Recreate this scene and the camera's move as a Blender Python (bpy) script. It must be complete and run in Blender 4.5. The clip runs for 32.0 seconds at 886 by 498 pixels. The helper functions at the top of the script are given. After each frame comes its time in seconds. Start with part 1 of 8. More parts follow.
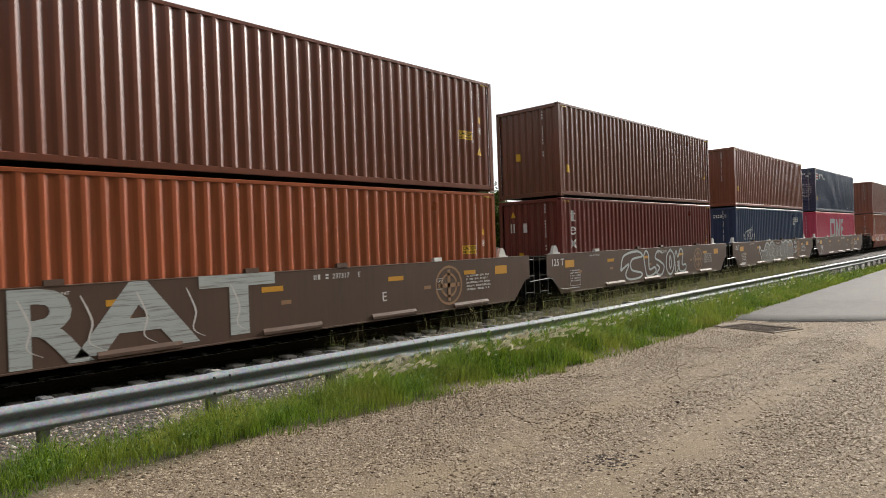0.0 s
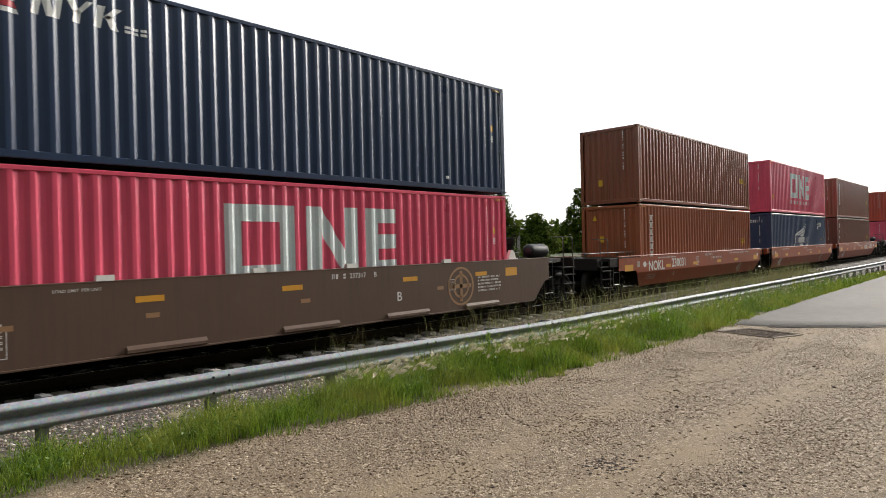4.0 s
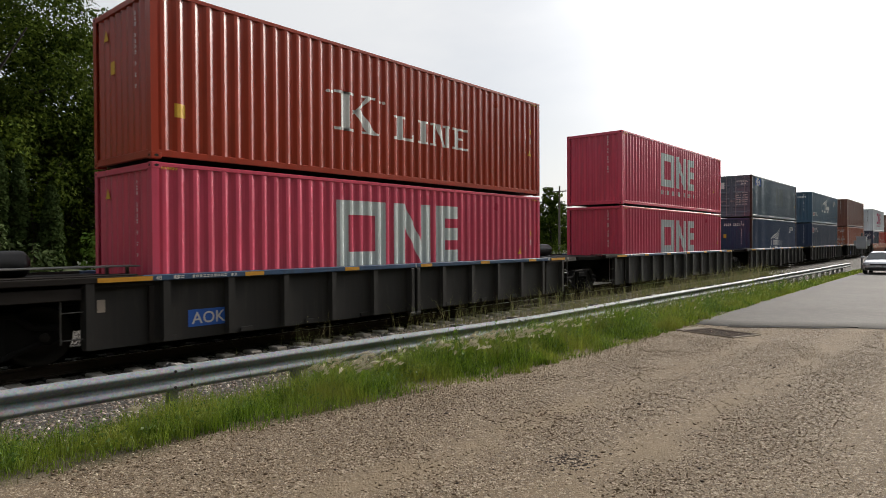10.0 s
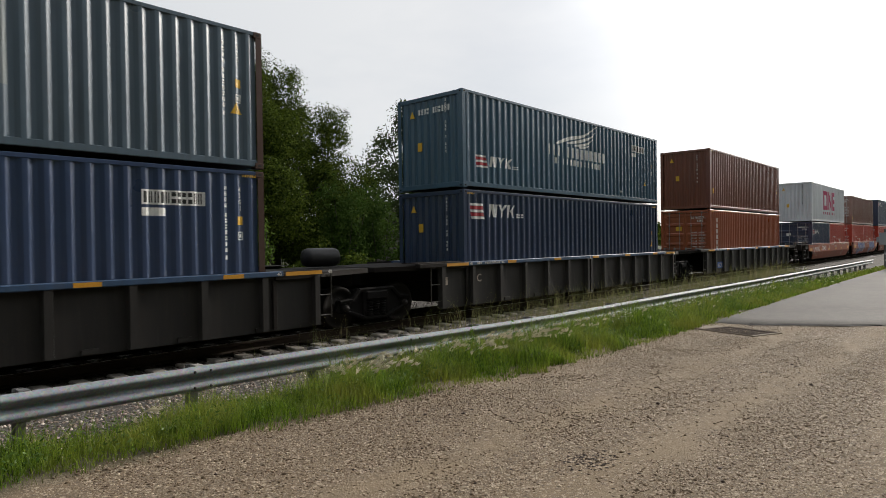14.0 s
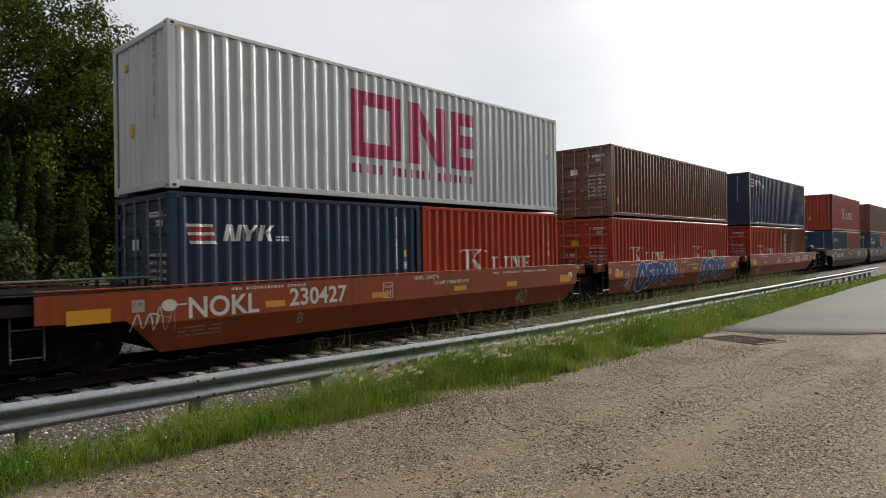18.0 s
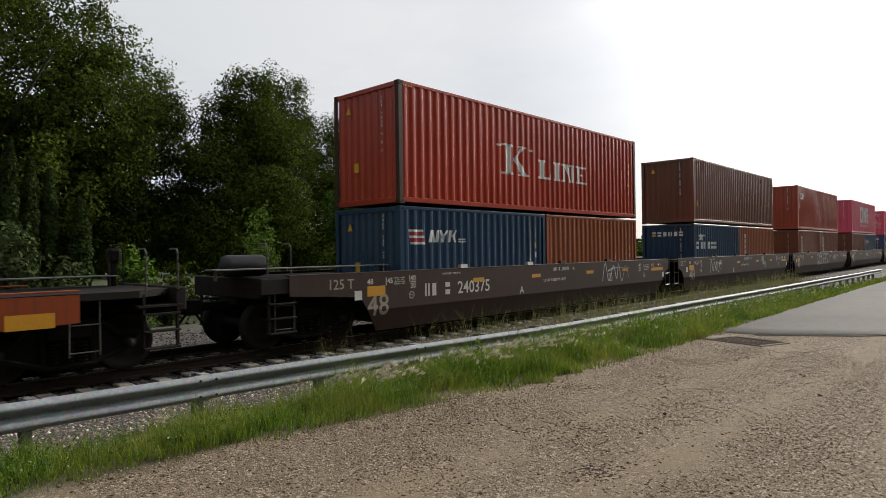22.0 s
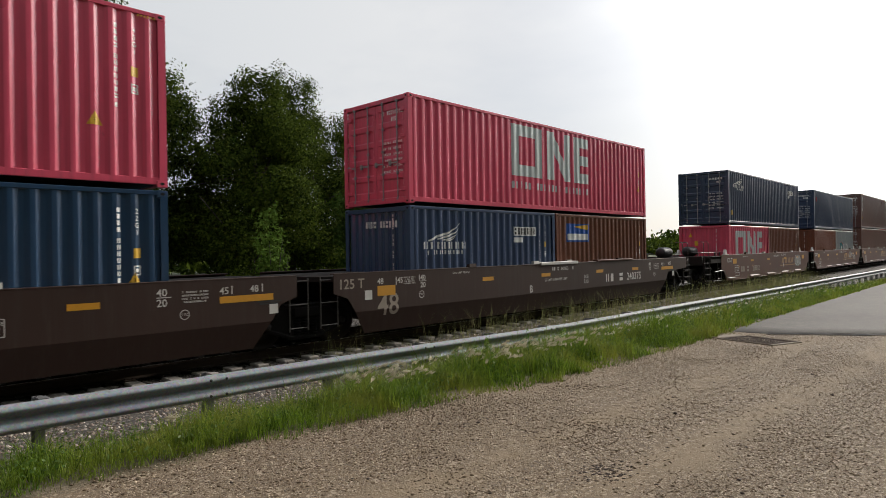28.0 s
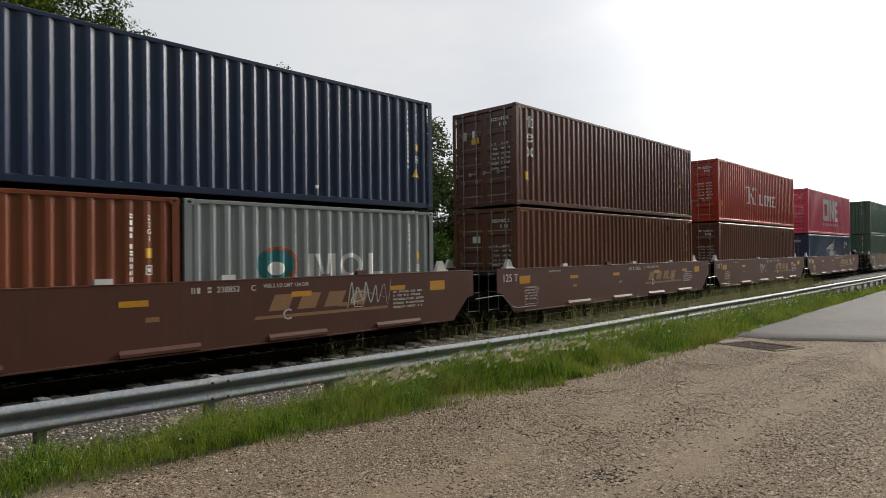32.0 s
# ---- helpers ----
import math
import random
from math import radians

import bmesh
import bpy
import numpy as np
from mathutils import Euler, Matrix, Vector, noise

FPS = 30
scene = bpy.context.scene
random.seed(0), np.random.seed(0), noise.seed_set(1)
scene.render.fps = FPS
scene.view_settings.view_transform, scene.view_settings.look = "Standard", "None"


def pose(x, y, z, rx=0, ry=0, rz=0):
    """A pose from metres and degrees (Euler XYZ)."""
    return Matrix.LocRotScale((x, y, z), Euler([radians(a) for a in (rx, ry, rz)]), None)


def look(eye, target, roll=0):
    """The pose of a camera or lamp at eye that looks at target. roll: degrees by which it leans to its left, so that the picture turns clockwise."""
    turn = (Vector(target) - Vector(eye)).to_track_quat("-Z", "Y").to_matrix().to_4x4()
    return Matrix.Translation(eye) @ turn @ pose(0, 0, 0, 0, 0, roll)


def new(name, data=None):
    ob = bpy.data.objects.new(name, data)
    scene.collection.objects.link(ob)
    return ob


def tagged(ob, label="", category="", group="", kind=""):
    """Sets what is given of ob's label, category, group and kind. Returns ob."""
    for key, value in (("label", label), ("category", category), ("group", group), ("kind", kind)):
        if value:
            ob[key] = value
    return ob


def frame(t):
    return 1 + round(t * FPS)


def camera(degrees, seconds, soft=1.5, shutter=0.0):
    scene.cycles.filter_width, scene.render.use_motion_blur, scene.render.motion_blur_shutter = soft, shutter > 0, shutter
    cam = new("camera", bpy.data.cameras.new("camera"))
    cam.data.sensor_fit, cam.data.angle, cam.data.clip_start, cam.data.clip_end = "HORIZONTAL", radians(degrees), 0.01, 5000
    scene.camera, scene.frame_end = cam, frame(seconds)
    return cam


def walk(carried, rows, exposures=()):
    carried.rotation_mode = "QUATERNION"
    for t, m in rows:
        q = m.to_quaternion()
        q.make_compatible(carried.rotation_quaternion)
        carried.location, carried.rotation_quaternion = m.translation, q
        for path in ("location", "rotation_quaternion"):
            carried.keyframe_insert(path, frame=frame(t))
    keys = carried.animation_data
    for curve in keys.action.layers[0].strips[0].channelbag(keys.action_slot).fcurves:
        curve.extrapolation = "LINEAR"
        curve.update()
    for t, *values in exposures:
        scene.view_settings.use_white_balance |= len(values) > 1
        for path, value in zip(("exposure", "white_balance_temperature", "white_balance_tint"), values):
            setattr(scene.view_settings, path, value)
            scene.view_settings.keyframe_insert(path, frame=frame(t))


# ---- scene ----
# ---- camera ----
cam = camera(70.9, 32.0, soft=0.55, shutter=0.06)
EYE = Vector((0.0, 0.0, 1.6))


def aim(yaw, pitch, roll):
    a, b = radians(yaw), radians(pitch)
    way = Vector((math.cos(a) * math.cos(b), math.sin(a) * math.cos(b), math.sin(b)))
    return look(EYE, EYE + way, roll)


walk(cam, [
    (0.0, aim(43.54, 0.26, -1.30)),
    (0.5, aim(43.49, 0.34, -1.16)),
    (1.0, aim(43.50, 0.38, -1.02)),
    (1.5, aim(43.51, 0.51, -1.29)),
    (2.0, aim(43.46, 0.65, -1.31)),
    (2.5, aim(43.46, 0.87, -1.28)),
    (3.0, aim(43.51, 0.87, -1.10)),
    (3.5, aim(43.72, 0.73, -0.84)),
    (5.5, aim(41.78, -0.36, -0.07)),
    (6.0, aim(40.95, -0.32, 0.26)),
    (6.5, aim(40.78, -0.29, 0.56)),
    (7.0, aim(40.88, -0.14, 0.43)),
    (7.5, aim(40.92, -0.19, 0.21)),
    (8.0, aim(40.80, -0.16, 0.21)),
    (8.5, aim(40.72, -0.02, 0.49)),
    (9.0, aim(40.65, -0.01, 0.42)),
    (9.5, aim(40.69, 0.07, 0.34)),
    (10.0, aim(40.75, 0.08, 0.33)),
    (10.5, aim(40.75, 0.01, 0.37)),
    (11.0, aim(40.88, -0.10, 0.63)),
    (11.5, aim(41.00, -0.12, 0.73)),
    (12.0, aim(40.90, -0.06, 0.56)),
    (12.5, aim(41.48, 0.12, 0.23)),
    (13.0, aim(41.71, 0.03, -0.03)),
    (13.5, aim(42.00, 0.11, -0.07)),
    (14.0, aim(42.19, 0.08, -0.16)),
    (14.5, aim(42.42, 0.16, -0.03)),
    (16.5, aim(42.66, 0.59, -0.24)),
    (17.0, aim(42.44, 0.60, -0.20)),
    (17.5, aim(42.38, 0.71, -0.05)),
    (18.0, aim(42.48, 0.84, -0.22)),
    (18.5, aim(42.53, 0.94, -0.20)),
    (19.0, aim(42.58, 0.90, -0.15)),
    (19.5, aim(42.54, 0.94, -0.44)),
    (20.0, aim(42.42, 1.17, -0.43)),
    (20.5, aim(42.58, 1.31, -0.15)),
    (21.0, aim(42.63, 1.19, -0.12)),
    (21.5, aim(42.69, 1.04, -0.18)),
    (22.0, aim(42.71, 0.92, -0.12)),
    (22.5, aim(42.68, 0.85, -0.19)),
    (23.0, aim(42.54, 0.65, 0.08)),
    (23.5, aim(42.56, 0.42, 0.17)),
    (24.0, aim(42.53, 0.36, 0.17)),
    (24.5, aim(42.51, 0.29, 0.14)),
    (25.0, aim(42.52, 0.28, 0.05)),
    (25.5, aim(42.64, 0.45, -0.17)),
    (27.5, aim(43.50, 0.75, -0.29)),
    (28.0, aim(43.51, 0.87, -0.27)),
    (28.5, aim(43.41, 0.92, -0.15)),
    (29.0, aim(43.39, 0.87, 0.06)),
    (29.5, aim(43.51, 0.86, 0.13)),
    (30.0, aim(43.60, 0.88, 0.23)),
    (30.5, aim(43.66, 0.99, 0.15)),
    (31.0, aim(43.72, 1.16, 0.11)),
    (31.5, aim(43.68, 1.29, 0.04)),
    (32.0, aim(43.71, 1.20, 0.02)),
], exposures=[(0.0, 0.2), (6.3, 0.16), (8.6, -0.2), (20.0, -0.29), (32.0, -0.33)])

# ---- light ----
SUN_AZ, SUN_EL = radians(-7), radians(26)     # azimuth from +x towards +y
world = bpy.data.worlds.new("sky")
scene.world = world
world.use_nodes = True
wn, wl = world.node_tree.nodes, world.node_tree.links
wn.clear()
sky = wn.new("ShaderNodeTexSky")
sky.sky_type = "NISHITA"
sky.sun_disc = False
sky.sun_elevation = SUN_EL
sky.sun_rotation = radians(90) - SUN_AZ
sky.dust_density = 2.0
coord = wn.new("ShaderNodeTexCoord")
stretch = wn.new("ShaderNodeMapping")
stretch.inputs["Scale"].default_value = (1.0, 1.0, 3.0)
cloud = wn.new("ShaderNodeTexNoise")
cloud.inputs["Scale"].default_value = 1.6
cloud.inputs["Detail"].default_value = 5.0
cloud.inputs["Roughness"].default_value = 0.55
ramp = wn.new("ShaderNodeValToRGB")
ramp.color_ramp.elements[0].position, ramp.color_ramp.elements[0].color = 0.3, (0.62, 0.62, 0.62, 1)
ramp.color_ramp.elements[1].position, ramp.color_ramp.elements[1].color = 0.62, (0.95, 0.95, 0.95, 1)
# thin cloud, brighter towards the sun behind it
glow = wn.new("ShaderNodeVectorMath")
glow.operation = "DOT_PRODUCT"
glow.inputs[1].default_value = (math.cos(SUN_AZ) * math.cos(SUN_EL), math.sin(SUN_AZ) * math.cos(SUN_EL), math.sin(SUN_EL))
spread = wn.new("ShaderNodeMapRange")
spread.inputs["From Min"].default_value, spread.inputs["From Max"].default_value = -0.6, 0.95
spread.inputs["To Min"].default_value, spread.inputs["To Max"].default_value = 5.6, 9.4
tint = wn.new("ShaderNodeVectorMath")
tint.operation = "SCALE"
hue = wn.new("ShaderNodeMix")
hue.data_type = "RGBA"
hue.inputs["A"].default_value, hue.inputs["B"].default_value = (0.88, 0.945, 1.0, 1.0), (0.985, 0.99, 1.0, 1.0)
side = wn.new("ShaderNodeMapRange")
side.inputs["From Min"].default_value, side.inputs["From Max"].default_value = -0.3, 0.75
wl.new(glow.outputs["Value"], side.inputs["Value"])
wl.new(side.outputs["Result"], hue.inputs["Factor"])
wl.new(hue.outputs["Result"], tint.inputs[0])
wl.new(coord.outputs["Generated"], glow.inputs[0])
wl.new(glow.outputs["Value"], spread.inputs["Value"])
# bright ring round the veiled sun
near = wn.new("ShaderNodeMath")
near.operation, near.use_clamp = "MAXIMUM", True
near.inputs[1].default_value = 0.0
ring = wn.new("ShaderNodeMath")
ring.operation = "POWER"
ring.inputs[1].default_value = 20.0
halo = wn.new("ShaderNodeMath")
halo.operation = "MULTIPLY_ADD"
halo.inputs[1].default_value = 85.0
wl.new(glow.outputs["Value"], near.inputs[0])
wl.new(near.outputs[0], ring.inputs[0])
wl.new(ring.outputs[0], halo.inputs[0])
wl.new(spread.outputs["Result"], halo.inputs[2])
wl.new(halo.outputs[0], tint.inputs["Scale"])
veil = wn.new("ShaderNodeMix")
veil.data_type = "RGBA"
wl.new(tint.outputs["Vector"], veil.inputs["B"])
back = wn.new("ShaderNodeBackground")
back.inputs["Strength"].default_value = 0.12
wout = wn.new("ShaderNodeOutputWorld")
wl.new(coord.outputs["Generated"], stretch.inputs["Vector"])
wl.new(stretch.outputs["Vector"], cloud.inputs["Vector"])
wl.new(cloud.outputs["Fac"], ramp.inputs["Fac"])
wl.new(ramp.outputs["Color"], veil.inputs["Factor"])
wl.new(sky.outputs["Color"], veil.inputs["A"])
wl.new(veil.outputs["Result"], back.inputs["Color"])
wl.new(back.outputs["Background"], wout.inputs["Surface"])

sun = new("sun", bpy.data.lights.new("sun", "SUN"))
sun.data.energy, sun.data.angle, sun.data.color = 3.3, radians(3), (1.0, 0.92, 0.80)
sun.matrix_world = look((math.cos(SUN_AZ) * 60, math.sin(SUN_AZ) * 60, 60 * math.tan(SUN_EL)), (0, 0, 0))

# ---- materials ----
MATS = {}


class Net:
    """A small wrapper to write node materials in few lines."""

    def __init__(self, name):
        self.m = bpy.data.materials.new(name)
        self.m.use_nodes = True
        self.n, self.l = self.m.node_tree.nodes, self.m.node_tree.links
        self.bsdf = self.n["Principled BSDF"]
        self.tc = self.n.new("ShaderNodeTexCoord")

    def put(self, a, b):
        if isinstance(a, (int, float, tuple, list)):
            b.default_value = a
        else:
            self.l.new(a, b)

    def space(self, scale=(1, 1, 1), kind="Object"):
        m = self.n.new("ShaderNodeMapping")
        m.inputs["Scale"].default_value = scale
        self.l.new(self.tc.outputs[kind], m.inputs["Vector"])
        return m.outputs["Vector"]

    def world(self, scale=(1, 1, 1)):
        g = self.n.new("ShaderNodeNewGeometry")
        m = self.n.new("ShaderNodeMapping")
        m.inputs["Scale"].default_value = scale
        self.l.new(g.outputs["Position"], m.inputs["Vector"])
        return m.outputs["Vector"]

    def noise(self, vec, scale, detail=4.0, rough=0.55, out="Fac"):
        t = self.n.new("ShaderNodeTexNoise")
        self.l.new(vec, t.inputs["Vector"])
        t.inputs["Scale"].default_value, t.inputs["Detail"].default_value = scale, detail
        t.inputs["Roughness"].default_value = rough
        return t.outputs[out]

    def voronoi(self, vec, scale, out="Distance"):
        t = self.n.new("ShaderNodeTexVoronoi")
        self.l.new(vec, t.inputs["Vector"])
        t.inputs["Scale"].default_value = scale
        return t.outputs[out]

    def ramp(self, fac, *stops):
        r = self.n.new("ShaderNodeValToRGB")
        self.l.new(fac, r.inputs["Fac"])
        e = r.color_ramp.elements
        while len(e) < len(stops):
            e.new(0.5)
        for k, (p, c) in zip(e, stops):
            k.position = p
            k.color = (c, c, c, 1) if isinstance(c, (int, float)) else (*c, 1)
        return r.outputs["Color"]

    def mix(self, fac, a, b, blend="MIX"):
        x = self.n.new("ShaderNodeMix")
        x.data_type, x.blend_type = "RGBA", blend
        self.put(fac, x.inputs["Factor"])
        for v, s in ((a, "A"), (b, "B")):
            self.put((*v, 1) if isinstance(v, tuple) and len(v) == 3 else v, x.inputs[s])
        return x.outputs["Result"]

    def math(self, op, a, b=0.0):
        x = self.n.new("ShaderNodeMath")
        x.operation = op
        self.put(a, x.inputs[0])
        self.put(b, x.inputs[1])
        return x.outputs[0]

    def random(self):
        return self.n.new("ShaderNodeObjectInfo").outputs["Random"]

    def island(self):
        return self.n.new("ShaderNodeNewGeometry").outputs["Random Per Island"]

    def bump(self, height, strength=0.3, distance=0.01):
        b = self.n.new("ShaderNodeBump")
        b.inputs["Strength"].default_value, b.inputs["Distance"].default_value = strength, distance
        self.l.new(height, b.inputs["Height"])
        self.l.new(b.outputs["Normal"], self.bsdf.inputs["Normal"])

    def thin(self, color, share=0.4):
        """Lets light shine through, for leaves and blades."""
        t = self.n.new("ShaderNodeBsdfTranslucent")
        m = self.n.new("ShaderNodeMixShader")
        self.put(color, t.inputs["Color"])
        m.inputs[0].default_value = share
        self.l.new(self.bsdf.outputs[0], m.inputs[1])
        self.l.new(t.outputs[0], m.inputs[2])
        self.l.new(m.outputs[0], self.n["Material Output"].inputs["Surface"])

    def done(self, color, rough=0.6, metal=0.0, spec=None):
        self.put((*color, 1) if isinstance(color, tuple) and len(color) == 3 else color, self.bsdf.inputs["Base Color"])
        self.put(rough, self.bsdf.inputs["Roughness"])
        self.put(metal, self.bsdf.inputs["Metallic"])
        if spec is not None:
            self.put(spec, self.bsdf.inputs["Specular IOR Level"])
        return self.m


def shade(c, k):
    return tuple(min(1.0, v * k) for v in c)


def paint(name, color, dirt=0.3, rust=0.25, rough=0.28, fade=0.2):
    """Weathered steel paint: faded patches, streaks running down, small rust chips."""
    if name in MATS:
        return MATS[name]
    k = Net(name)
    flat = k.space()
    soft = k.noise(flat, 0.55, 4)
    tone = k.mix(k.ramp(soft, (0.3, 0.0), (0.75, 1.0)), shade(color, 1 - fade * 0.6), shade(color, 1 + fade * 0.5))
    streak = k.noise(k.space((9.0, 9.0, 0.35)), 1.0, 5, 0.65)
    tone = k.mix(k.math("MULTIPLY", k.ramp(streak, (0.48, 0.0), (0.78, 1.0)), dirt), tone, (0.055, 0.042, 0.034))
    pale = k.noise(k.space((3.5, 3.5, 0.6)), 2.1, 5, 0.6)
    tone = k.mix(k.math("MULTIPLY", k.ramp(pale, (0.56, 0.0), (0.8, 1.0)), fade * 0.2), tone, (0.36, 0.31, 0.27))
    chip = k.noise(flat, 7.0, 6, 0.7)
    chips = k.math("MULTIPLY", k.ramp(chip, (0.66, 0.0), (0.71, 1.0)), rust)
    tone = k.mix(chips, tone, (0.12, 0.045, 0.02))
    k.bump(k.noise(flat, 1.5, 2), 0.015, 0.012)
    MATS[name] = k.done(tone, k.ramp(soft, (0.2, rough - 0.01), (0.8, rough + 0.03)), 0.0, 0.7 if rough < 0.4 else 0.25)
    return MATS[name]


def plain(name, color, rough=0.5, metal=0.0, vary=0.2, scale=4.0, spec=0.5):
    """A surface of one colour with grain and soft stains."""
    if name in MATS:
        return MATS[name]
    k = Net(name)
    flat = k.space()
    a = k.noise(flat, scale, 5)
    b = k.noise(flat, scale * 9, 4)
    tone = k.mix(a, shade(color, 1 - vary), shade(color, 1 + vary))
    tone = k.mix(k.ramp(b, (0.35, 0.25), (0.7, 0.0)), tone, shade(color, 0.55))
    k.bump(b, 0.12, 0.004)
    MATS[name] = k.done(tone, k.ramp(a, (0.3, rough * 0.85), (0.8, min(1.0, rough * 1.2))), metal, spec)
    return MATS[name]


# ---- mesh helpers ----
class Build:
    """Collects vertices and faces for one mesh."""

    def __init__(self):
        self.v, self.f, self.s = [], [], []

    def face(self, pts, slot=0):
        n = len(self.v)
        self.v.extend(tuple(p) for p in pts)
        self.f.append(tuple(range(n, n + len(pts))))
        self.s.append(slot)

    def grid(self, rows, slot=0, closed=False):
        """Quads between rows of equally many points."""
        n, w = len(self.v), len(rows[0])
        for r in rows:
            self.v.extend(tuple(p) for p in r)
        for i in range(len(rows) - 1):
            for j in range(w - 1 if not closed else w):
                a, b = n + i * w + j, n + i * w + (j + 1) % w
                self.f.append((a, b, b + w, a + w))
                self.s.append(slot)

    def box(self, x0, x1, y0, y1, z0, z1, c=0.0, slot=0):
        """A box, its edges cut by c."""
        c = min(c, (x1 - x0) * 0.45, (y1 - y0) * 0.45, (z1 - z0) * 0.45)
        if c <= 0:
            n = len(self.v)
            self.v.extend([(x, y, z) for x in (x0, x1) for y in (y0, y1) for z in (z0, z1)])
            for f in ((0, 1, 3, 2), (4, 6, 7, 5), (0, 4, 5, 1), (2, 3, 7, 6), (0, 2, 6, 4), (1, 5, 7, 3)):
                self.f.append(tuple(n + i for i in f))
                self.s.append(slot)
            return
        n = len(self.v)
        idx = {}
        for ix, x in enumerate((x0, x1)):
            for iy, y in enumerate((y0, y1)):
                for iz, z in enumerate((z0, z1)):
                    sx, sy, sz = c * (1 - 2 * ix), c * (1 - 2 * iy), c * (1 - 2 * iz)
                    for a, p in enumerate(((x, y + sy, z + sz), (x + sx, y, z + sz), (x + sx, y + sy, z))):
                        idx[ix, iy, iz, a] = len(self.v)
                        self.v.append(p)
        def q(*k):
            self.f.append(tuple(idx[i] for i in k))
            self.s.append(slot)
        q((0, 0, 0, 0), (0, 0, 1, 0), (0, 1, 1, 0), (0, 1, 0, 0))
        q((1, 0, 0, 0), (1, 1, 0, 0), (1, 1, 1, 0), (1, 0, 1, 0))
        q((0, 0, 0, 1), (1, 0, 0, 1), (1, 0, 1, 1), (0, 0, 1, 1))
        q((0, 1, 0, 1), (0, 1, 1, 1), (1, 1, 1, 1), (1, 1, 0, 1))
        q((0, 0, 0, 2), (0, 1, 0, 2), (1, 1, 0, 2), (1, 0, 0, 2))
        q((0, 0, 1, 2), (1, 0, 1, 2), (1, 1, 1, 2), (0, 1, 1, 2))
        for i in (0, 1):
            for j in (0, 1):
                q((i, j, 0, 0), (i, j, 1, 0), (i, j, 1, 1), (i, j, 0, 1))
                q((i, 0, j, 0), (i, 1, j, 0), (i, 1, j, 2), (i, 0, j, 2))
                q((0, i, j, 1), (1, i, j, 1), (1, i, j, 2), (0, i, j, 2))
        for i in (0, 1):
            for j in (0, 1):
                for m in (0, 1):
                    q((i, j, m, 0), (i, j, m, 1), (i, j, m, 2))

    def prism(self, outline, axis, a0, a1, slot=0):
        """A closed outline of (u, v) points pushed along an axis from a0 to a1."""
        def at(u, v, a):
            return {"x": (a, u, v), "y": (u, a, v), "z": (u, v, a)}[axis]
        lo, hi = [at(u, v, a0) for u, v in outline], [at(u, v, a1) for u, v in outline]
        n, w = len(self.v), len(outline)
        self.v.extend(lo + hi)
        self.f.append(tuple(range(n + w - 1, n - 1, -1)))
        self.f.append(tuple(range(n + w, n + 2 * w)))
        self.s += [slot, slot]
        for i in range(w):
            j = (i + 1) % w
            self.f.append((n + i, n + j, n + w + j, n + w + i))
            self.s.append(slot)

    def tube(self, path, r, sides=6, slot=0, caps=True):
        """A round rod along a path of points; r is one radius or one for each point."""
        path = [Vector(p) for p in path]
        rr = r if isinstance(r, (list, tuple)) else [r] * len(path)
        rows = []
        for i, p in enumerate(path):
            d = (path[min(i + 1, len(path) - 1)] - path[max(i - 1, 0)]).normalized()
            a = d.orthogonal().normalized() if i == 0 else (a - d * a.dot(d)).normalized()
            b = d.cross(a)
            rows.append([p + (a * math.cos(2 * math.pi * k / sides) + b * math.sin(2 * math.pi * k / sides)) * rr[i] for k in range(sides)])
        self.grid(rows, slot, closed=True)
        if caps:
            self.face(rows[0][::-1], slot)
            self.face(rows[-1], slot)

    def lathe(self, axis_at, profile, axis="y", sides=20, slot=0):
        """Turns (radius, along) pairs round an axis through the point axis_at."""
        cx, cy, cz = axis_at
        rows = []
        for r, a in profile:
            row = []
            for k in range(sides):
                t = 2 * math.pi * k / sides
                u, v = r * math.cos(t), r * math.sin(t)
                row.append({"y": (cx + u, cy + a, cz + v), "x": (cx + a, cy + u, cz + v), "z": (cx + u, cy + v, cz + a)}[axis])
            rows.append(row)
        self.grid(rows, slot, closed=True)

    def mesh(self, name, smooth=False, slots=1):
        m = bpy.data.meshes.new(name)
        m.from_pydata(self.v, [], self.f)
        if smooth:
            m.polygons.foreach_set("use_smooth", [True] * len(m.polygons))
        for _ in range(slots):
            m.materials.append(None)
        if slots > 1:
            m.polygons.foreach_set("material_index", self.s)
        bm = bmesh.new()
        bm.from_mesh(m)
        bmesh.ops.recalc_face_normals(bm, faces=bm.faces)
        bm.to_mesh(m)
        bm.free()
        return m


SHARED = {}


def shared(key, maker, smooth=False, slots=1):
    """The mesh of that key, made once."""
    if key not in SHARED:
        b = maker()
        SHARED[key] = b if isinstance(b, bpy.types.Mesh) else b.mesh(str(key if isinstance(key, str) else key[0]), smooth, slots)
    return SHARED[key]


def part(name, mesh, material, parent=None, label="", at=(0, 0, 0), turn=None):
    """Links a mesh as one object under a thing or a part; materials sit on the object, so meshes can be shared."""
    if isinstance(mesh, Build):
        mesh = mesh.mesh(name)
    ob = new(name, mesh)
    mats = material if isinstance(material, (list, tuple)) else [material]
    for slot, m in zip(ob.material_slots, mats):
        slot.link = "OBJECT"
        slot.material = m
    ob.parent = parent
    ob.location = at
    if turn:
        ob.rotation_euler = [radians(a) for a in turn]
    if label:
        ob["label"] = label
    return ob


def thing(name, label, category, group="", kind="", m=None):
    ob = new(name)
    ob.empty_display_size = 0.2
    tagged(ob, label, category, group, kind)
    if m is not None:
        ob.matrix_basis = m
    return ob

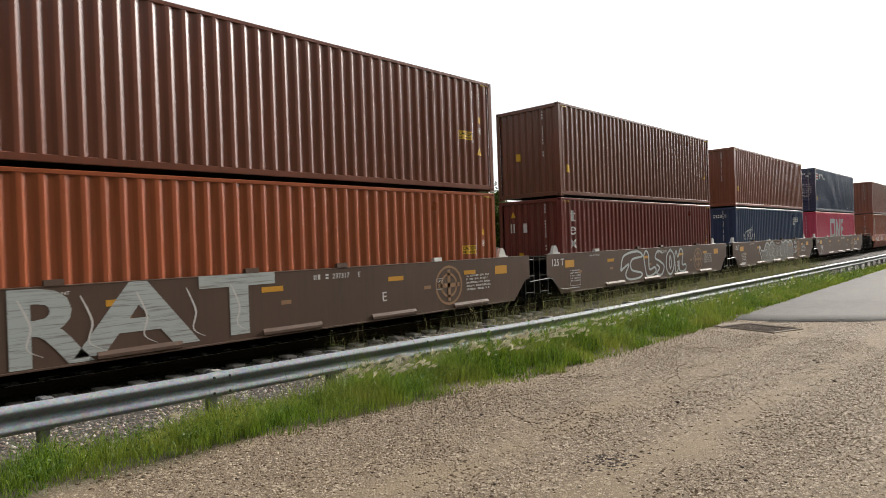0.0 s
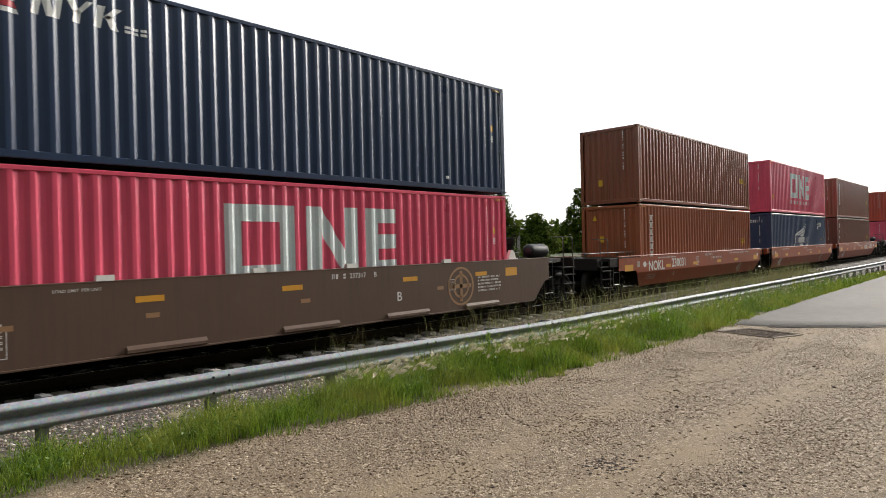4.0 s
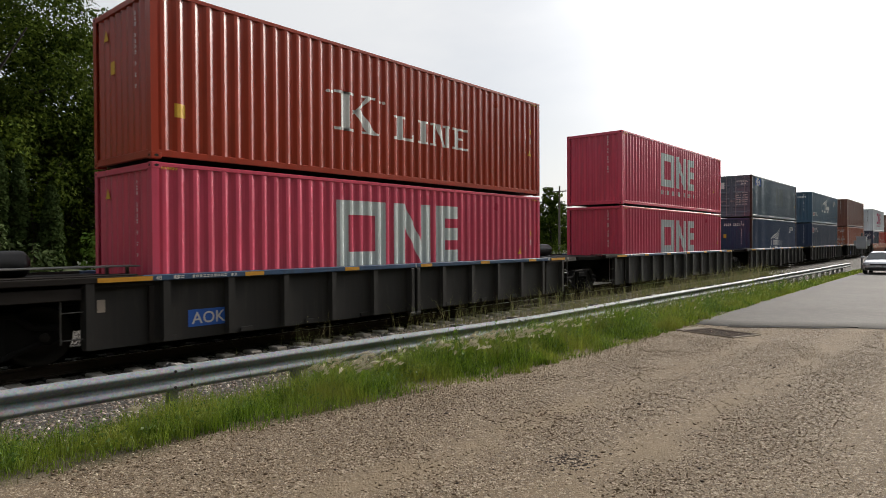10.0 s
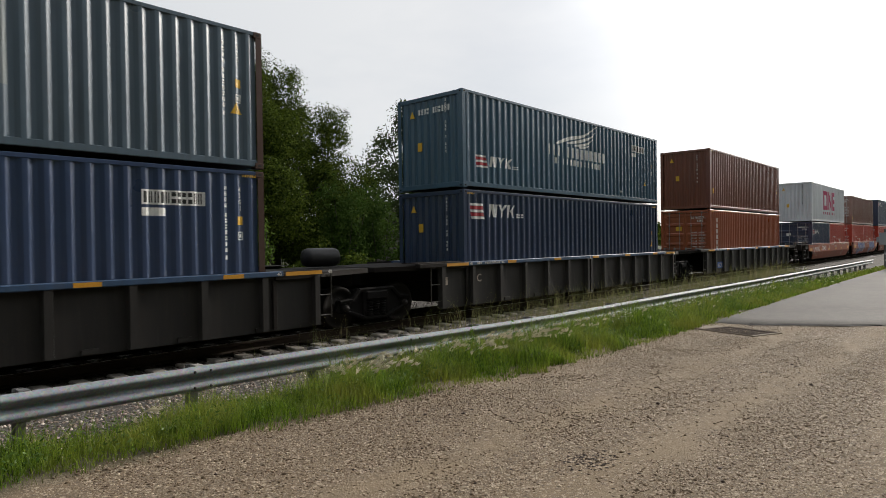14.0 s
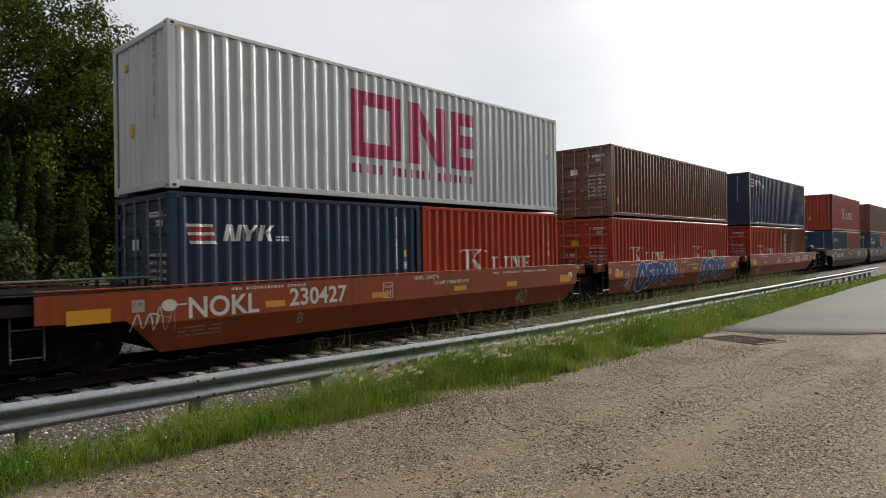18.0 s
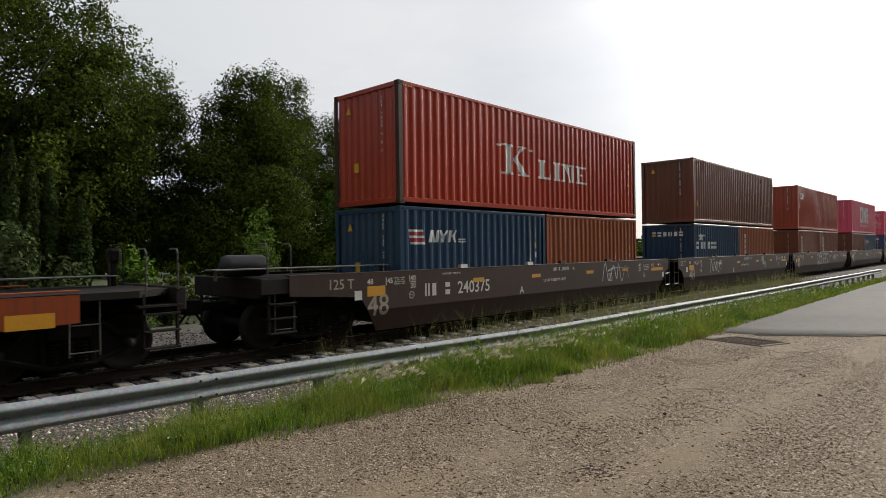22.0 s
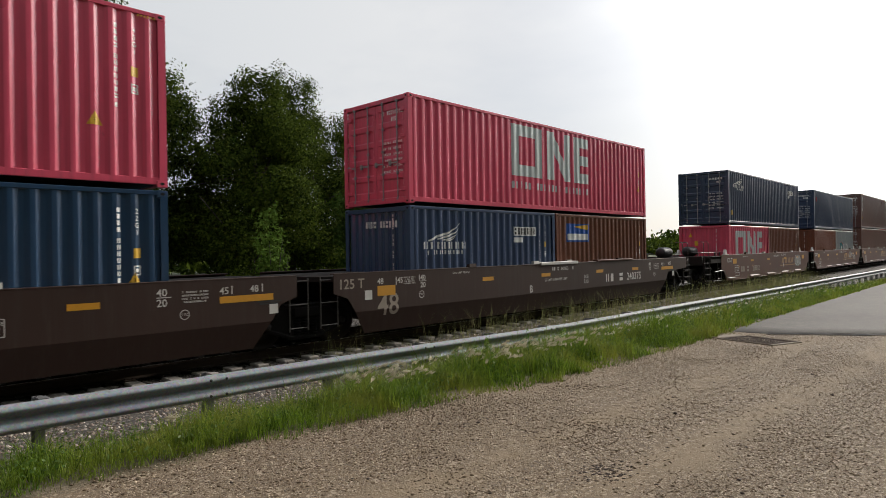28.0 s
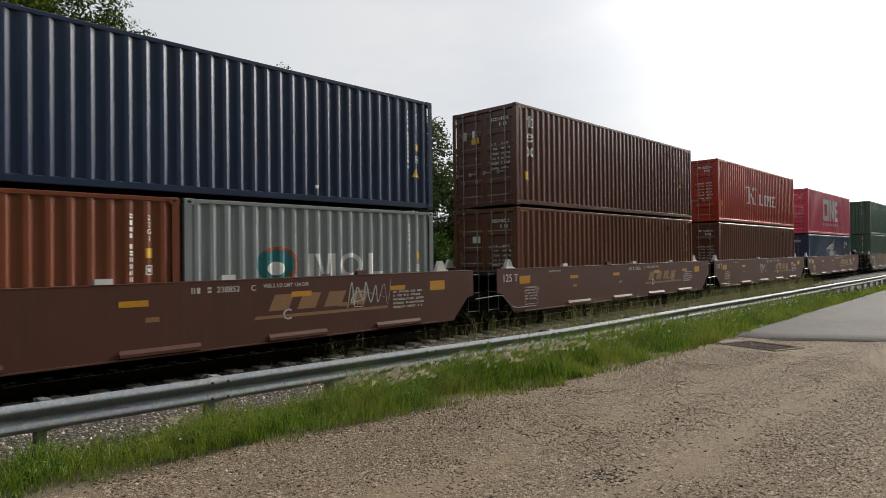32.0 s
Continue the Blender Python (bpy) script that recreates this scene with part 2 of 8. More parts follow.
# ---- the lie of the land ----
GRADE = 0.01705
TRACK_Y = 11.75            # middle of the track the train runs on
RAIL0 = -0.28              # top of rail at x = 0
TILT = math.degrees(math.atan(GRADE))
ROAD_EDGE, FENCE_Y = 4.75, 7.62


def rail_top(x):
    return RAIL0 + GRADE * x


def road_z(x):
    if x > 14:
        return 0.006 * (min(x, 60) - 14) + GRADE * max(0.0, x - 60)
    return GRADE * min(0.0, x + 12)


def fence_z(x):
    """Top edge of the guardrail."""
    return 0.13 + (0.0145 * (x - 12) if x > 12 else GRADE * min(0.0, x + 8))


def smooth01(a, b, v):
    t = min(1.0, max(0.0, (v - a) / (b - a)))
    return t * t * (3 - 2 * t)


def ground_z(x, y):
    """Height of the ground: road, falling verge, trackbed, and the land behind."""
    road = road_z(x)
    ditch = fence_z(x) - 0.66
    bed = rail_top(x) - 0.24
    if y < ROAD_EDGE + 0.2:
        z = road
    elif y < FENCE_Y:
        z = road + (ditch - road) * smooth01(ROAD_EDGE + 0.2, FENCE_Y, y)
    elif y < TRACK_Y - 1.9:
        z = ditch + (bed - ditch) * smooth01(FENCE_Y, TRACK_Y - 1.9, y)
    elif y < TRACK_Y + 7.0:
        z = bed
    else:
        z = bed - 0.5 * smooth01(TRACK_Y + 7.0, TRACK_Y + 9.5, y)
    far = smooth01(420, 900, abs(x))
    return z * (1 - far) + far * GRADE * math.copysign(420, x)


def ground_material():
    k = Net("ground")
    flat = k.world()
    sep = k.n.new("ShaderNodeSeparateXYZ")
    k.l.new(flat, sep.inputs[0])
    wob = k.math("MULTIPLY", k.math("SUBTRACT", k.noise(flat, 1.1, 5), 0.5), 0.9)
    y = k.math("ADD", sep.outputs["Y"], wob)
    # packed sandy gravel
    big = k.noise(flat, 0.35, 5, 0.6)
    mid = k.noise(flat, 3.0, 6, 0.65)
    fine = k.noise(flat, 38.0, 5, 0.75)
    grit = k.voronoi(flat, 55.0)
    gravel = k.mix(k.ramp(big, (0.32, 0.0), (0.68, 1.0)), (0.132, 0.093, 0.056), (0.185, 0.136, 0.084))
    gravel = k.mix(k.ramp(mid, (0.36, 0.5), (0.6, 0.0)), gravel, (0.165, 0.115, 0.072))
    gravel = k.mix(k.ramp(fine, (0.38, 0.7), (0.5, 0.0)), gravel, (0.115, 0.086, 0.059))
    gravel = k.mix(k.ramp(k.noise(flat, 14.0, 4, 0.7), (0.36, 0.55), (0.50, 0.0)), gravel, (0.13, 0.10, 0.075))
    gravel = k.mix(k.ramp(k.noise(flat, 27.0, 3, 0.6), (0.58, 0.0), (0.68, 0.7)), gravel, (0.32, 0.265, 0.195))
    gravel = k.mix(k.ramp(grit, (0.10, 0.5), (0.30, 0.0)), gravel, (0.30, 0.25, 0.182))
    # tyre-worn paler lanes along the road
    lane = k.noise(k.world((0.07, 1.3, 1.0)), 1.0, 4)
    gravel = k.mix(k.math("MULTIPLY", k.ramp(lane, (0.47, 0.0), (0.62, 1.0)), 0.5), gravel, (0.215, 0.158, 0.098))
    patch = k.noise(k.world((0.5, 1.2, 1.0)), 1.3, 5, 0.65)
    gravel = k.mix(k.ramp(patch, (0.46, 0.0), (0.64, 0.3)), gravel, (0.14, 0.10, 0.066))
    # single stones in the packed surface, each with its own tone
    for scale, share in ((22.0, 0.75), (48.0, 0.9), (95.0, 0.9)):
        own = k.voronoi(flat, scale, "Color")
        core = k.ramp(k.voronoi(flat, scale), (0.34, share), (0.46, 0.0))
        pick = k.ramp(own, (0.30, (0.10, 0.078, 0.06)), (0.45, (0.22, 0.165, 0.11)), (0.58, (0.27, 0.205, 0.14)), (0.72, (0.46, 0.385, 0.29)))
        core = k.math("MULTIPLY", core, k.ramp(patch, (0.30, 0.6), (0.62, 0.9)))
        odd = k.math("MULTIPLY", core, k.ramp(own, (0.36, 1.0), (0.46, 0.35), (0.58, 0.35), (0.68, 1.0)))
        gravel = k.mix(odd, gravel, pick)
    # earth under the grass and trackside stones
    soil = k.mix(mid, (0.055, 0.05, 0.028), (0.10, 0.085, 0.05))
    stone = k.mix(k.voronoi(flat, 17.0, "Color"), (0.13, 0.115, 0.10), (0.25, 0.23, 0.21))
    stone = k.mix(k.ramp(k.voronoi(flat, 17.0), (0.25, 0.0), (0.5, 0.8)), stone, (0.04, 0.036, 0.032))
    edge = k.ramp(k.math("MULTIPLY", k.math("SUBTRACT", y, 4.5), 0.5), (0.15, 0.0), (0.32, 1.0))
    bank = k.ramp(k.math("MULTIPLY", k.math("SUBTRACT", y, 6.5), 0.5), (0.2, 0.0), (0.45, 1.0))
    woods = k.ramp(k.math("MULTIPLY", k.math("SUBTRACT", y, 17.5), 0.2), (0.1, 0.0), (0.5, 1.0))
    tone = k.mix(edge, gravel, soil)
    tone = k.mix(bank, tone, stone)
    tone = k.mix(woods, tone, (0.05, 0.06, 0.025))
    sway = k.math("MULTIPLY", k.math("SUBTRACT", k.noise(k.world((0.35, 0.35, 1.0)), 1.0, 3), 0.5), 0.7)
    across = k.math("ADD", sep.outputs["Y"], sway)
    for mid_y in (3.12, 1.95):
        off = k.math("ABSOLUTE", k.math("SUBTRACT", across, mid_y))
        wear = k.math("MULTIPLY", k.ramp(off, (0.06, 1.0), (0.36, 0.0)), k.ramp(k.noise(flat, 1.7, 5, 0.65), (0.36, 0.1), (0.62, 0.75)))
        tone = k.mix(k.math("MULTIPLY", wear, k.ramp(edge, (0.0, 1.0), (1.0, 0.0))), tone, (0.235, 0.178, 0.115))
    # packed stones of two sizes stand proud of the fines, more of them off the worn lanes
    lumps = k.math("MULTIPLY", k.ramp(k.voronoi(flat, 42.0), (0.0, 1.0), (0.5, 0.0)), k.ramp(lane, (0.42, 1.0), (0.62, 0.35)))
    small = k.ramp(k.voronoi(flat, 88.0), (0.0, 0.5), (0.5, 0.0))
    k.bump(k.math("ADD", k.math("ADD", lumps, small), k.math("MULTIPLY", fine, 0.7)), 0.55, 0.013)
    return k.done(tone, 0.92, 0.0, 0.25)


def make_ground():
    xs = [-3000, -1200, -600, -420, -300, -200, -120, -60, -30, -15] + [i * 0.5 - 8 for i in range(0, 82)] \
        + [35 + 2.5 * i for i in range(0, 30)] + [115, 150, 200, 300, 420, 600, 900, 1500, 3000]
    ys = [-3000, -800, -200, -60, -20, -8, -4, -2] + [i * 0.5 for i in range(0, 9)] + [4.25 + 0.25 * i for i in range(0, 24)] \
        + [10.5 + i for i in range(0, 14)] + [28, 40, 70, 140, 400, 1000, 3000]
    b = Build()
    rows = []
    for x in xs:
        row = []
        for y in ys:
            z = ground_z(x, y)
            if -10 < x < 40 and -3 < y < 4.9:
                z += 0.003 * noise.noise((x * 0.9, y * 1.3, 0.0))
            row.append((x, y, z))
        rows.append(row)
    b.grid(rows)
    ob = part("ground", b.mesh("ground", True), ground_material())
    return tagged(ob, "packed sandy gravel lot sloping to a trackside verge", "ground", kind="structure")


GROUND = make_ground()


def belt(b, start, end, high, seed):
    """A light-blocking green wall from start to end, about 3 m deep, with an uneven face and top."""
    a, c = Vector((*start, 0)), Vector((*end, 0))
    side = (c - a).normalized().cross(Vector((0, 0, 1)))
    n = max(8, int((c - a).length / 3))
    rows = []
    for i in range(n + 1):
        p = a.lerp(c, i / n)
        u = 3.0 * i
        top = high + 2.5 * noise.noise((u * 0.15, seed, 0.0)) + 1.2 * noise.noise((u * 0.6, seed + 4.0, 0.0))
        g = ground_z(p.x, p.y) - 0.3
        row = []
        for j in range(10):
            q = p + side * 1.5 * noise.noise((u * 0.4, j * 1.1, seed + 2.0))
            row.append((q.x, q.y, g + (top + 0.3) * j / 9))
        rows.append(row)
    deep = side * 3.0
    back = [[(x + deep.x, y + deep.y, z) for x, y, z in r] for r in rows]
    b.grid(rows)
    b.grid(back)
    b.grid([[r[-1] for r in rows], [r[-1] for r in back]])
    for e in (0, -1):
        b.grid([rows[e], back[e]])


def make_sky_screen():
    """Unseen walls added behind the viewer to block sky light, open at the track."""
    b = Build()
    belt(b, (-32, -15), (370, -15), 18.5, 1.0)
    belt(b, (-32, 6), (-32, -15), 17.0, 2.0)
    belt(b, (-32, 70), (-32, 18), 17.0, 3.0)
    k = Net("sky_screen_green")
    n1, n2 = k.noise(k.world(), 0.8, 5), k.noise(k.world(), 6.0, 5)
    tone = k.mix(n1, (0.06, 0.08, 0.035), (0.13, 0.16, 0.07))
    k.bump(n2, 1.0, 0.3)
    ob = part("backdrop", b.mesh("backdrop", True), k.done(tone, 0.8, 0.0, 0.2))
    tagged(ob, "unseen dark green wall added to block sky light and reflections", "tree belt", kind="structure")


make_sky_screen()

# ---- lot, verge and plants ----
def edge_y(x):
    """Where the bare lot ends and the verge begins."""
    pts = ((-20, 5.2), (1, 5.05), (3.4, 4.88), (5, 4.72), (7, 4.52), (11, 4.58), (13.5, 4.66), (19, 4.9), (38, 5.57), (60, 6.2), (140, 6.4))
    for (x0, y0), (x1, y1) in zip(pts, pts[1:]):
        if x <= x1:
            return y0 + (y1 - y0) * max(0.0, (x - x0)) / (x1 - x0)
    return pts[-1][1]


def raw_mesh(name, verts, sizes):
    """A mesh from an array of corners and the corner count of each face, in order."""
    m = bpy.data.meshes.new(name)
    v = np.asarray(verts, dtype=np.float32).reshape(-1, 3)
    n = len(v)
    sizes = np.asarray(sizes, dtype=np.int32)
    m.vertices.add(n)
    m.vertices.foreach_set("co", v.ravel())
    m.loops.add(n)
    m.loops.foreach_set("vertex_index", np.arange(n, dtype=np.int32))
    m.polygons.add(len(sizes))
    m.polygons.foreach_set("loop_start", np.concatenate([[0], np.cumsum(sizes)[:-1]]).astype(np.int32))
    m.polygons.foreach_set("loop_total", sizes)
    m.materials.append(None)
    m.update()
    m.validate()
    return m


def blades(name, base, height, width, bend, rng):
    """Tapered grass blades, each with a fold halfway up."""
    n = len(base)
    a = rng.uniform(0, 2 * np.pi, n)
    side = np.stack([np.cos(a), np.sin(a), np.zeros(n)], 1) * (width / 2)[:, None]
    b = rng.uniform(0, 2 * np.pi, n)
    lean = np.stack([np.cos(b), np.sin(b), np.zeros(n)], 1) * (bend * height)[:, None]
    up = np.zeros((n, 3))
    up[:, 2] = height
    mid = base + lean * 0.3 + up * 0.6
    tip = base + lean + up * (1 - 0.35 * bend[:, None] ** 2)
    q = np.stack([base - side, base + side, mid + side * 0.75, mid - side * 0.75], 1)
    t = np.stack([mid - side * 0.75, mid + side * 0.75, tip], 1)
    v = np.concatenate([q, t], 1).reshape(-1, 3)
    return raw_mesh(name, v, np.tile([4, 3], n))


def grass_material(name, a, b, c):
    k = Net(name)
    tone = k.mix(k.island(), a, b)
    tone = k.mix(k.ramp(k.noise(k.world(), 1.3, 3), (0.42, 0.0), (0.66, 0.8)), tone, c)
    k.thin(tone, 0.42)
    return k.done(tone, 0.5, 0.0, 0.3)


GRASS = grass_material("green_grass", (0.022, 0.060, 0.004), (0.20, 0.30, 0.026), (0.25, 0.265, 0.042))
STRAW = grass_material("straw_seed_heads", (0.58, 0.53, 0.40), (0.74, 0.70, 0.56), (0.64, 0.57, 0.42))
WEED = grass_material("dull_weed", (0.09, 0.115, 0.035), (0.19, 0.20, 0.075), (0.24, 0.20, 0.11))
HERB = grass_material("dark_herb_leaves", (0.030, 0.075, 0.008), (0.10, 0.19, 0.025), (0.13, 0.17, 0.04))
PETAL = plain("white_petals", (0.75, 0.74, 0.68), 0.6, 0.0, 0.05)


def scatter(rng, n, x0, x1, y0, y1, keep):
    pts = np.stack([rng.uniform(x0, x1, n), rng.uniform(y0, y1, n)], 1)
    return np.array([(x, y, ground_z(x, y)) for x, y in pts if keep(x, y, rng.random())])


def make_grass():
    rng = np.random.default_rng(5)
    def keep(x, y, r):
        e = edge_y(x) + 0.22 * noise.noise((x * 1.7, 3.0, 0.0)) + 0.1 * noise.noise((x * 6, 9.0, 0.0))
        if y < e:
            return False
        d = 0.5 + 0.75 * noise.noise((x * 1.4, y * 1.4, 7.0)) + 0.35 * noise.noise((x * 5, y * 5, 2.0))
        back = 5.95 + 0.15 * max(0.0, x - 2.0) + 0.25 * max(0.0, x - 6.0) + 0.45 * noise.noise((x * 1.1, 17.0, 0.0))
        fade = 1.0 - 0.96 * smooth01(back, back + 0.7, y) * (1.0 - smooth01(8.0, 14.0, x))
        fade *= 1.0 - 0.99 * smooth01(7.3, 7.6, y)
        return r < max(0.04, min(1.0, d + 0.15)) * fade
    zones = [(0.6, 6, 56000, 0.0065), (6, 14, 66000, 0.009), (14, 28, 40000, 0.015), (28, 60, 22000, 0.027)]
    for i, (x0, x1, n, w) in enumerate(zones):
        p = scatter(rng, n, x0, x1, 4.35, 8.3, keep)
        edge = np.array([q[1] - edge_y(q[0]) for q in p])
        lump = np.array([noise.noise((q[0] * 0.9, q[1] * 1.1, 4.0)) for q in p])
        tuft = np.array([noise.noise((q[0] * 3.1, q[1] * 3.4, 8.0)) for q in p])
        tall = np.clip(0.07 + 0.33 * np.clip(edge / 1.0, 0, 1) + 0.22 * lump, 0.04, 0.7) * np.clip(1.0 + 0.75 * tuft, 0.3, 1.6) * np.clip(0.5 + p[:, 0] / 16, 0.5, 1.0)
        low = np.array([smooth01(6.1, 7.1, q[1]) * smooth01(5.0, 14.0, q[0]) for q in p])
        h = tall * (1 - 0.68 * low) * rng.uniform(0.4, 1.35, len(p))
        ob = part("verge_grass", blades("verge_grass", p, h, np.full(len(p), w) * rng.uniform(0.7, 1.5, len(p)), rng.uniform(0.1, 0.95, len(p)), rng), GRASS)
        tagged(ob, "bright green uncut grass on the trackside verge", "grass", kind="stuff")
    # seed heads: a stalk and a nodding tuft of pale hairs
    p = scatter(rng, 4200, 1.5, 30, 4.9, 7.5, lambda x, y, r: edge_y(x) + 0.3 < y < min(6.1, 5.75 + 0.1 * x - 0.2) and r < 0.5 * (0.25 + 0.9 * noise.noise((x * 0.8, y * 0.9, 11.0)) + 0.6 * (4.5 < x < 12)) * (0.3 + 0.7 * smooth01(3.0, 5.5, x)) * (1.0 - 0.7 * smooth01(7.5, 10.5, x)))
    n = len(p)
    h = rng.uniform(0.26, 0.48, n) * np.clip(0.6 + p[:, 0] / 14, 0.65, 1.0)
    st = blades("seed_stalks", p, h, np.full(n, 0.004), np.full(n, 0.12), rng)
    tagged(part("seed_stalks", st, GRASS), "thin green stalks of flowering grass", "grass", kind="stuff")
    reps = 22
    top = np.repeat(p + np.stack([np.zeros(n), np.zeros(n), h * 0.94], 1), reps, 0)
    lean = np.repeat(rng.normal(size=(n, 2)) * 0.022 + np.array([0.034, -0.012]), reps, 0)
    along = np.tile(np.linspace(0, 1, reps), n)
    c = top + np.stack([lean[:, 0] * along * 1.5, lean[:, 1] * along * 1.5, 0.066 * along - 0.06 * along ** 2], 1)
    d = np.stack([lean[:, 0], lean[:, 1], np.full(n * reps, 0.028)], 1) + rng.normal(size=(n * reps, 3)) * 0.010
    s = np.cross(d, np.array([0.3, 0.9, 0.2]))
    s = s / np.linalg.norm(s, axis=1)[:, None] * 0.0055
    v = np.stack([c - s, c + s, c + d * 1.15], 1).reshape(-1, 3)
    tagged(part("seed_heads", raw_mesh("seed_heads", v, np.full(n * reps, 3)), STRAW), "pale feathery seed heads above the grass", "grass", kind="stuff")
    # dry stalky weeds between guardrail and track
    p = scatter(rng, 9000, 3.5, 40, 7.9, 9.9, lambda x, y, r: r < (0.3 + 0.9 * noise.noise((x * 0.5, y * 1.3, 21.0)) + 0.4 * smooth01(8.0, 13.0, x)) * smooth01(3.5, 9.0, x))
    n = len(p)
    h = 0.2 + 0.8 * rng.random(n) ** 2
    part_w = part("trackside_weeds", blades("trackside_weeds", p, h, 0.003 + 0.0004 * p[:, 0], rng.uniform(0.05, 0.55, n), rng), WEED)
    tagged(part_w, "thin dry weeds between guardrail and track", "weeds", kind="stuff")
    far = rng.random(n) < 0.16
    p, h = p[far], h[far]
    n, m = len(p), 9
    t = np.tile(np.linspace(0.25, 1.0, m), n)[:, None]
    c = np.repeat(p, m, 0) + np.concatenate([rng.normal(size=(n * m, 2)) * 0.03, np.repeat(h, m)[:, None] * t * 0.95], 1)
    tagged(part("weed_leaves", leaf_cards("weed_leaves", c, 0.013, rng), WEED), "small leaves on the trackside weeds", "weeds", kind="stuff")
    # tall thin stalks at the foot of the guardrail
    p = scatter(rng, 1500, 5.0, 30, 6.6, 7.5, lambda x, y, r: r < (0.35 + 0.8 * noise.noise((x * 0.6, y * 0.7, 51.0))) * smooth01(5.0, 9.0, x))
    n = len(p)
    st = blades("tall_stalks", p, rng.uniform(0.35, 0.85, n), 0.003 + 0.0004 * p[:, 0], rng.uniform(0.05, 0.45, n), rng)
    tagged(part("tall_stalks", st, GRASS), "tall thin grass stalks along the guardrail", "grass", kind="stuff")
    # leafy low weeds in the verge
    p = scatter(rng, 1500, 1.0, 40, 4.7, 7.4, lambda x, y, r: y > edge_y(x) + 0.02 and r < 0.25 + 0.8 * noise.noise((x * 0.7, y * 0.8, 31.0)) + 0.3 * smooth01(5.5, 2.0, x))
    c = np.repeat(p, 26, 0) + rng.normal(size=(len(p) * 26, 3)) * np.array([0.08, 0.08, 0.07]) + np.array([0, 0, 0.13])
    tagged(part("verge_weeds", leaf_cards("verge_weeds", c, 0.017, rng), HERB), "broad-leaved green weeds in the verge", "weeds", kind="stuff")
    # tall leafy herbs standing in the grass
    p = scatter(rng, 190, 6.0, 34, 5.0, 7.3, lambda x, y, r: y > edge_y(x) + 0.35)
    n, m = len(p), 40
    t = np.tile(np.linspace(0.1, 1.0, m), n)[:, None]
    hh = np.repeat(rng.uniform(0.35, 0.62, n), m)[:, None]
    c = np.repeat(p, m, 0) + np.concatenate([rng.normal(size=(n * m, 2)) * 0.055 * (1.25 - t), hh * t], 1)
    tagged(part("tall_herbs", leaf_cards("tall_herbs", c, 0.022, rng), HERB), "tall dark leafy herbs standing in the grass", "weeds", kind="stuff")
    # dry brown stubble where the verge meets the lot
    p = scatter(rng, 9000, 1.0, 22, 4.3, 5.6, lambda x, y, r: abs(y - edge_y(x) - 0.02) < 0.16 and r < 0.8)
    n = len(p)
    tagged(part("dry_stubble", blades("dry_stubble", p, rng.uniform(0.02, 0.07, n), np.full(n, 0.006), rng.uniform(0.4, 1.0, n), rng), WEED), "short dry stubble along the edge of the lot", "grass", kind="stuff")
    # small white flowers
    p = scatter(rng, 760, 7.5, 46, 5.2, 7.4, lambda x, y, r: y > edge_y(x) + 0.3 and (r < 0.5 if (x > 34 or 10 < x < 15) else r < 0.16))
    c = np.repeat(p, 5, 0) + rng.normal(size=(len(p) * 5, 3)) * np.array([0.06, 0.06, 0.03]) + np.array([0, 0, 0.40])
    tagged(part("white_flowers", leaf_cards("white_flowers", c, 0.018, rng), PETAL), "small white flowers in the tall grass", "flowers", kind="stuff")


def leaf_cards(name, centres, size, rng):
    n = len(centres)
    a = rng.normal(size=(n, 3))
    a /= np.linalg.norm(a, axis=1)[:, None]
    b = np.cross(a, rng.normal(size=(n, 3)))
    b /= np.linalg.norm(b, axis=1)[:, None]
    s = (size * rng.uniform(0.6, 1.4, n))[:, None]
    v = np.stack([centres - a * s, centres - b * s * 0.5, centres + a * s, centres + b * s * 0.5], 1).reshape(-1, 3)
    return raw_mesh(name, v, np.full(n, 4))


def stones(name, p, size, rng, flat=0.6):
    """Eight-sided pebbles with uneven corners."""
    n = len(p)
    base = np.array([(1, 0, 0), (0, 1, 0), (-1, 0, 0), (0, -1, 0), (0, 0, 1), (0, 0, -1)], float)
    c = base[None] * rng.uniform(0.6, 1.25, (n, 6, 1)) + rng.normal(size=(n, 6, 3)) * 0.16
    ang = rng.uniform(0, 2 * np.pi, n)
    ca, sa = np.cos(ang)[:, None], np.sin(ang)[:, None]
    x, y = c[..., 0] * 1.2, c[..., 1]
    c = np.stack([x * ca - y * sa, x * sa + y * ca, c[..., 2] * flat], -1) * size[:, None, None] + p[:, None]
    f = [(0, 1, 4), (1, 2, 4), (2, 3, 4), (3, 0, 4), (1, 0, 5), (2, 1, 5), (3, 2, 5), (0, 3, 5)]
    m = bpy.data.meshes.new(name)
    v = c.reshape(-1, 3)
    idx = (np.array(f)[None] + (np.arange(n) * 6)[:, None, None]).reshape(-1)
    m.vertices.add(len(v))
    m.vertices.foreach_set("co", v.ravel())
    m.loops.add(len(idx))
    m.loops.foreach_set("vertex_index", idx.astype(np.int32))
    m.polygons.add(n * 8)
    m.polygons.foreach_set("loop_start", np.arange(0, n * 24, 3, dtype=np.int32))
    m.polygons.foreach_set("loop_total", np.full(n * 8, 3, dtype=np.int32))
    m.materials.append(None)
    m.update()
    m.validate()
    return m


def stone_material(name, a, b, c):
    k = Net(name)
    r = k.island()
    tone = k.mix(k.ramp(r, (0.0, 0.0), (1.0, 1.0)), a, b)
    tone = k.mix(k.ramp(r, (0.80, 0.0), (0.84, 1.0)), tone, c)
    k.bump(k.noise(k.world(), 60.0, 4), 0.3, 0.004)
    return k.done(tone, 0.85, 0.0, 0.3)


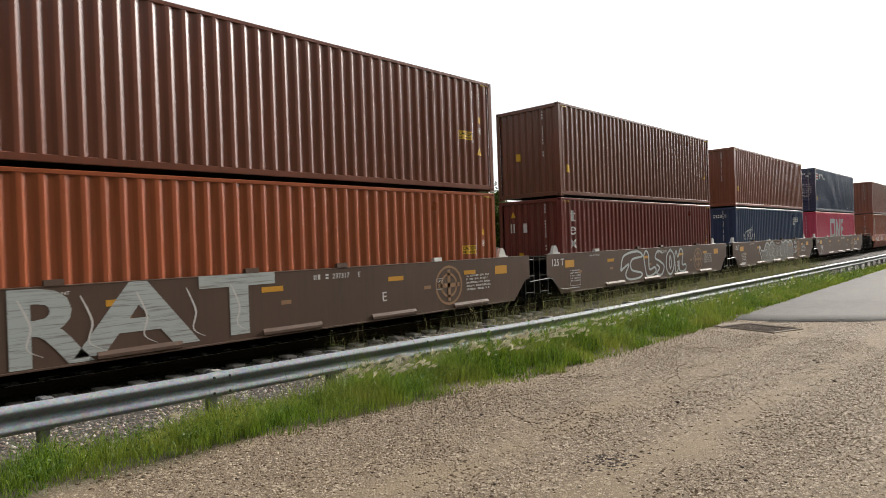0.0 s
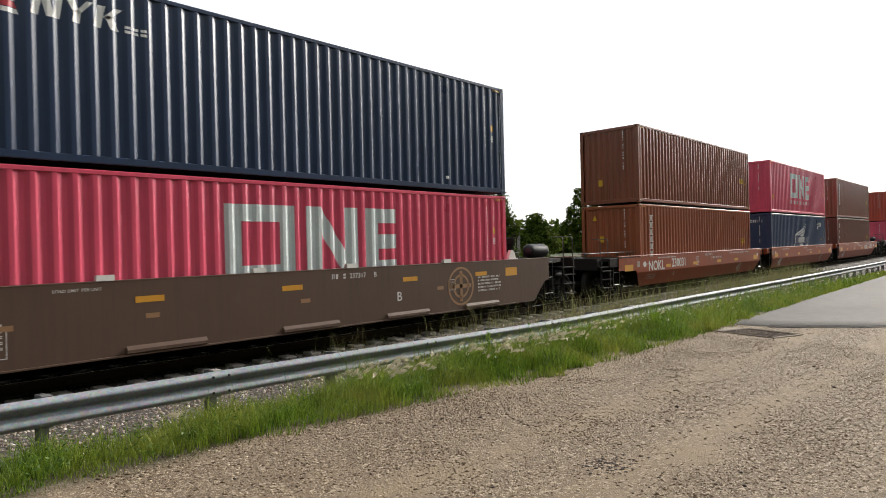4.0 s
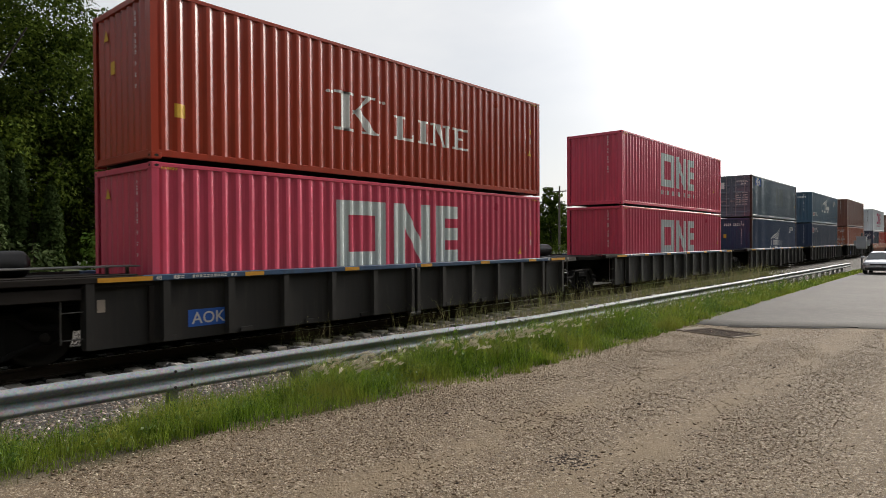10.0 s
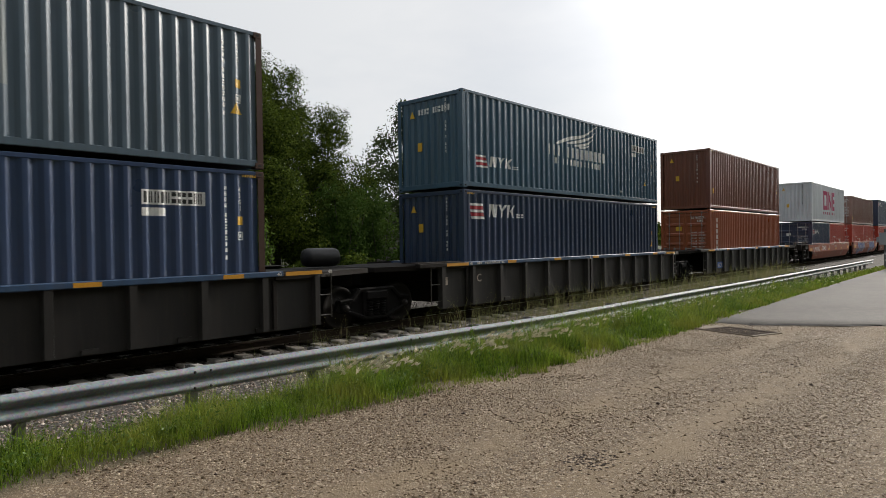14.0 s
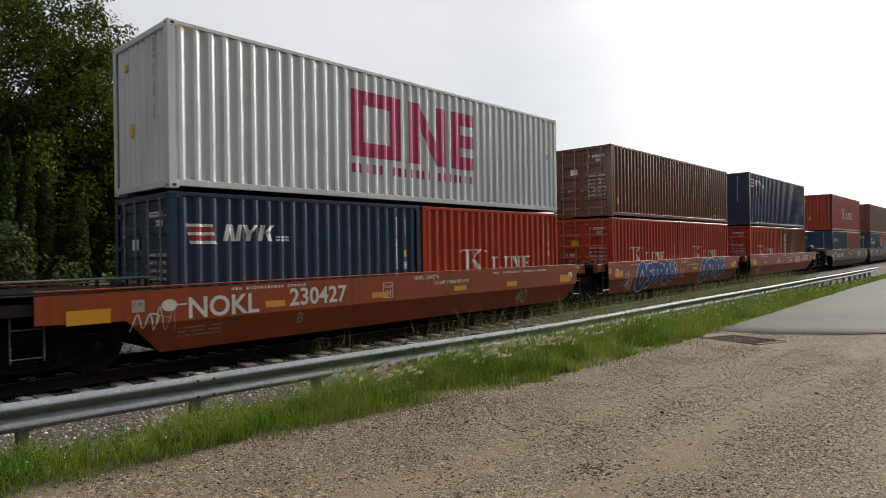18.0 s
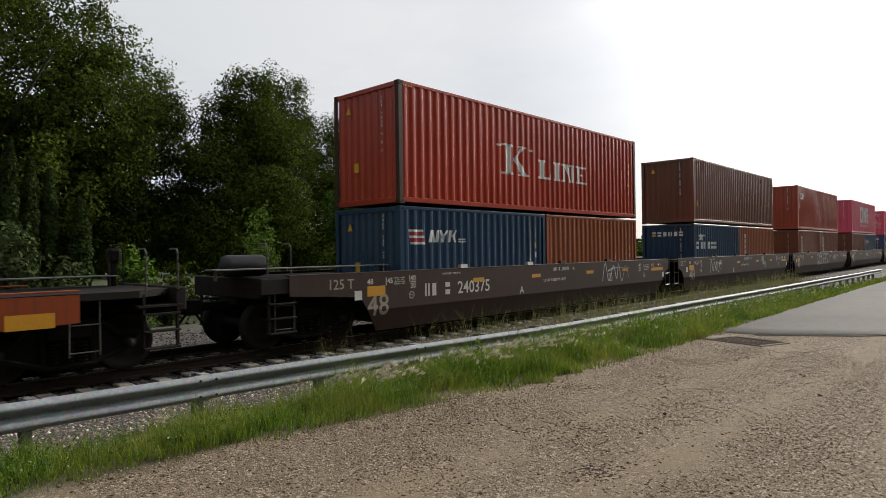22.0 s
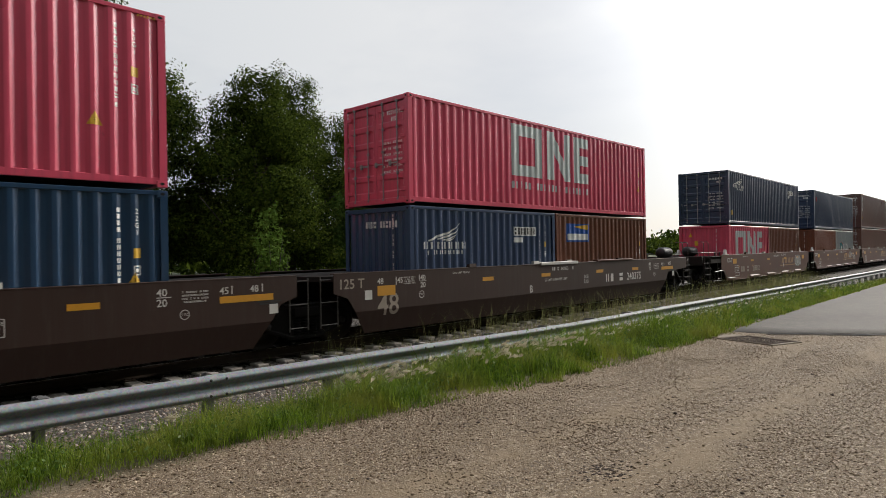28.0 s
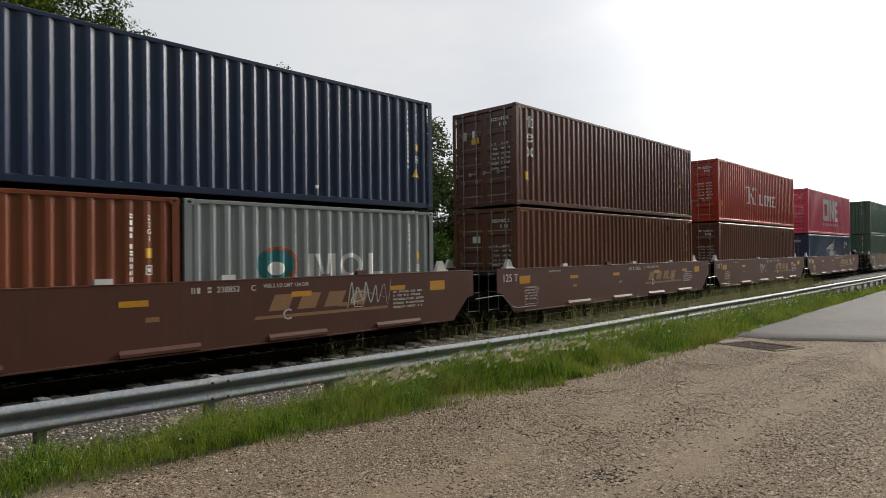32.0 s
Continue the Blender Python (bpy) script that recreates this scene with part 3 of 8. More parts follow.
PEBBLE = stone_material("lot_pebbles", (0.105, 0.074, 0.047), (0.245, 0.176, 0.112), (0.43, 0.35, 0.25))
BALLAST = stone_material("ballast_stone", (0.13, 0.098, 0.08), (0.35, 0.275, 0.23), (0.52, 0.46, 0.40))
# oily stone, with the shade under the train put into its colour
OILED_SHADED = stone_material("oiled_shaded_ballast", (0.028, 0.023, 0.020), (0.075, 0.062, 0.054), (0.13, 0.115, 0.10))
DARK_STONE = stone_material("dark_chips", (0.05, 0.038, 0.03), (0.10, 0.075, 0.06), (0.13, 0.10, 0.08))


def worn(x, y):
    """How far a spot lies in one of the two wheel lanes that run along the lot, 0 to 1."""
    sway = 0.12 * math.sin(x * 0.45) + 0.08 * noise.noise((x * 0.7, 5.0, 0.0))
    return max(math.exp(-((y - sway - c) / w) ** 2) for c, w in ((3.12, 0.26), (1.95, 0.24), (0.6, 0.5)))


def make_stones():
    rng = np.random.default_rng(8)
    def lot(x, y, r):
        return y < edge_y(x) + 0.25 and y > 0.05 * x - 0.6 and r < 0.72 + 0.5 * noise.noise((x * 0.35, y * 1.1, 1.0)) + 0.25 * noise.noise((x * 1.6, y * 2.2, 1.0)) - 0.5 * worn(x, y)
    for n, x0, x1, lo, hi in ((62000, 1.5, 6.0, 0.0042, 0.014), (52000, 6.0, 12.0, 0.0055, 0.015), (16000, 12.0, 19.0, 0.008, 0.018)):
        p = scatter(rng, n, x0, x1, -0.3, 5.1, lot)
        s = lo + (hi - lo) * rng.random(len(p)) ** 3
        tagged(part("lot_gravel", stones("lot_gravel", p, s, rng, 0.62), PEBBLE), "loose brown and grey gravel on the lot", "gravel", kind="stuff")
    p = scatter(rng, 34000, 0.8, 30, 5.6, 10.2, lambda x, y, r: r < 0.95 * smooth01(5.6, 6.6, y) * (1.0 if x < 16 else 0.5))
    s = rng.uniform(0.012, 0.036, len(p))
    tagged(part("trackside_ballast", stones("trackside_ballast", p, s, rng, 0.8), BALLAST), "pale crushed stone between guardrail and track", "ballast", kind="stuff")
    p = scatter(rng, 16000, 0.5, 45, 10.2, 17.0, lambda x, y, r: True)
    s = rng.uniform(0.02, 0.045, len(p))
    tagged(part("track_ballast", stones("track_ballast", p, s, rng, 0.8), OILED_SHADED), "oily crushed stone ballast round the ties, darkened for shade under the train", "ballast", kind="stuff")
    p = scatter(rng, 7000, 1.4, 7.0, 1.6, 5.0, lambda x, y, r: y < edge_y(x) + 0.2 and r < 0.25 + 0.9 * noise.noise((x * 0.9, y * 1.2, 14.0)) + 0.4 * smooth01(3.0, 4.4, y))
    s = 0.007 + 0.013 * rng.random(len(p)) ** 3
    p[:, 2] += s * 0.15
    tagged(part("coarse_gravel", stones("coarse_gravel", p, s, rng, 0.6), PEBBLE), "coarser pale pebbles near the edge of the lot", "gravel", kind="stuff")
    # a patch of dark chips and single dark stones on the lot
    q = rng.normal(size=(160, 2)) * np.array([0.13, 0.10]) + np.array([4.22, 2.36])
    p = np.array([(x, y, ground_z(x, y)) for x, y in q])
    tagged(part("dark_chips", stones("dark_chips", p, rng.uniform(0.006, 0.02, len(p)), rng, 0.4), DARK_STONE), "patch of dark asphalt chips on the gravel", "gravel", kind="stuff")
    p = scatter(rng, 900, 2.0, 13.0, 0.2, 4.8, lambda x, y, r: y < edge_y(x) - 0.1 and r < 0.3 + 0.4 * noise.noise((x * 0.8, y * 0.9, 61.0)))
    tagged(part("dark_grit", stones("dark_grit", p, 0.008 + 0.012 * rng.random(len(p)) ** 2, rng, 0.5), DARK_STONE), "scattered dark grit on the gravel", "gravel", kind="stuff")
    for x, y, s in ((6.24, 2.67, 0.045), (4.79, 3.95, 0.035), (4.63, 3.93, 0.028), (4.35, 4.18, 0.028), (4.5, 4.0, 0.02), (5.15, 1.85, 0.022), (4.7, 1.55, 0.03),
                    (4.45, 1.45, 0.028), (5.1, 2.25, 0.018), (7.2, 2.0, 0.025), (8.3, 1.7, 0.03), (3.6, 3.5, 0.018), (9.6, 2.2, 0.03), (3.3, 2.7, 0.018)):
        s *= 0.72
        m = stones("stone", np.array([(0.0, 0.0, s * 0.3)]), np.array([s]), rng, 0.55)
        ob = part("stone", m, DARK_STONE, at=(x, y, ground_z(x, y)))
        tagged(ob, "small dark stone lying on the gravel lot", "stone", "dark stones on the lot")


def make_pad():
    k = Net("old_asphalt")
    flat = k.world()
    a, b, c = k.noise(flat, 0.4, 5), k.noise(flat, 4.0, 5), k.noise(flat, 60.0, 4)
    tone = k.mix(k.ramp(a, (0.3, 0.0), (0.7, 1.0)), (0.082, 0.074, 0.066), (0.122, 0.111, 0.10))
    tone = k.mix(k.ramp(b, (0.45, 0.0), (0.75, 0.5)), tone, (0.165, 0.142, 0.118))
    tone = k.mix(k.ramp(c, (0.38, 0.6), (0.55, 0.0)), tone, (0.062, 0.057, 0.053))
    k.bump(c, 0.35, 0.006)
    mat = k.done(tone, 0.85, 0.0, 0.3)
    b = Build()
    ys = [-40, -20, -8, -3, 0, 1.0, 2.0, 2.6, 3.2, 3.8, 4.3]
    def start(y):
        return 16.6 - 0.62 * y + (0.006 * y * y if y < 0 else 0) + 0.25 * noise.noise((y * 1.1, 0.5, 0.0)) if y > -10 else 23.0
    rows = []
    steps = [0, 0.06, 1.2, 3, 6, 10, 15, 22, 30, 45, 70, 120, 200]
    for i, d in enumerate(steps):
        row = []
        for y in ys:
            x = start(y) + d
            row.append((x, y, road_z(x) + (0.028 if i else -0.01)))
        x = start(4.3) + d
        yy = edge_y(x) + 0.05
        row.append((x, yy, road_z(x) + (0.028 if i else -0.01)))
        rows.append(row)
    b.grid(rows)
    tagged(part("pavement", b.mesh("pavement", True), mat), "worn grey asphalt surface with a broken edge", "pavement", kind="structure")
    s = Build()
    rows = []
    for y in [1.9 + v * 0.125 for v in range(0, 18)]:
        x = start(y) - 0.05
        w = (0.10 + 0.06 * noise.noise((y * 3, 2.0, 0.0))) * smooth01(1.8, 2.6, y) + 0.004
        rows.append([(x - w, y, road_z(x) + 0.014), (x + w, y, road_z(x) + 0.036)])
    s.grid(rows)
    tagged(part("pavement_seam", s, plain("dark_seam", (0.022, 0.018, 0.016), 0.9, spec=0.1)), "dark crumbling seam along the asphalt edge", "pavement", kind="structure")


def make_drain():
    iron = plain("rusty_iron", (0.055, 0.036, 0.026), 0.9, 0.0, 0.3, spec=0.15)
    conc = plain("drain_concrete", (0.20, 0.155, 0.11), 0.95, 0.0, 0.3)
    d = thing("storm_drain", "rusty iron drain grate in a concrete collar", "drain", m=pose(12.8, 3.86, 0.006, 0, 0, -18))
    c = Build()
    for x0, x1, y0, y1 in ((-0.45, 0.45, -0.60, -0.55), (-0.40, 0.38, 0.55, 0.78), (-0.45, -0.42, -0.55, 0.55), (0.42, 0.45, -0.55, 0.55)):
        c.box(x0, x1, y0, y1, -0.06, 0.014, 0.012)
    part("collar", c, conc, d)
    f = Build()
    for x0, x1, y0, y1 in ((-0.42, 0.42, -0.55, -0.50), (-0.42, 0.42, 0.50, 0.55), (-0.42, -0.37, -0.5, 0.5), (0.37, 0.42, -0.5, 0.5)):
        f.box(x0, x1, y0, y1, -0.05, 0.006, 0.005)
    part("frame", f, iron, d)
    bar = Build()
    bar.box(-0.37, 0.37, -0.012, 0.012, -0.04, 0.002, 0.003)
    bar = bar.mesh("bar")
    for i in range(15):
        part("bar", bar, iron, d, at=(0, -0.45 + i * 0.0643, 0))
    # shallow slab under the bars, coloured near black for the pit's shade
    p = Build()
    p.box(-0.37, 0.37, -0.5, 0.5, -0.12, -0.045)
    part("pit", p, HOLE_DARK, d)


HOLE_DARK = plain("dark_pit", (0.01, 0.009, 0.008), 0.9)
make_grass()
make_stones()
make_pad()
make_drain()

# ---- track and guardrail ----
RAIL_STEEL = plain("rail_steel", (0.035, 0.024, 0.018), 0.8, 0.0, spec=0.2)
RAIL_HEAD = plain("worn_rail_head", (0.42, 0.41, 0.40), 0.28, 1.0, 0.1)


def tie_material():
    """Weathered grey ends; the creosoted, greasy middle also has the train's shade painted in."""
    k = Net("weathered_tie")
    flat = k.space()
    sep = k.n.new("ShaderNodeSeparateXYZ")
    k.l.new(flat, sep.inputs[0])
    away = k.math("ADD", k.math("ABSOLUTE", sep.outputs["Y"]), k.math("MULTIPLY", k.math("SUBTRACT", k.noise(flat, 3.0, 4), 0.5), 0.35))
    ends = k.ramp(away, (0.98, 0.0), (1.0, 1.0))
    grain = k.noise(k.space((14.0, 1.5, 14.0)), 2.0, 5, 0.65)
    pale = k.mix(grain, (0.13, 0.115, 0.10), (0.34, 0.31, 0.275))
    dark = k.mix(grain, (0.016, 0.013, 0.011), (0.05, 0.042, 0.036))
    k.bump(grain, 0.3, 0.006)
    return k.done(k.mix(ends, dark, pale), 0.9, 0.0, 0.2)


TIE_WOOD = tie_material()
BLOCK_WOOD = plain("weathered_block", (0.26, 0.24, 0.22), 0.9, 0.0, 0.35, 6.0)


def make_track():
    track = thing("railway_track", "straight railway track with steel rails on weathered wooden ties", "track",
                  kind="structure", m=pose(0, TRACK_Y, RAIL0, 0, -TILT, 0))
    half = [(-0.07, -0.18), (0.07, -0.18), (0.07, -0.165), (0.012, -0.145), (0.012, -0.05), (0.036, -0.04),
            (0.036, -0.006), (0.028, 0.0), (-0.028, 0.0), (-0.036, -0.006), (-0.036, -0.04), (-0.012, -0.05), (-0.012, -0.145), (-0.07, -0.165)]
    for side in (-0.755, 0.755):
        b = Build()
        b.prism([(u + side, v) for u, v in half], "x", -420, 460)
        part("rail", b, RAIL_STEEL, track)
        h = Build()
        h.box(-420, 460, side - 0.026, side + 0.026, 0.0005, 0.003)
        part("rail_head", h, RAIL_HEAD, track, "polished running surface")
    tie = shared("tie", lambda: tie_build(0))
    rnd = random.Random(4)
    for i in range(-2, 210):
        x = i * 0.56
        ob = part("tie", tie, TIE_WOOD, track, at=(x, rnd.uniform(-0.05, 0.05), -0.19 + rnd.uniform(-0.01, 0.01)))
        ob.rotation_euler = (0, 0, rnd.uniform(-0.02, 0.02))
        part("tie_plate", shared("tie_plate", tie_plates), RAIL_STEEL, ob)
    far = Build()
    for i in list(range(-750, -2)) + list(range(210, 820)):
        far.box(i * 0.56 - 0.115, i * 0.56 + 0.115, -1.3, 1.3, -0.37, -0.19)
    part("far_ties", far, TIE_WOOD, track)["kind"] = "stuff"
    return track


def tie_build(seed):
    b = Build()
    b.box(-0.115, 0.115, -1.3, 1.3, -0.18, 0.0, 0.018)
    return b


def tie_plates():
    b = Build()
    for s in (-0.755, 0.755):
        b.box(-0.09, 0.09, s - 0.17, s + 0.17, 0.001, 0.016, 0.004)
        for dx in (-0.06, 0.06):
            for dy in (-0.1, 0.1):
                b.box(dx - 0.012, dx + 0.012, s + dy - 0.015, s + dy + 0.015, 0.014, 0.04, 0.003)
    return b


make_track()


def galvanised():
    k = Net("galvanised_steel")
    flat = k.space()
    spang = k.voronoi(flat, 40.0, "Color")
    a = k.noise(k.space((0.5, 3, 3)), 2.0, 5)
    tone = k.mix(a, (0.155, 0.172, 0.196), (0.275, 0.296, 0.322))
    tone = k.mix(0.12, tone, spang)
    dirt = k.noise(k.space((6, 6, 0.8)), 1.5, 5, 0.65)
    tone = k.mix(k.ramp(dirt, (0.5, 0.0), (0.8, 0.6)), tone, (0.16, 0.14, 0.12))
    k.bump(k.noise(flat, 14.0, 3), 0.06, 0.01)
    return k.done(tone, k.ramp(a, (0.2, 0.58), (0.8, 0.68)), 0.0, 0.28)


GALV = galvanised()
POST_STEEL = plain("dull_galvanised_post", (0.12, 0.12, 0.12), 0.7, 0.0)
BOLT_DARK = plain("dark_bolt", (0.05, 0.045, 0.04), 0.6, 0.5)
# profile of the beam from its top edge down; first number: towards the road
W_PROFILE = [(0.0, 0.0), (-0.02, -0.006), (-0.062, -0.032), (-0.081, -0.05), (-0.081, -0.072), (-0.06, -0.1), (-0.012, -0.136),
             (0.0, -0.15), (0.0, -0.163), (-0.012, -0.176), (-0.06, -0.212), (-0.081, -0.24), (-0.081, -0.262), (-0.062, -0.28), (-0.02, -0.306), (0.0, -0.312)]


def make_guardrail():
    rail = thing("guardrail", "galvanised W-beam guardrail on steel posts beside the track", "guardrail", kind="structure")
    def at(x, u, v, lift=0.0):
        return (x, FENCE_Y + u, fence_z(x) + v + lift)
    seams = [-11.45, -7.64, -3.83, -0.02, 3.79, 7.6, 11.41, 15.22, 19.03, 22.84, 26.65, 30.46, 34.27, 38.08, 41.89, 45.7, 49.51, 53.32, 57.13]
    rnd = random.Random(2)
    for i in range(len(seams) - 1):
        a, c = seams[i] - 0.16, seams[i + 1] + 0.16
        b = Build()
        n = 7
        off = -0.004 * (i % 2)
        dz0, dz1 = rnd.uniform(-0.008, 0.008), rnd.uniform(-0.008, 0.008)
        front = [[at(a + (c - a) * j / n, u + off, v, dz0 + (dz1 - dz0) * j / n) for u, v in W_PROFILE] for j in range(n + 1)]
        back = [[(p[0], p[1] + 0.003, p[2]) for p in r] for r in front]
        b.grid(front)
        b.grid(back)
        for r in (0, n):
            b.grid([front[r], back[r]])
        for e in (0, -1):
            b.grid([[r[e] for r in front], [r[e] for r in back]])
        beam = part("rail_beam", b.mesh("rail_beam", True), GALV, rail)
        for s, xx in ((0, seams[i]),):
            for du in (-0.105, 0.105):
                for v in (-0.055, -0.252):
                    k = Build()
                    p = at(xx + du, -0.087, v)
                    k.lathe((p[0], p[1], p[2]), [(0.0, -0.014), (0.013, -0.014), (0.018, -0.004), (0.018, 0.004)], "y", 8)
                    part("bolt", k, BOLT_DARK, rail)
    for i in range(len(seams) * 2 - 2):
        x = seams[0] + i * 1.905
        p = at(x, 0, 0)
        b = Build()
        g = ground_z(x, FENCE_Y + 0.2)
        y0, y1, z0, z1 = p[1] + 0.15, p[1] + 0.30, g - 0.3, p[2] - 0.01
        b.box(x - 0.05, x + 0.05, y0, y0 + 0.012, z0, z1, 0.002)
        b.box(x - 0.05, x + 0.05, y1 - 0.012, y1, z0, z1, 0.002)
        b.box(x - 0.005, x + 0.005, y0 + 0.012, y1 - 0.012, z0, z1)
        post = part("post", b, POST_STEEL, rail)
        k = Build()
        k.box(x - 0.055, x + 0.055, p[1] + 0.006, p[1] + 0.15, p[2] - 0.33, p[2] + 0.01, 0.006)
        part("spacer_block", k, BLOCK_WOOD if i % 2 == 0 else POST_STEEL, rail)
    return rail


make_guardrail()

# ---- containers ----
WIDE, HIGH, LOW = 2.438, 2.896, 2.591
PITCH = 0.278
ROUND = 0.006        # half width of the pressed bends
# bends between outer flat, slope, inner flat and slope back, three cuts each
FLATS = tuple((u + s * ROUND) % PITCH for u in (0.0, 0.072, 0.140, 0.210) for s in (-1.0, -0.33, 0.33, 1.0))


def dent(u):
    """Depth of the side wall's corrugation at a distance u from its start."""
    total = 0.0
    for s in (-0.9, -0.45, 0.0, 0.45, 0.9):
        total += sharp_dent(u + s * ROUND)
    return total / 5


def sharp_dent(u):
    u = u % PITCH
    if u < 0.072:
        return 0.0
    if u < 0.140:
        return 0.036 * (u - 0.072) / 0.068
    if u < 0.210:
        return 0.036
    return 0.036 * (PITCH - u) / 0.068


def breaks(a, c, start=0.0, pitch=PITCH):
    out = []
    k = math.floor((a - start) / pitch) - 1
    while start + k * pitch < c + pitch:
        for o in FLATS:
            u = start + k * pitch + o * pitch / PITCH
            if a < u < c:
                out.append(u)
        k += 1
    return sorted(out)


POST = 0.13          # width of a corner post
TRIM = 0.11          # height of the rails along the edges


def side_panel(length, height):
    b = Build()
    a, c = POST, length - POST
    us = [a] + breaks(a, c, POST + 0.05) + [c]
    lo, hi = [], []
    for u in us:
        y = -WIDE / 2 + 0.012 + dent(u - POST - 0.05)
        lo.append((u, y, 0.15))
        hi.append((u, y, height - 0.07))
    n = 2
    b.grid([[(p[0], p[1], p[2] + (q[2] - p[2]) * i / n) for p, q in zip(lo, hi)] for i in range(n + 1)])
    return b


def end_panel(height):
    """The corrugated blind end, in the y-z plane at x = 0."""
    b = Build()
    a, c = -WIDE / 2 + POST, WIDE / 2 - POST
    rows_lo, rows_hi = [], []
    for u in [a] + breaks(a, c, a + 0.04, 0.25) + [c]:
        x = 0.03 + 1.2 * dent((u - a - 0.04) * PITCH / 0.25)
        rows_lo.append((x, u, 0.15))
        rows_hi.append((x, u, height - 0.1))
    b.grid([rows_lo, rows_hi])
    return b


def casting():
    """A corner casting; flat dark ovals paint the shaded holes on side and end."""
    b = Build()
    l, w, h = 0.178, 0.162, 0.118
    b.box(0.0, l, 0.0, w, 0.0, h, 0.012)
    def oval(cx, cz, rx, rz, to):
        ring = []
        for i in range(10):
            t = 2 * math.pi * i / 10
            ring.append(to(cx + rx * math.cos(t), cz + rz * math.sin(t)))
        b.face(ring, 1)
    oval(0.09, 0.058, 0.04, 0.024, lambda u, v: (u, -0.0015, v))
    oval(0.08, 0.058, 0.03, 0.024, lambda u, v: (-0.0015, u, v))
    return b


def rail_long(length, z0, z1, out):
    b = Build()
    b.box(POST * 0.8, length - POST * 0.8, -WIDE / 2 + out, -WIDE / 2 + out + 0.06, z0, z1, 0.008)
    return b


def corner_post(height):
    b = Build()
    y = -WIDE / 2 + 0.004
    b.prism([(0.004, y), (POST, y), (POST, y + 0.012), (0.05, y + 0.03), (0.03, y + 0.05), (0.018, y + POST), (0.004, y + POST)], "z", 0.10, height - 0.10)
    return b


def end_beam(z0, z1):
    b = Build()
    b.box(0.006, 0.09, -WIDE / 2 + 0.15, WIDE / 2 - 0.15, z0, z1, 0.008)
    return b


def door_leaf(height):
    """One door with shallow pressed panels; hinge side at y = 0, 1.08 m wide."""
    b = Build()
    z0, z1, w = 0.17, height - 0.14, 1.075
    zs = [z0]
    n = 5
    for i in range(n):
        lo = z0 + 0.1 + (z1 - z0 - 0.2) * i / n
        hi = z0 + 0.1 + (z1 - z0 - 0.2) * (i + 1) / n
        zs += [lo + 0.05, lo + 0.09, hi - 0.09, hi - 0.05]
    zs.append(z1)
    def row(z, d):
        return [(0.045, 0.0, z), (0.045, 0.09, z), (0.045 + d, 0.13, z), (0.045 + d, w - 0.13, z), (0.045, w - 0.09, z), (0.045, w, z)]
    rows = [row(z0, 0.0)]
    for i in range(n):
        a = 1 + i * 4
        rows += [row(zs[a], 0.0), row(zs[a + 1], 0.03), row(zs[a + 2], 0.03), row(zs[a + 3], 0.0)]
    rows.append(row(z1, 0.0))
    b.grid(rows)
    b.box(0.047, 0.085, 0.0, w, z0, z0 + 0.02)
    return b


def locking_bar(height):
    b = Build()
    b.tube([(0.02, 0, 0.10), (0.02, 0, height - 0.08)], 0.016, 8)
    for z in (0.13, 0.75, height * 0.5, height - 0.75, height - 0.12):
        b.box(0.0, 0.045, -0.035, 0.035, z - 0.03, z + 0.03, 0.006)
    b.box(0.005, 0.02, -0.015, 0.32, 0.98, 1.02, 0.005)
    b.box(0.0, 0.04, 0.22, 0.3, 0.94, 1.06, 0.006)
    return b


def hinge():
    b = Build()
    b.box(0.0, 0.05, -0.03, 0.16, -0.045, 0.045, 0.01)
    b.tube([(0.01, -0.02, -0.06), (0.01, -0.02, 0.06)], 0.018, 6)
    return b


def cap_panel(length, z0, z1):
    b = Build()
    b.box(0.1, length - 0.1, -WIDE / 2 + 0.05, WIDE / 2 - 0.05, z0, z1)
    return b


ZINC = plain("zinc_bar", (0.33, 0.33, 0.33), 0.45, 0.6)
HOLE = plain("dark_hollow", (0.012, 0.011, 0.010), 0.9)


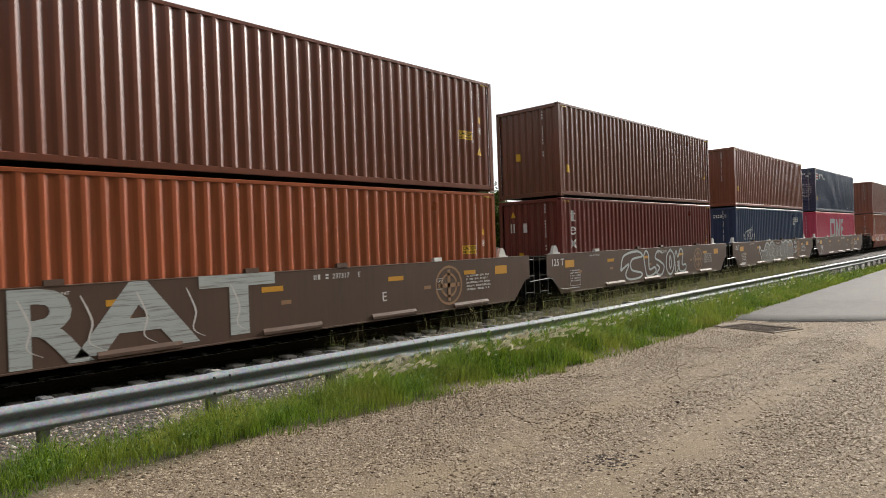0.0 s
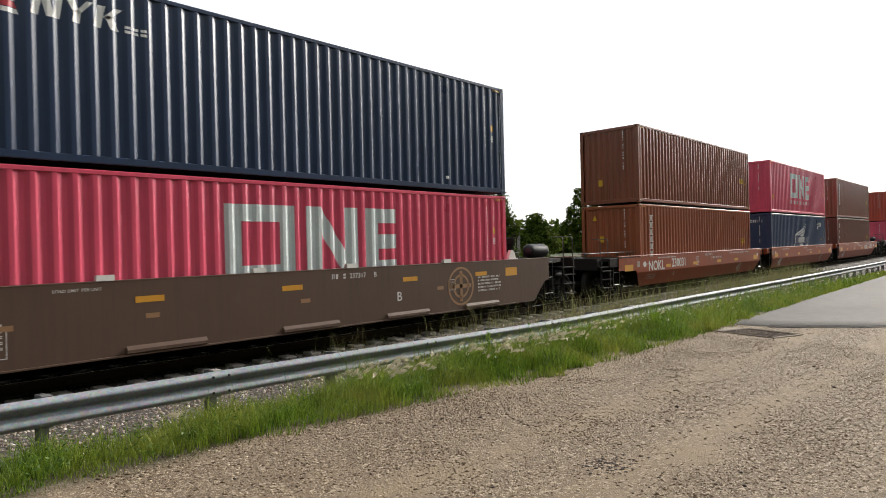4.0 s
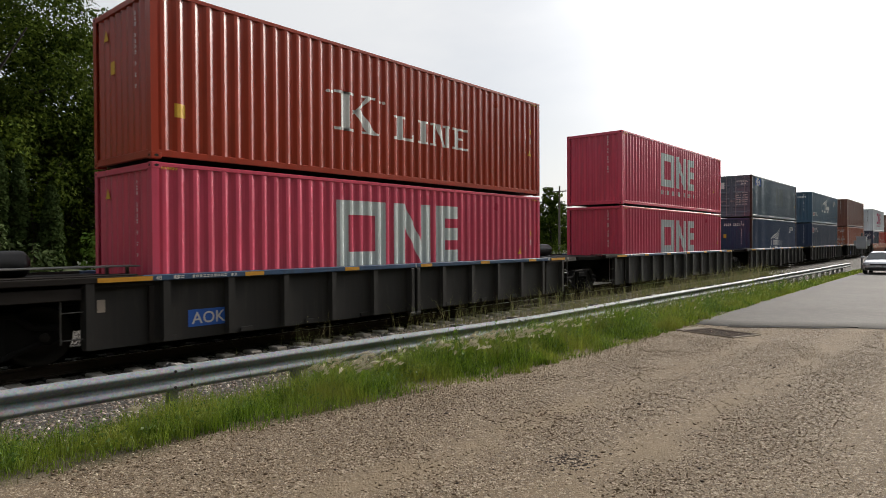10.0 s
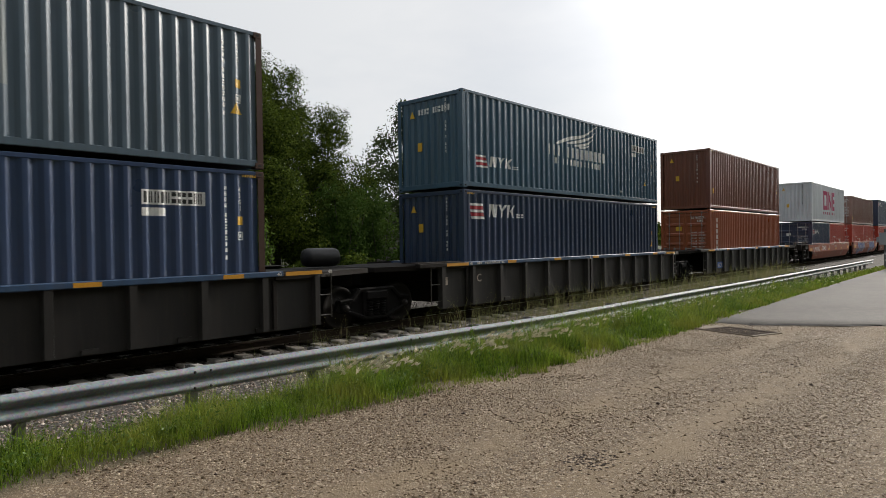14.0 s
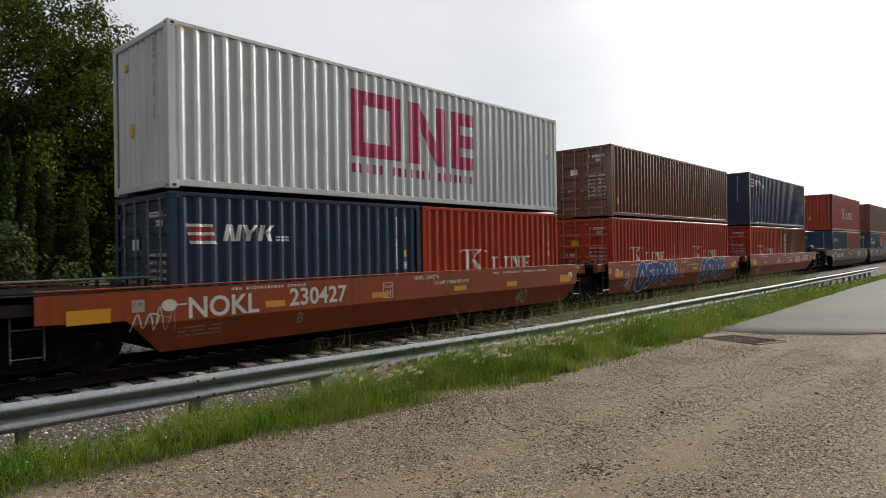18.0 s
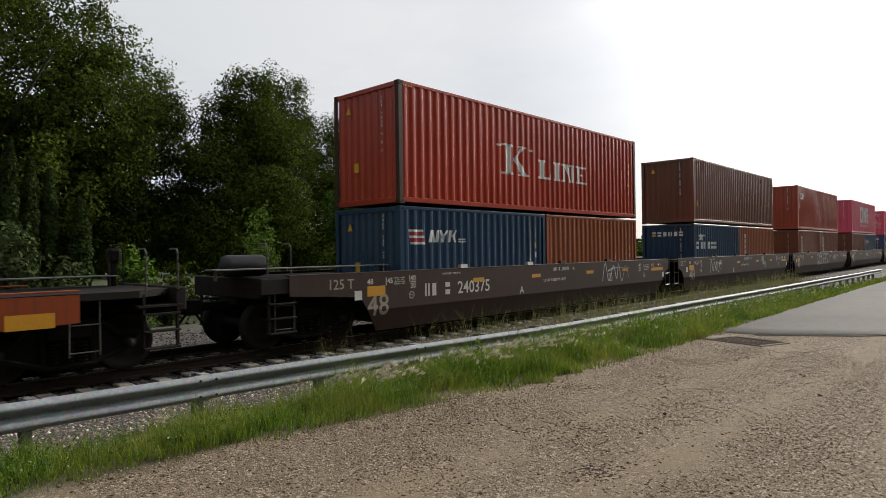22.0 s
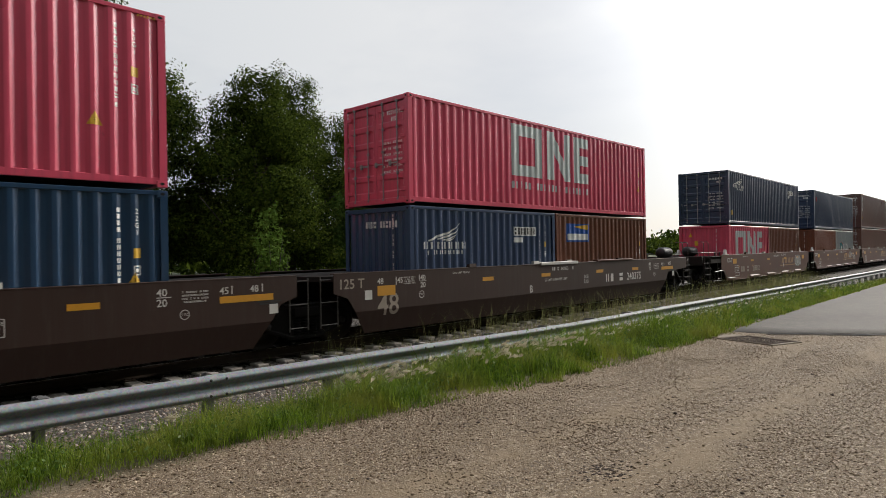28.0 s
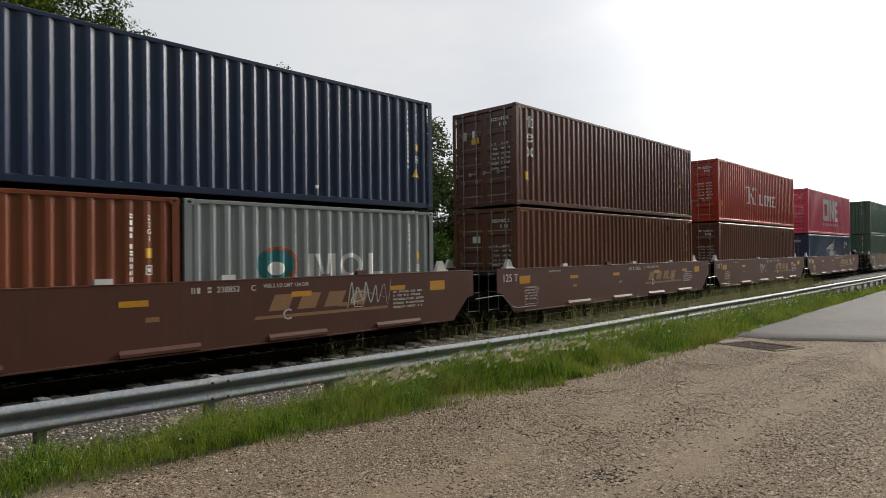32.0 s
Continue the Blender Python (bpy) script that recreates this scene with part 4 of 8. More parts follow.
def make_container(length, height, color, label, doors=False, post=None, category="container"):
    box = thing("shipping_container", label, category, "containers on the train")
    key = (length, height)
    flip = (0, 0, 180)
    back = (length, 0, 0)
    for at, turn in (((0, 0, 0), None), (back, flip)):
        part("side_wall", shared(("side", *key), lambda: side_panel(length, height), True), color, box, at=at, turn=turn)
        part("top_rail", shared(("trail", *key), lambda: rail_long(length, height - 0.08, height - 0.006, 0.006)), color, box, at=at, turn=turn)
        part("bottom_rail", shared(("brail", *key), lambda: rail_long(length, 0.045, 0.16, 0.012)), color, box, at=at, turn=turn)
        part("top_beam", shared(("tb", height), lambda: end_beam(height - 0.12, height - 0.01)), color, box, at=at, turn=turn)
        part("sill_beam", shared(("sb", height), lambda: end_beam(0.03, 0.16)), color, box, at=at, turn=turn)
        part("corner_post", shared(("post", height), lambda: corner_post(height)), post or color, box, at=at, turn=turn)
    mirror = shared(("postm", height), lambda: mirrored(corner_post(height)))
    part("corner_post", mirror, post or color, box)
    part("corner_post", mirror, post or color, box, at=back, turn=flip)
    cast = shared("corner_casting", casting, slots=2)
    castm = shared("corner_casting_mirrored", lambda: mirrored(casting()), slots=2)
    y = WIDE / 2
    for z in (0.0, height - 0.118):
        part("corner_casting", cast, [post or color, HOLE], box, at=(0, -y, z))
        part("corner_casting", castm, [post or color, HOLE], box, at=(0, y, z))
        part("corner_casting", cast, [post or color, HOLE], box, at=(length, y, z), turn=flip)
        part("corner_casting", castm, [post or color, HOLE], box, at=(length, -y, z), turn=flip)
    wall = shared(("end", height), lambda: end_panel(height), True)
    part("end_wall", wall, color, box, at=back, turn=flip)
    if doors:
        leaf = shared(("leaf", height), lambda: door_leaf(height))
        leafm = shared(("leafm", height), lambda: mirrored(door_leaf(height)))
        bar = shared(("bar", height), lambda: locking_bar(height))
        for mesh, y0, s in ((leaf, -1.08, 1), (leafm, 1.08, -1)):
            d = part("door", mesh, color, box, at=(0, y0, 0))
            for o in (0.28, 0.80):
                part("locking_bar", bar, ZINC, d, at=(0, s * o, 0))
            for j in range(4):
                part("hinge", shared("hinge%d" % s, lambda: hinge() if s > 0 else mirrored(hinge())), color, d, at=(0, 0, 0.35 + (height - 0.7) * j / 3))
    else:
        part("end_wall", wall, color, box)
    part("roof", shared(("roof", *key), lambda: cap_panel(length, height - 0.05, height - 0.02)), color, box)
    part("floor", shared(("floor", *key), lambda: cap_panel(length, 0.05, 0.14)), HOLE, box)
    return box


def mirrored(b):
    c = Build()
    c.v = [(x, -y, z) for x, y, z in b.v]
    c.f = [f[::-1] for f in b.f]
    c.s = list(b.s)
    return c

# ---- well cars ----
L40, L20 = 12.192, 6.058
CAST_IRON = plain("black_cast_iron", (0.009, 0.008, 0.0075), 0.9, 0.0, spec=0.12)
WHEEL_RIM = plain("worn_wheel_steel", (0.018, 0.015, 0.013), 0.7, 0.0, spec=0.2)
GRAB = plain("grab_iron_steel", (0.095, 0.088, 0.082), 0.45, 0.3)
YELLOW = plain("yellow_reflector", (0.62, 0.29, 0.02), 0.5, 0.0, 0.12)
OFFWHITE = plain("off_white_paint", (0.62, 0.60, 0.56), 0.6, 0.0, 0.12)
PALE = plain("faded_stencil", (0.30, 0.27, 0.24), 0.7, 0.0, 0.2)

STYLES = {
    "grey": dict(color=lambda: paint("grey_brown_car_paint", (0.100, 0.060, 0.042), 0.4, 0.3, 0.6), top=1.46, low=0.27, ext=1.2, base=0.305,
                 words="grey-brown steel well car with graffiti and yellow reflectors"),
    "orange": dict(color=lambda: paint("orange_car_paint", (0.27, 0.055, 0.017), 0.6, 0.35, 0.5), top=1.36, low=0.25, ext=0.75, base=0.375,
                   words="orange-red steel well car with yellow reflectors and white numbers"),
    "black": dict(color=lambda: paint("black_car_paint", (0.025, 0.0232, 0.022), 0.3, 0.2, 0.6), top=1.36, low=0.22, ext=1.15, base=0.37,
                  words="black ribbed well car with a blue top chord and yellow reflectors"),
    "dark": dict(color=lambda: paint("dark_brown_car_paint", (0.044, 0.0235, 0.018), 0.4, 0.3, 0.6), top=1.44, low=0.14, ext=2.35, base=0.37,
                 words="dark brown steel well car with yellow reflectors and white stencils"),
    "brick": dict(color=lambda: paint("brick_brown_car_paint", (0.102, 0.041, 0.028), 0.4, 0.3, 0.6), top=1.46, low=0.27, ext=1.2, base=0.305,
                  words="brick-brown steel well car with yellow reflectors and white stencils"),
}
SIDE_Y = 1.43


def side_outline(style, e0, e1):
    s = STYLES[style]
    t, lo, a, c = s["top"], s["low"], -e0, L40 + e1
    if style == "orange":
        left = [(a, t), (a, t - 0.5), (a + 0.45, lo)] if e0 < 1 else [(a, t - 0.06), (a, t - 0.48), (a + 1.25, t - 0.52), (a + 1.85, lo)]
        right = [(c - 0.45, lo), (c, t - 0.5), (c, t)] if e1 < 1 else [(c - 1.85, lo), (c - 1.25, t - 0.52), (c, t - 0.48), (c, t - 0.06)]
        return left + right
    if style == "black":
        return [(a, t), (a, lo + 0.06), (a + 0.05, lo), (c - 0.05, lo), (c, lo + 0.06), (c, t)]
    if style == "dark":
        p, q = (e - (1.38 if e > 3 else 2.0) for e in (e0, e1))
        return [(a, t), (a, t - 0.40), (a + p, t - 0.52), (a + p + 0.53, lo), (c - q - 0.53, lo), (c - q, t - 0.52), (c, t - 0.40), (c, t)]
    return [(a, t), (a, t - 0.62), (a + 0.22, t - 0.66), (a + 0.75, lo), (c - 0.75, lo), (c - 0.22, t - 0.66), (c, t - 0.62), (c, t)]


FOLD = {"orange": (0.76, 0.20), "dark": (0.62, 0.12)}     # height of the fold, and how far the foot is set in


def plate_y(style, z):
    """Outer face of a car's side at that height."""
    y = -SIDE_Y + (0.09 if style == "black" else 0.0)
    if style in FOLD:
        f, inset = FOLD[style]
        if z < f:
            y += inset * (f - z) / (f - STYLES[style]["low"])
    return y


def side_plate(style, e0, e1):
    b = Build()
    if style in FOLD:
        f, inset = FOLD[style]
        out = side_outline(style, e0, e1)
        up, down = [], []
        for (x0, z0), (x1, z1) in zip(out, out[1:] + out[:1]):
            (up if z0 >= f else down).append((x0, z0))
            if (z0 - f) * (z1 - f) < 0:
                x = x0 + (x1 - x0) * (f - z0) / (z1 - z0)
                up.append((x, f))
                down.append((x, f))
        for poly in (up, down):
            front = [(x, plate_y(style, z), z) for x, z in poly]
            back = [(x, y + 0.03, z) for x, y, z in front]
            b.face(front)
            b.face(back[::-1])
            n = len(poly)
            for i in range(n):
                j = (i + 1) % n
                b.face([front[i], back[i], back[j], front[j]])
        return b
    y = -SIDE_Y + (0.09 if style == "black" else 0.0)
    b.prism(side_outline(style, e0, e1), "y", y, y + 0.03)
    return b


def top_chord(style, e0, e1):
    b = Build()
    t = STYLES[style]["top"]
    if style == "black":
        b.box(-0.25, L40 + 0.25, -SIDE_Y - 0.02, -SIDE_Y + 0.16, t - 0.10, t, 0.012)
    else:
        b.box(-e0, L40 + e1, -SIDE_Y - 0.004, -SIDE_Y + 0.14, t - 0.012, t + 0.012, 0.005)
    return b


def end_chord(long, t):
    """The dark chord that carries on past the well of a black car."""
    b = Build()
    b.box(-long, -0.252, -SIDE_Y - 0.02, -SIDE_Y + 0.16, t - 0.10, t, 0.012)
    b.box(-long, -0.30, -SIDE_Y + 0.05, -SIDE_Y + 0.6, t + 0.002, t + 0.02, 0.004)
    return b


def truck_frame():
    """Cast side frame in the x-z plane at y = 0, centred on x = 0."""
    b = Build()
    out = [(-1.12, 0.42), (-1.05, 0.62), (-0.72, 0.66), (-0.5, 0.86), (0.5, 0.86), (0.72, 0.66), (1.05, 0.62), (1.12, 0.42),
           (0.98, 0.34), (0.76, 0.36), (0.5, 0.24), (0.34, 0.16), (-0.34, 0.16), (-0.5, 0.24), (-0.76, 0.36), (-0.98, 0.34)]
    b.prism(out, "y", -0.02, 0.08)
    rim = [(-1.05, 0.60), (-0.72, 0.63), (-0.5, 0.83), (0.5, 0.83), (0.72, 0.63), (1.05, 0.60)]
    for (x0, z0), (x1, z1) in zip(rim, rim[1:]):
        b.tube([(x0, -0.05, z0), (x1, -0.05, z1)], 0.05, 6)
    low = [(-0.9, 0.4), (-0.5, 0.27), (-0.34, 0.2), (0.34, 0.2), (0.5, 0.27), (0.9, 0.4)]
    for (x0, z0), (x1, z1) in zip(low, low[1:]):
        b.tube([(x0, -0.05, z0), (x1, -0.05, z1)], 0.045, 6)
    for x in (-0.34, 0.34):
        b.box(x - 0.05, x + 0.05, -0.07, 0.0, 0.22, 0.84, 0.02)
    return b


def springs():
    b = Build()
    for x in (-0.2, 0.0, 0.2):
        for k in range(6):
            z = 0.25 + k * 0.055
            b.lathe((x, -0.05, z), [(0.055, 0.0), (0.075, 0.012), (0.075, 0.028), (0.055, 0.04)], "z", 10)
    b.box(-0.32, 0.32, -0.12, 0.1, 0.60, 0.80, 0.03)
    return b


def wheel_mesh():
    b = Build()
    b.lathe((0, 0, 0), [(0.06, -0.09), (0.11, -0.08), (0.13, -0.03), (0.34, 0.0), (0.38, -0.06), (0.455, -0.065), (0.46, -0.06), (0.462, 0.04), (0.49, 0.055),
                        (0.49, 0.075), (0.38, 0.075), (0.33, 0.03), (0.14, 0.02), (0.1, 0.09), (0.0, 0.09)], "y", 28)
    for k in range(6):
        a = k * math.pi / 3
        b.box(0.2 * math.cos(a) - 0.02, 0.2 * math.cos(a) + 0.02, -0.03, 0.0, 0.2 * math.sin(a) - 0.02, 0.2 * math.sin(a) + 0.02, 0.005)
    return b


def axle_mesh():
    b = Build()
    b.lathe((0, 0, 0), [(0.0, -1.12), (0.06, -1.12), (0.075, -1.05), (0.075, -0.85), (0.1, -0.8), (0.085, 0.0), (0.1, 0.8), (0.075, 0.85), (0.075, 1.05), (0.06, 1.12), (0.0, 1.12)], "y", 12)
    return b


def bearing_mesh():
    b = Build()
    b.lathe((0, 0, 0), [(0.0, -0.09), (0.05, -0.09), (0.07, -0.06), (0.115, -0.05), (0.125, 0.06), (0.1, 0.08)], "y", 14)
    b.box(-0.16, 0.16, -0.04, 0.08, 0.05, 0.17, 0.02)
    return b


WHEELSETS = []


def make_truck(car, x):
    tr = part("bogie", shared("bolster", bolster), CAST_IRON, car, "black cast-iron bogie", at=(x, 0, 0))
    for y, turn in ((-1.0, None), (1.0, (0, 0, 180))):
        part("side_frame", shared("side_frame", truck_frame), CAST_IRON, tr, at=(0, y, 0), turn=turn)
        part("spring_set", shared("spring_set", springs), CAST_IRON, tr, at=(0, y, 0), turn=turn)["kind"] = "stuff"
        for dx in (-0.89, 0.89):
            part("bearing", shared("bearing", bearing_mesh, True), CAST_IRON, tr, at=(dx, y, 0.46), turn=turn)
    for dx in (-0.89, 0.89):
        ws = part("wheelset", shared("wheelset", wheelset_mesh, True), WHEEL_RIM, tr, at=(dx, 0, 0.46))
        WHEELSETS.append((ws, dx))
    return tr


def wheelset_mesh():
    b = axle_mesh()
    for y, s in ((-0.79, 1), (0.79, -1)):
        w = wheel_mesh()
        n = len(b.v)
        b.v += [(p[0], y + s * p[1], p[2]) for p in w.v]
        b.f += [tuple(i + n for i in (f if s > 0 else f[::-1])) for f in w.f]
        b.s += w.s
    return b


def bolster():
    b = Build()
    b.box(-0.2, 0.2, -1.05, 1.05, 0.5, 0.78, 0.03)
    b.lathe((0, 0, 0), [(0.0, 0.72), (0.2, 0.72), (0.2, 0.86), (0.0, 0.86)], "z", 14)
    return b


def end_frame(style, e, reach, piece):
    """One piece of the frame beyond the well, from x = -e to x = -reach (the end towards -x)."""
    b = Build()
    t = STYLES[style]["top"]
    w = SIDE_Y - 0.02
    inner = w - FOLD[style][1] - 0.03 if style in FOLD else w - 0.02
    if piece == "centre_sill":
        b.box(-reach, -0.15, -0.36, 0.36, 0.86, t - 0.17, 0.03)
    elif piece == "end_deck":
        out = max(e + 0.02, reach - 0.75) if reach > 3.4 else e + 0.02
        b.prism([(-out, -w), (-0.1, -w), (-0.1, w), (-out, w), (-reach, 0.9), (-reach, -0.9)], "z", t - 0.16, t - 0.05)
    elif piece == "side_fascia":
        b.box(-max(e + 0.6, reach - 0.7), -e - 0.004, -w, -w + 0.05, t - 0.34, t - 0.045, 0.008)
    elif piece == "end_step":
        x = -reach + 0.12
        for yy in (-w + 0.06, w - 0.06):
            for dx in (0.0, 0.55):
                b.box(x + dx - 0.02, x + dx + 0.02, yy - 0.03, yy + 0.03, 0.34, t - 0.1)
            for z in (0.34, 0.62, 0.90):
                b.box(x - 0.02, x + 0.57, yy - 0.09, yy + 0.09, z, z + 0.03, 0.004)
        b.box(x - 0.1, x + 0.65, -w + 0.02, w - 0.02, t - 0.34, t - 0.30, 0.005)
    elif piece == "brake_stand":
        x = -reach + 0.35
        b.box(x - 0.05, x + 0.05, -0.98, -0.80, t - 0.05, t + 0.42, 0.015)
        b.box(x - 0.11, x + 0.09, -1.04, -0.74, t + 0.38, t + 0.66, 0.05)
        b.tube([(x - 0.12, -0.7, t - 0.05), (x - 0.12, -0.7, t + 0.62), (x - 0.06, -0.7, t + 0.72), (x + 0.06, -0.7, t + 0.72), (x + 0.14, -0.7, t + 0.6), (x + 0.14, -0.7, t - 0.05)], 0.016, 6)
    elif piece == "bulkhead":
        b.box(-0.14, -0.05, -inner, inner, 0.25, t - 0.17, 0.01)
    elif piece == "end_beam":
        b.box(-reach - 0.06, -reach + 0.1, -w + 0.1, w - 0.1, t - 0.42, t - 0.02, 0.02)
    elif piece == "running_board":
        b.box(-e - 1.3, -0.12, -1.05, -0.6, t + 0.13, t + 0.155, 0.005)
        for x in (-e - 1.2, -e * 0.5, -0.25):
            b.box(x - 0.02, x + 0.02, -0.86, -0.8, t - 0.06, t + 0.135)
    elif piece == "brake_pipe":
        y = -SIDE_Y - 0.035
        b.tube([(-e - 0.9, y, 0.74), (-e + 0.05, y, 0.78), (-e + 0.2, y, 0.76), (-e + 0.42, y, 0.58), (-e + 0.62, y, 0.44), (-e + 0.85, y, 0.40), (-e + 1.7, y, 0.40)], 0.014, 6)
    return b


def ladder(h0, h1, w=0.42):
    b = Build()
    for x in (0, w):
        b.tube([(x, 0, h0), (x, 0, h1)], 0.013, 6)
    n = max(2, int((h1 - h0) / 0.3))
    for i in range(n):
        z = h0 + 0.06 + (h1 - h0 - 0.12) * i / (n - 1)
        b.tube([(0, 0, z), (w, 0, z)], 0.011, 6)
    return b


def grab_post():
    b = Build()
    b.tube([(0, 0, 0), (0, 0, 0.62), (0, 0.05, 0.68), (0, 0.3, 0.68)], 0.015, 6)
    return b


def end_bracket():
    """A boxed bracket with a round-cornered opening, at the corner of an articulated end."""
    b = Build()
    b.box(-0.62, 0.0, 0.0, 0.05, -0.30, -0.04, 0.012)
    b.box(-0.64, -0.56, -0.02, 0.16, -0.34, -0.02, 0.02)
    b.box(-0.50, -0.06, -0.012, 0.0, -0.045, -0.03, 0.003)
    return b


def coupler_mesh():
    b = Build()
    b.box(-0.62, 0.3, -0.07, 0.07, 0.78, 0.95, 0.02)
    b.prism([(-0.9, -0.12), (-0.86, -0.2), (-0.66, -0.2), (-0.58, -0.1), (-0.58, 0.1), (-0.66, 0.2), (-0.78, 0.14), (-0.82, 0.02)], "z", 0.73, 1.0)
    b.tube([(-0.75, 0.1, 0.8), (-0.9, 0.25, 0.5), (-1.0, 0.1, 0.36)], 0.025, 6)
    return b


def tank():
    b = Build()
    b.lathe((0, 0, 0), [(0.0, -0.5), (0.12, -0.49), (0.2, -0.43), (0.22, -0.36), (0.22, 0.36), (0.2, 0.43), (0.12, 0.49), (0.0, 0.5)], "x", 16)
    return b


def guide():
    """A tapered steel guide that steers a container into the well."""
    b = Build()
    b.prism([(-0.16, 0.0), (0.16, 0.0), (0.1, 0.16), (0.03, 0.24), (-0.06, 0.24), (-0.13, 0.1)], "y", -0.05, 0.05)
    b.box(-0.2, 0.2, -0.09, 0.09, -0.02, 0.02, 0.006)
    return b


def rib(style):
    b = Build()
    s = STYLES[style]
    b.prism([(-0.06, -SIDE_Y - 0.01), (0.06, -SIDE_Y - 0.01), (0.09, -SIDE_Y + 0.09), (-0.09, -SIDE_Y + 0.09)], "z", s["low"] + 0.02, s["top"] - 0.1)
    return b


RAIL_STEEL_PALE = plain("worn_walkway_steel", (0.16, 0.155, 0.15), 0.5, 0.3)
DECK = plain("dark_deck_steel", (0.020, 0.0165, 0.0145), 0.8, 0.0, 0.3, spec=0.15)
TANK = plain("dark_tank_paint", (0.02, 0.019, 0.02), 0.5, 0.0, 0.2, spec=0.4)
BLUE_CHORD = paint("blue_chord_paint", (0.045, 0.085, 0.16), 0.5, 0.35, 0.5)


END_MORE = {"grey": 0.5, "brick": 0.5, "orange": 1.3, "dark": 0.8}
TRUCK_AT = {"orange": 2.0}      # distance of a coupled end's bogie from the well


def make_car(style, gap0, gap1):
    """One platform of a well car. gap0 and gap1: space to the next platform's containers on either side (9 m where two cars are coupled)."""
    s = STYLES[style]
    color = s["color"]()
    car = thing("well_car", s["words"], "rail car", "well cars of the train")
    cp0, cp1 = gap0 > 7, gap1 > 7
    e0 = s["ext"] + (END_MORE.get(style, 0.0) if cp0 else 0)
    e1 = s["ext"] + (END_MORE.get(style, 0.0) if cp1 else 0)
    key = (style, e0, e1)
    for turn, at, ea, eb in ((None, (0, 0, 0), e0, e1), ((0, 0, 180), (L40, 0, 0), e1, e0)):
        part("side_plate", shared(("plate", style, ea, eb), lambda: side_plate(style, ea, eb)), color, car, at=at, turn=turn)
        part("top_chord", shared(("chord", style, ea, eb), lambda: top_chord(style, ea, eb)), BLUE_CHORD if style == "black" else color, car, at=at, turn=turn)
        if style == "black":
            n = 13
            for i in range(n):
                x = -ea + 0.1 + (L40 + ea + eb - 0.2) * i / (n - 1)
                if turn:
                    part("rib", shared("rib", lambda: rib(style)), color, car, at=(L40 - x, 0, 0), turn=turn)
                else:
                    part("rib", shared("rib", lambda: rib(style)), color, car, at=(x, 0, 0))
        elif style in ("grey", "brick"):
            lip = shared(("lip", style), lambda: lip_build(s))
            part("bottom_lip", lip, color, car, at=at, turn=turn)
    for cp, gap, e, turn, at in ((cp0, gap0, e0, None, (0, 0, 0)), (cp1, gap1, e1, (0, 0, 180), (L40, 0, 0))):
        reach = gap / 2 - (0.75 if cp else 0.1)
        for piece in ("centre_sill", "end_deck", "bulkhead") + (("end_beam",) if cp else ()):
            part(piece, shared((piece, style, e, reach), lambda: end_frame(style, e, reach, piece)), DECK, car, at=at, turn=turn)
        if cp:
            part("running_board", shared(("running_board", style, e), lambda: end_frame(style, e, reach, "running_board")), RAIL_STEEL_PALE, car, at=at, turn=turn)
        if style in ("brick", "grey") and turn is None:
            part("brake_pipe", shared(("brake_pipe", style, e), lambda: end_frame(style, e, reach, "brake_pipe")), RAIL_STEEL_PALE, car, at=at)
        sign = 1 if turn is None else -1
        t = s["top"]
        for yy in (-1, 1):
            part("ladder", shared(("ladder", style), lambda: ladder(0.36, t - 0.05)), GRAB, car,
                 at=(at[0] - sign * (e + 0.08) - 0.21, yy * (SIDE_Y - 0.06), 0))
            if style in ("grey", "brick"):
                part("container_guide", shared("guide", guide), OFFWHITE, car, at=(at[0] - sign * 0.32, yy * 1.12, t + 0.02))
        if cp:
            part("coupler", shared("coupler", coupler_mesh), CAST_IRON, car, at=(at[0] - sign * (reach - 0.0), 0, 0), turn=turn)
            for piece in ("side_fascia", "end_step", "brake_stand"):
                if piece != "brake_stand" or turn:
                    part(piece, shared((piece, style, e, reach), lambda: end_frame(style, e, reach, piece)), DECK, car, at=at, turn=turn)
            for x in (reach - 0.1, reach - 0.62):
                part("grab_post", shared(("post", "grab"), grab_post), GRAB, car, at=(at[0] - sign * x, -1.34, t - 0.06))
            if style != "orange":
                part("air_tank", shared("tank", tank, True), TANK, car, at=(at[0] - sign * (e + (0.35 if style == "dark" else 0.9)), -0.35, t + 0.2))
            make_truck(car, at[0] - sign * TRUCK_AT.get(style, 2.45))
        else:
            if style == "orange":
                for yy in (-1, 1):
                    mesh = shared(("bracket", yy * sign), (lambda: end_bracket()) if yy * sign < 0 else (lambda: mirrored(end_bracket())))
                    part("end_bracket", mesh, color, car, at=(at[0] - sign * e, yy * (SIDE_Y - 0.09), t), turn=turn)
            if style == "black" and turn:
                part("air_tank", shared("tank", tank, True), TANK, car, at=(at[0] - sign * (e + 1.2), 0.2, t + 0.2))
            if turn is None:
                make_truck(car, -gap / 2)
        if style == "black":
            long = e + (1.7 if cp else 0.75)
            part("end_chord", shared(("end_chord", long), lambda: end_chord(long, t)), DECK, car, at=at, turn=turn)
    floor = Build()
    half = 1.38 - (FOLD[style][1] + 0.01 if style in FOLD else 0.0)
    floor.box(-0.12, 0.12, -half, half, s["low"] + 0.02, s["low"] + 0.1)
    for i in range(9):
        part("floor_beam", shared(("beam", style), lambda: floor), color, car, at=(0.2 + i * (L40 - 0.4) / 8, 0, 0))
    return car


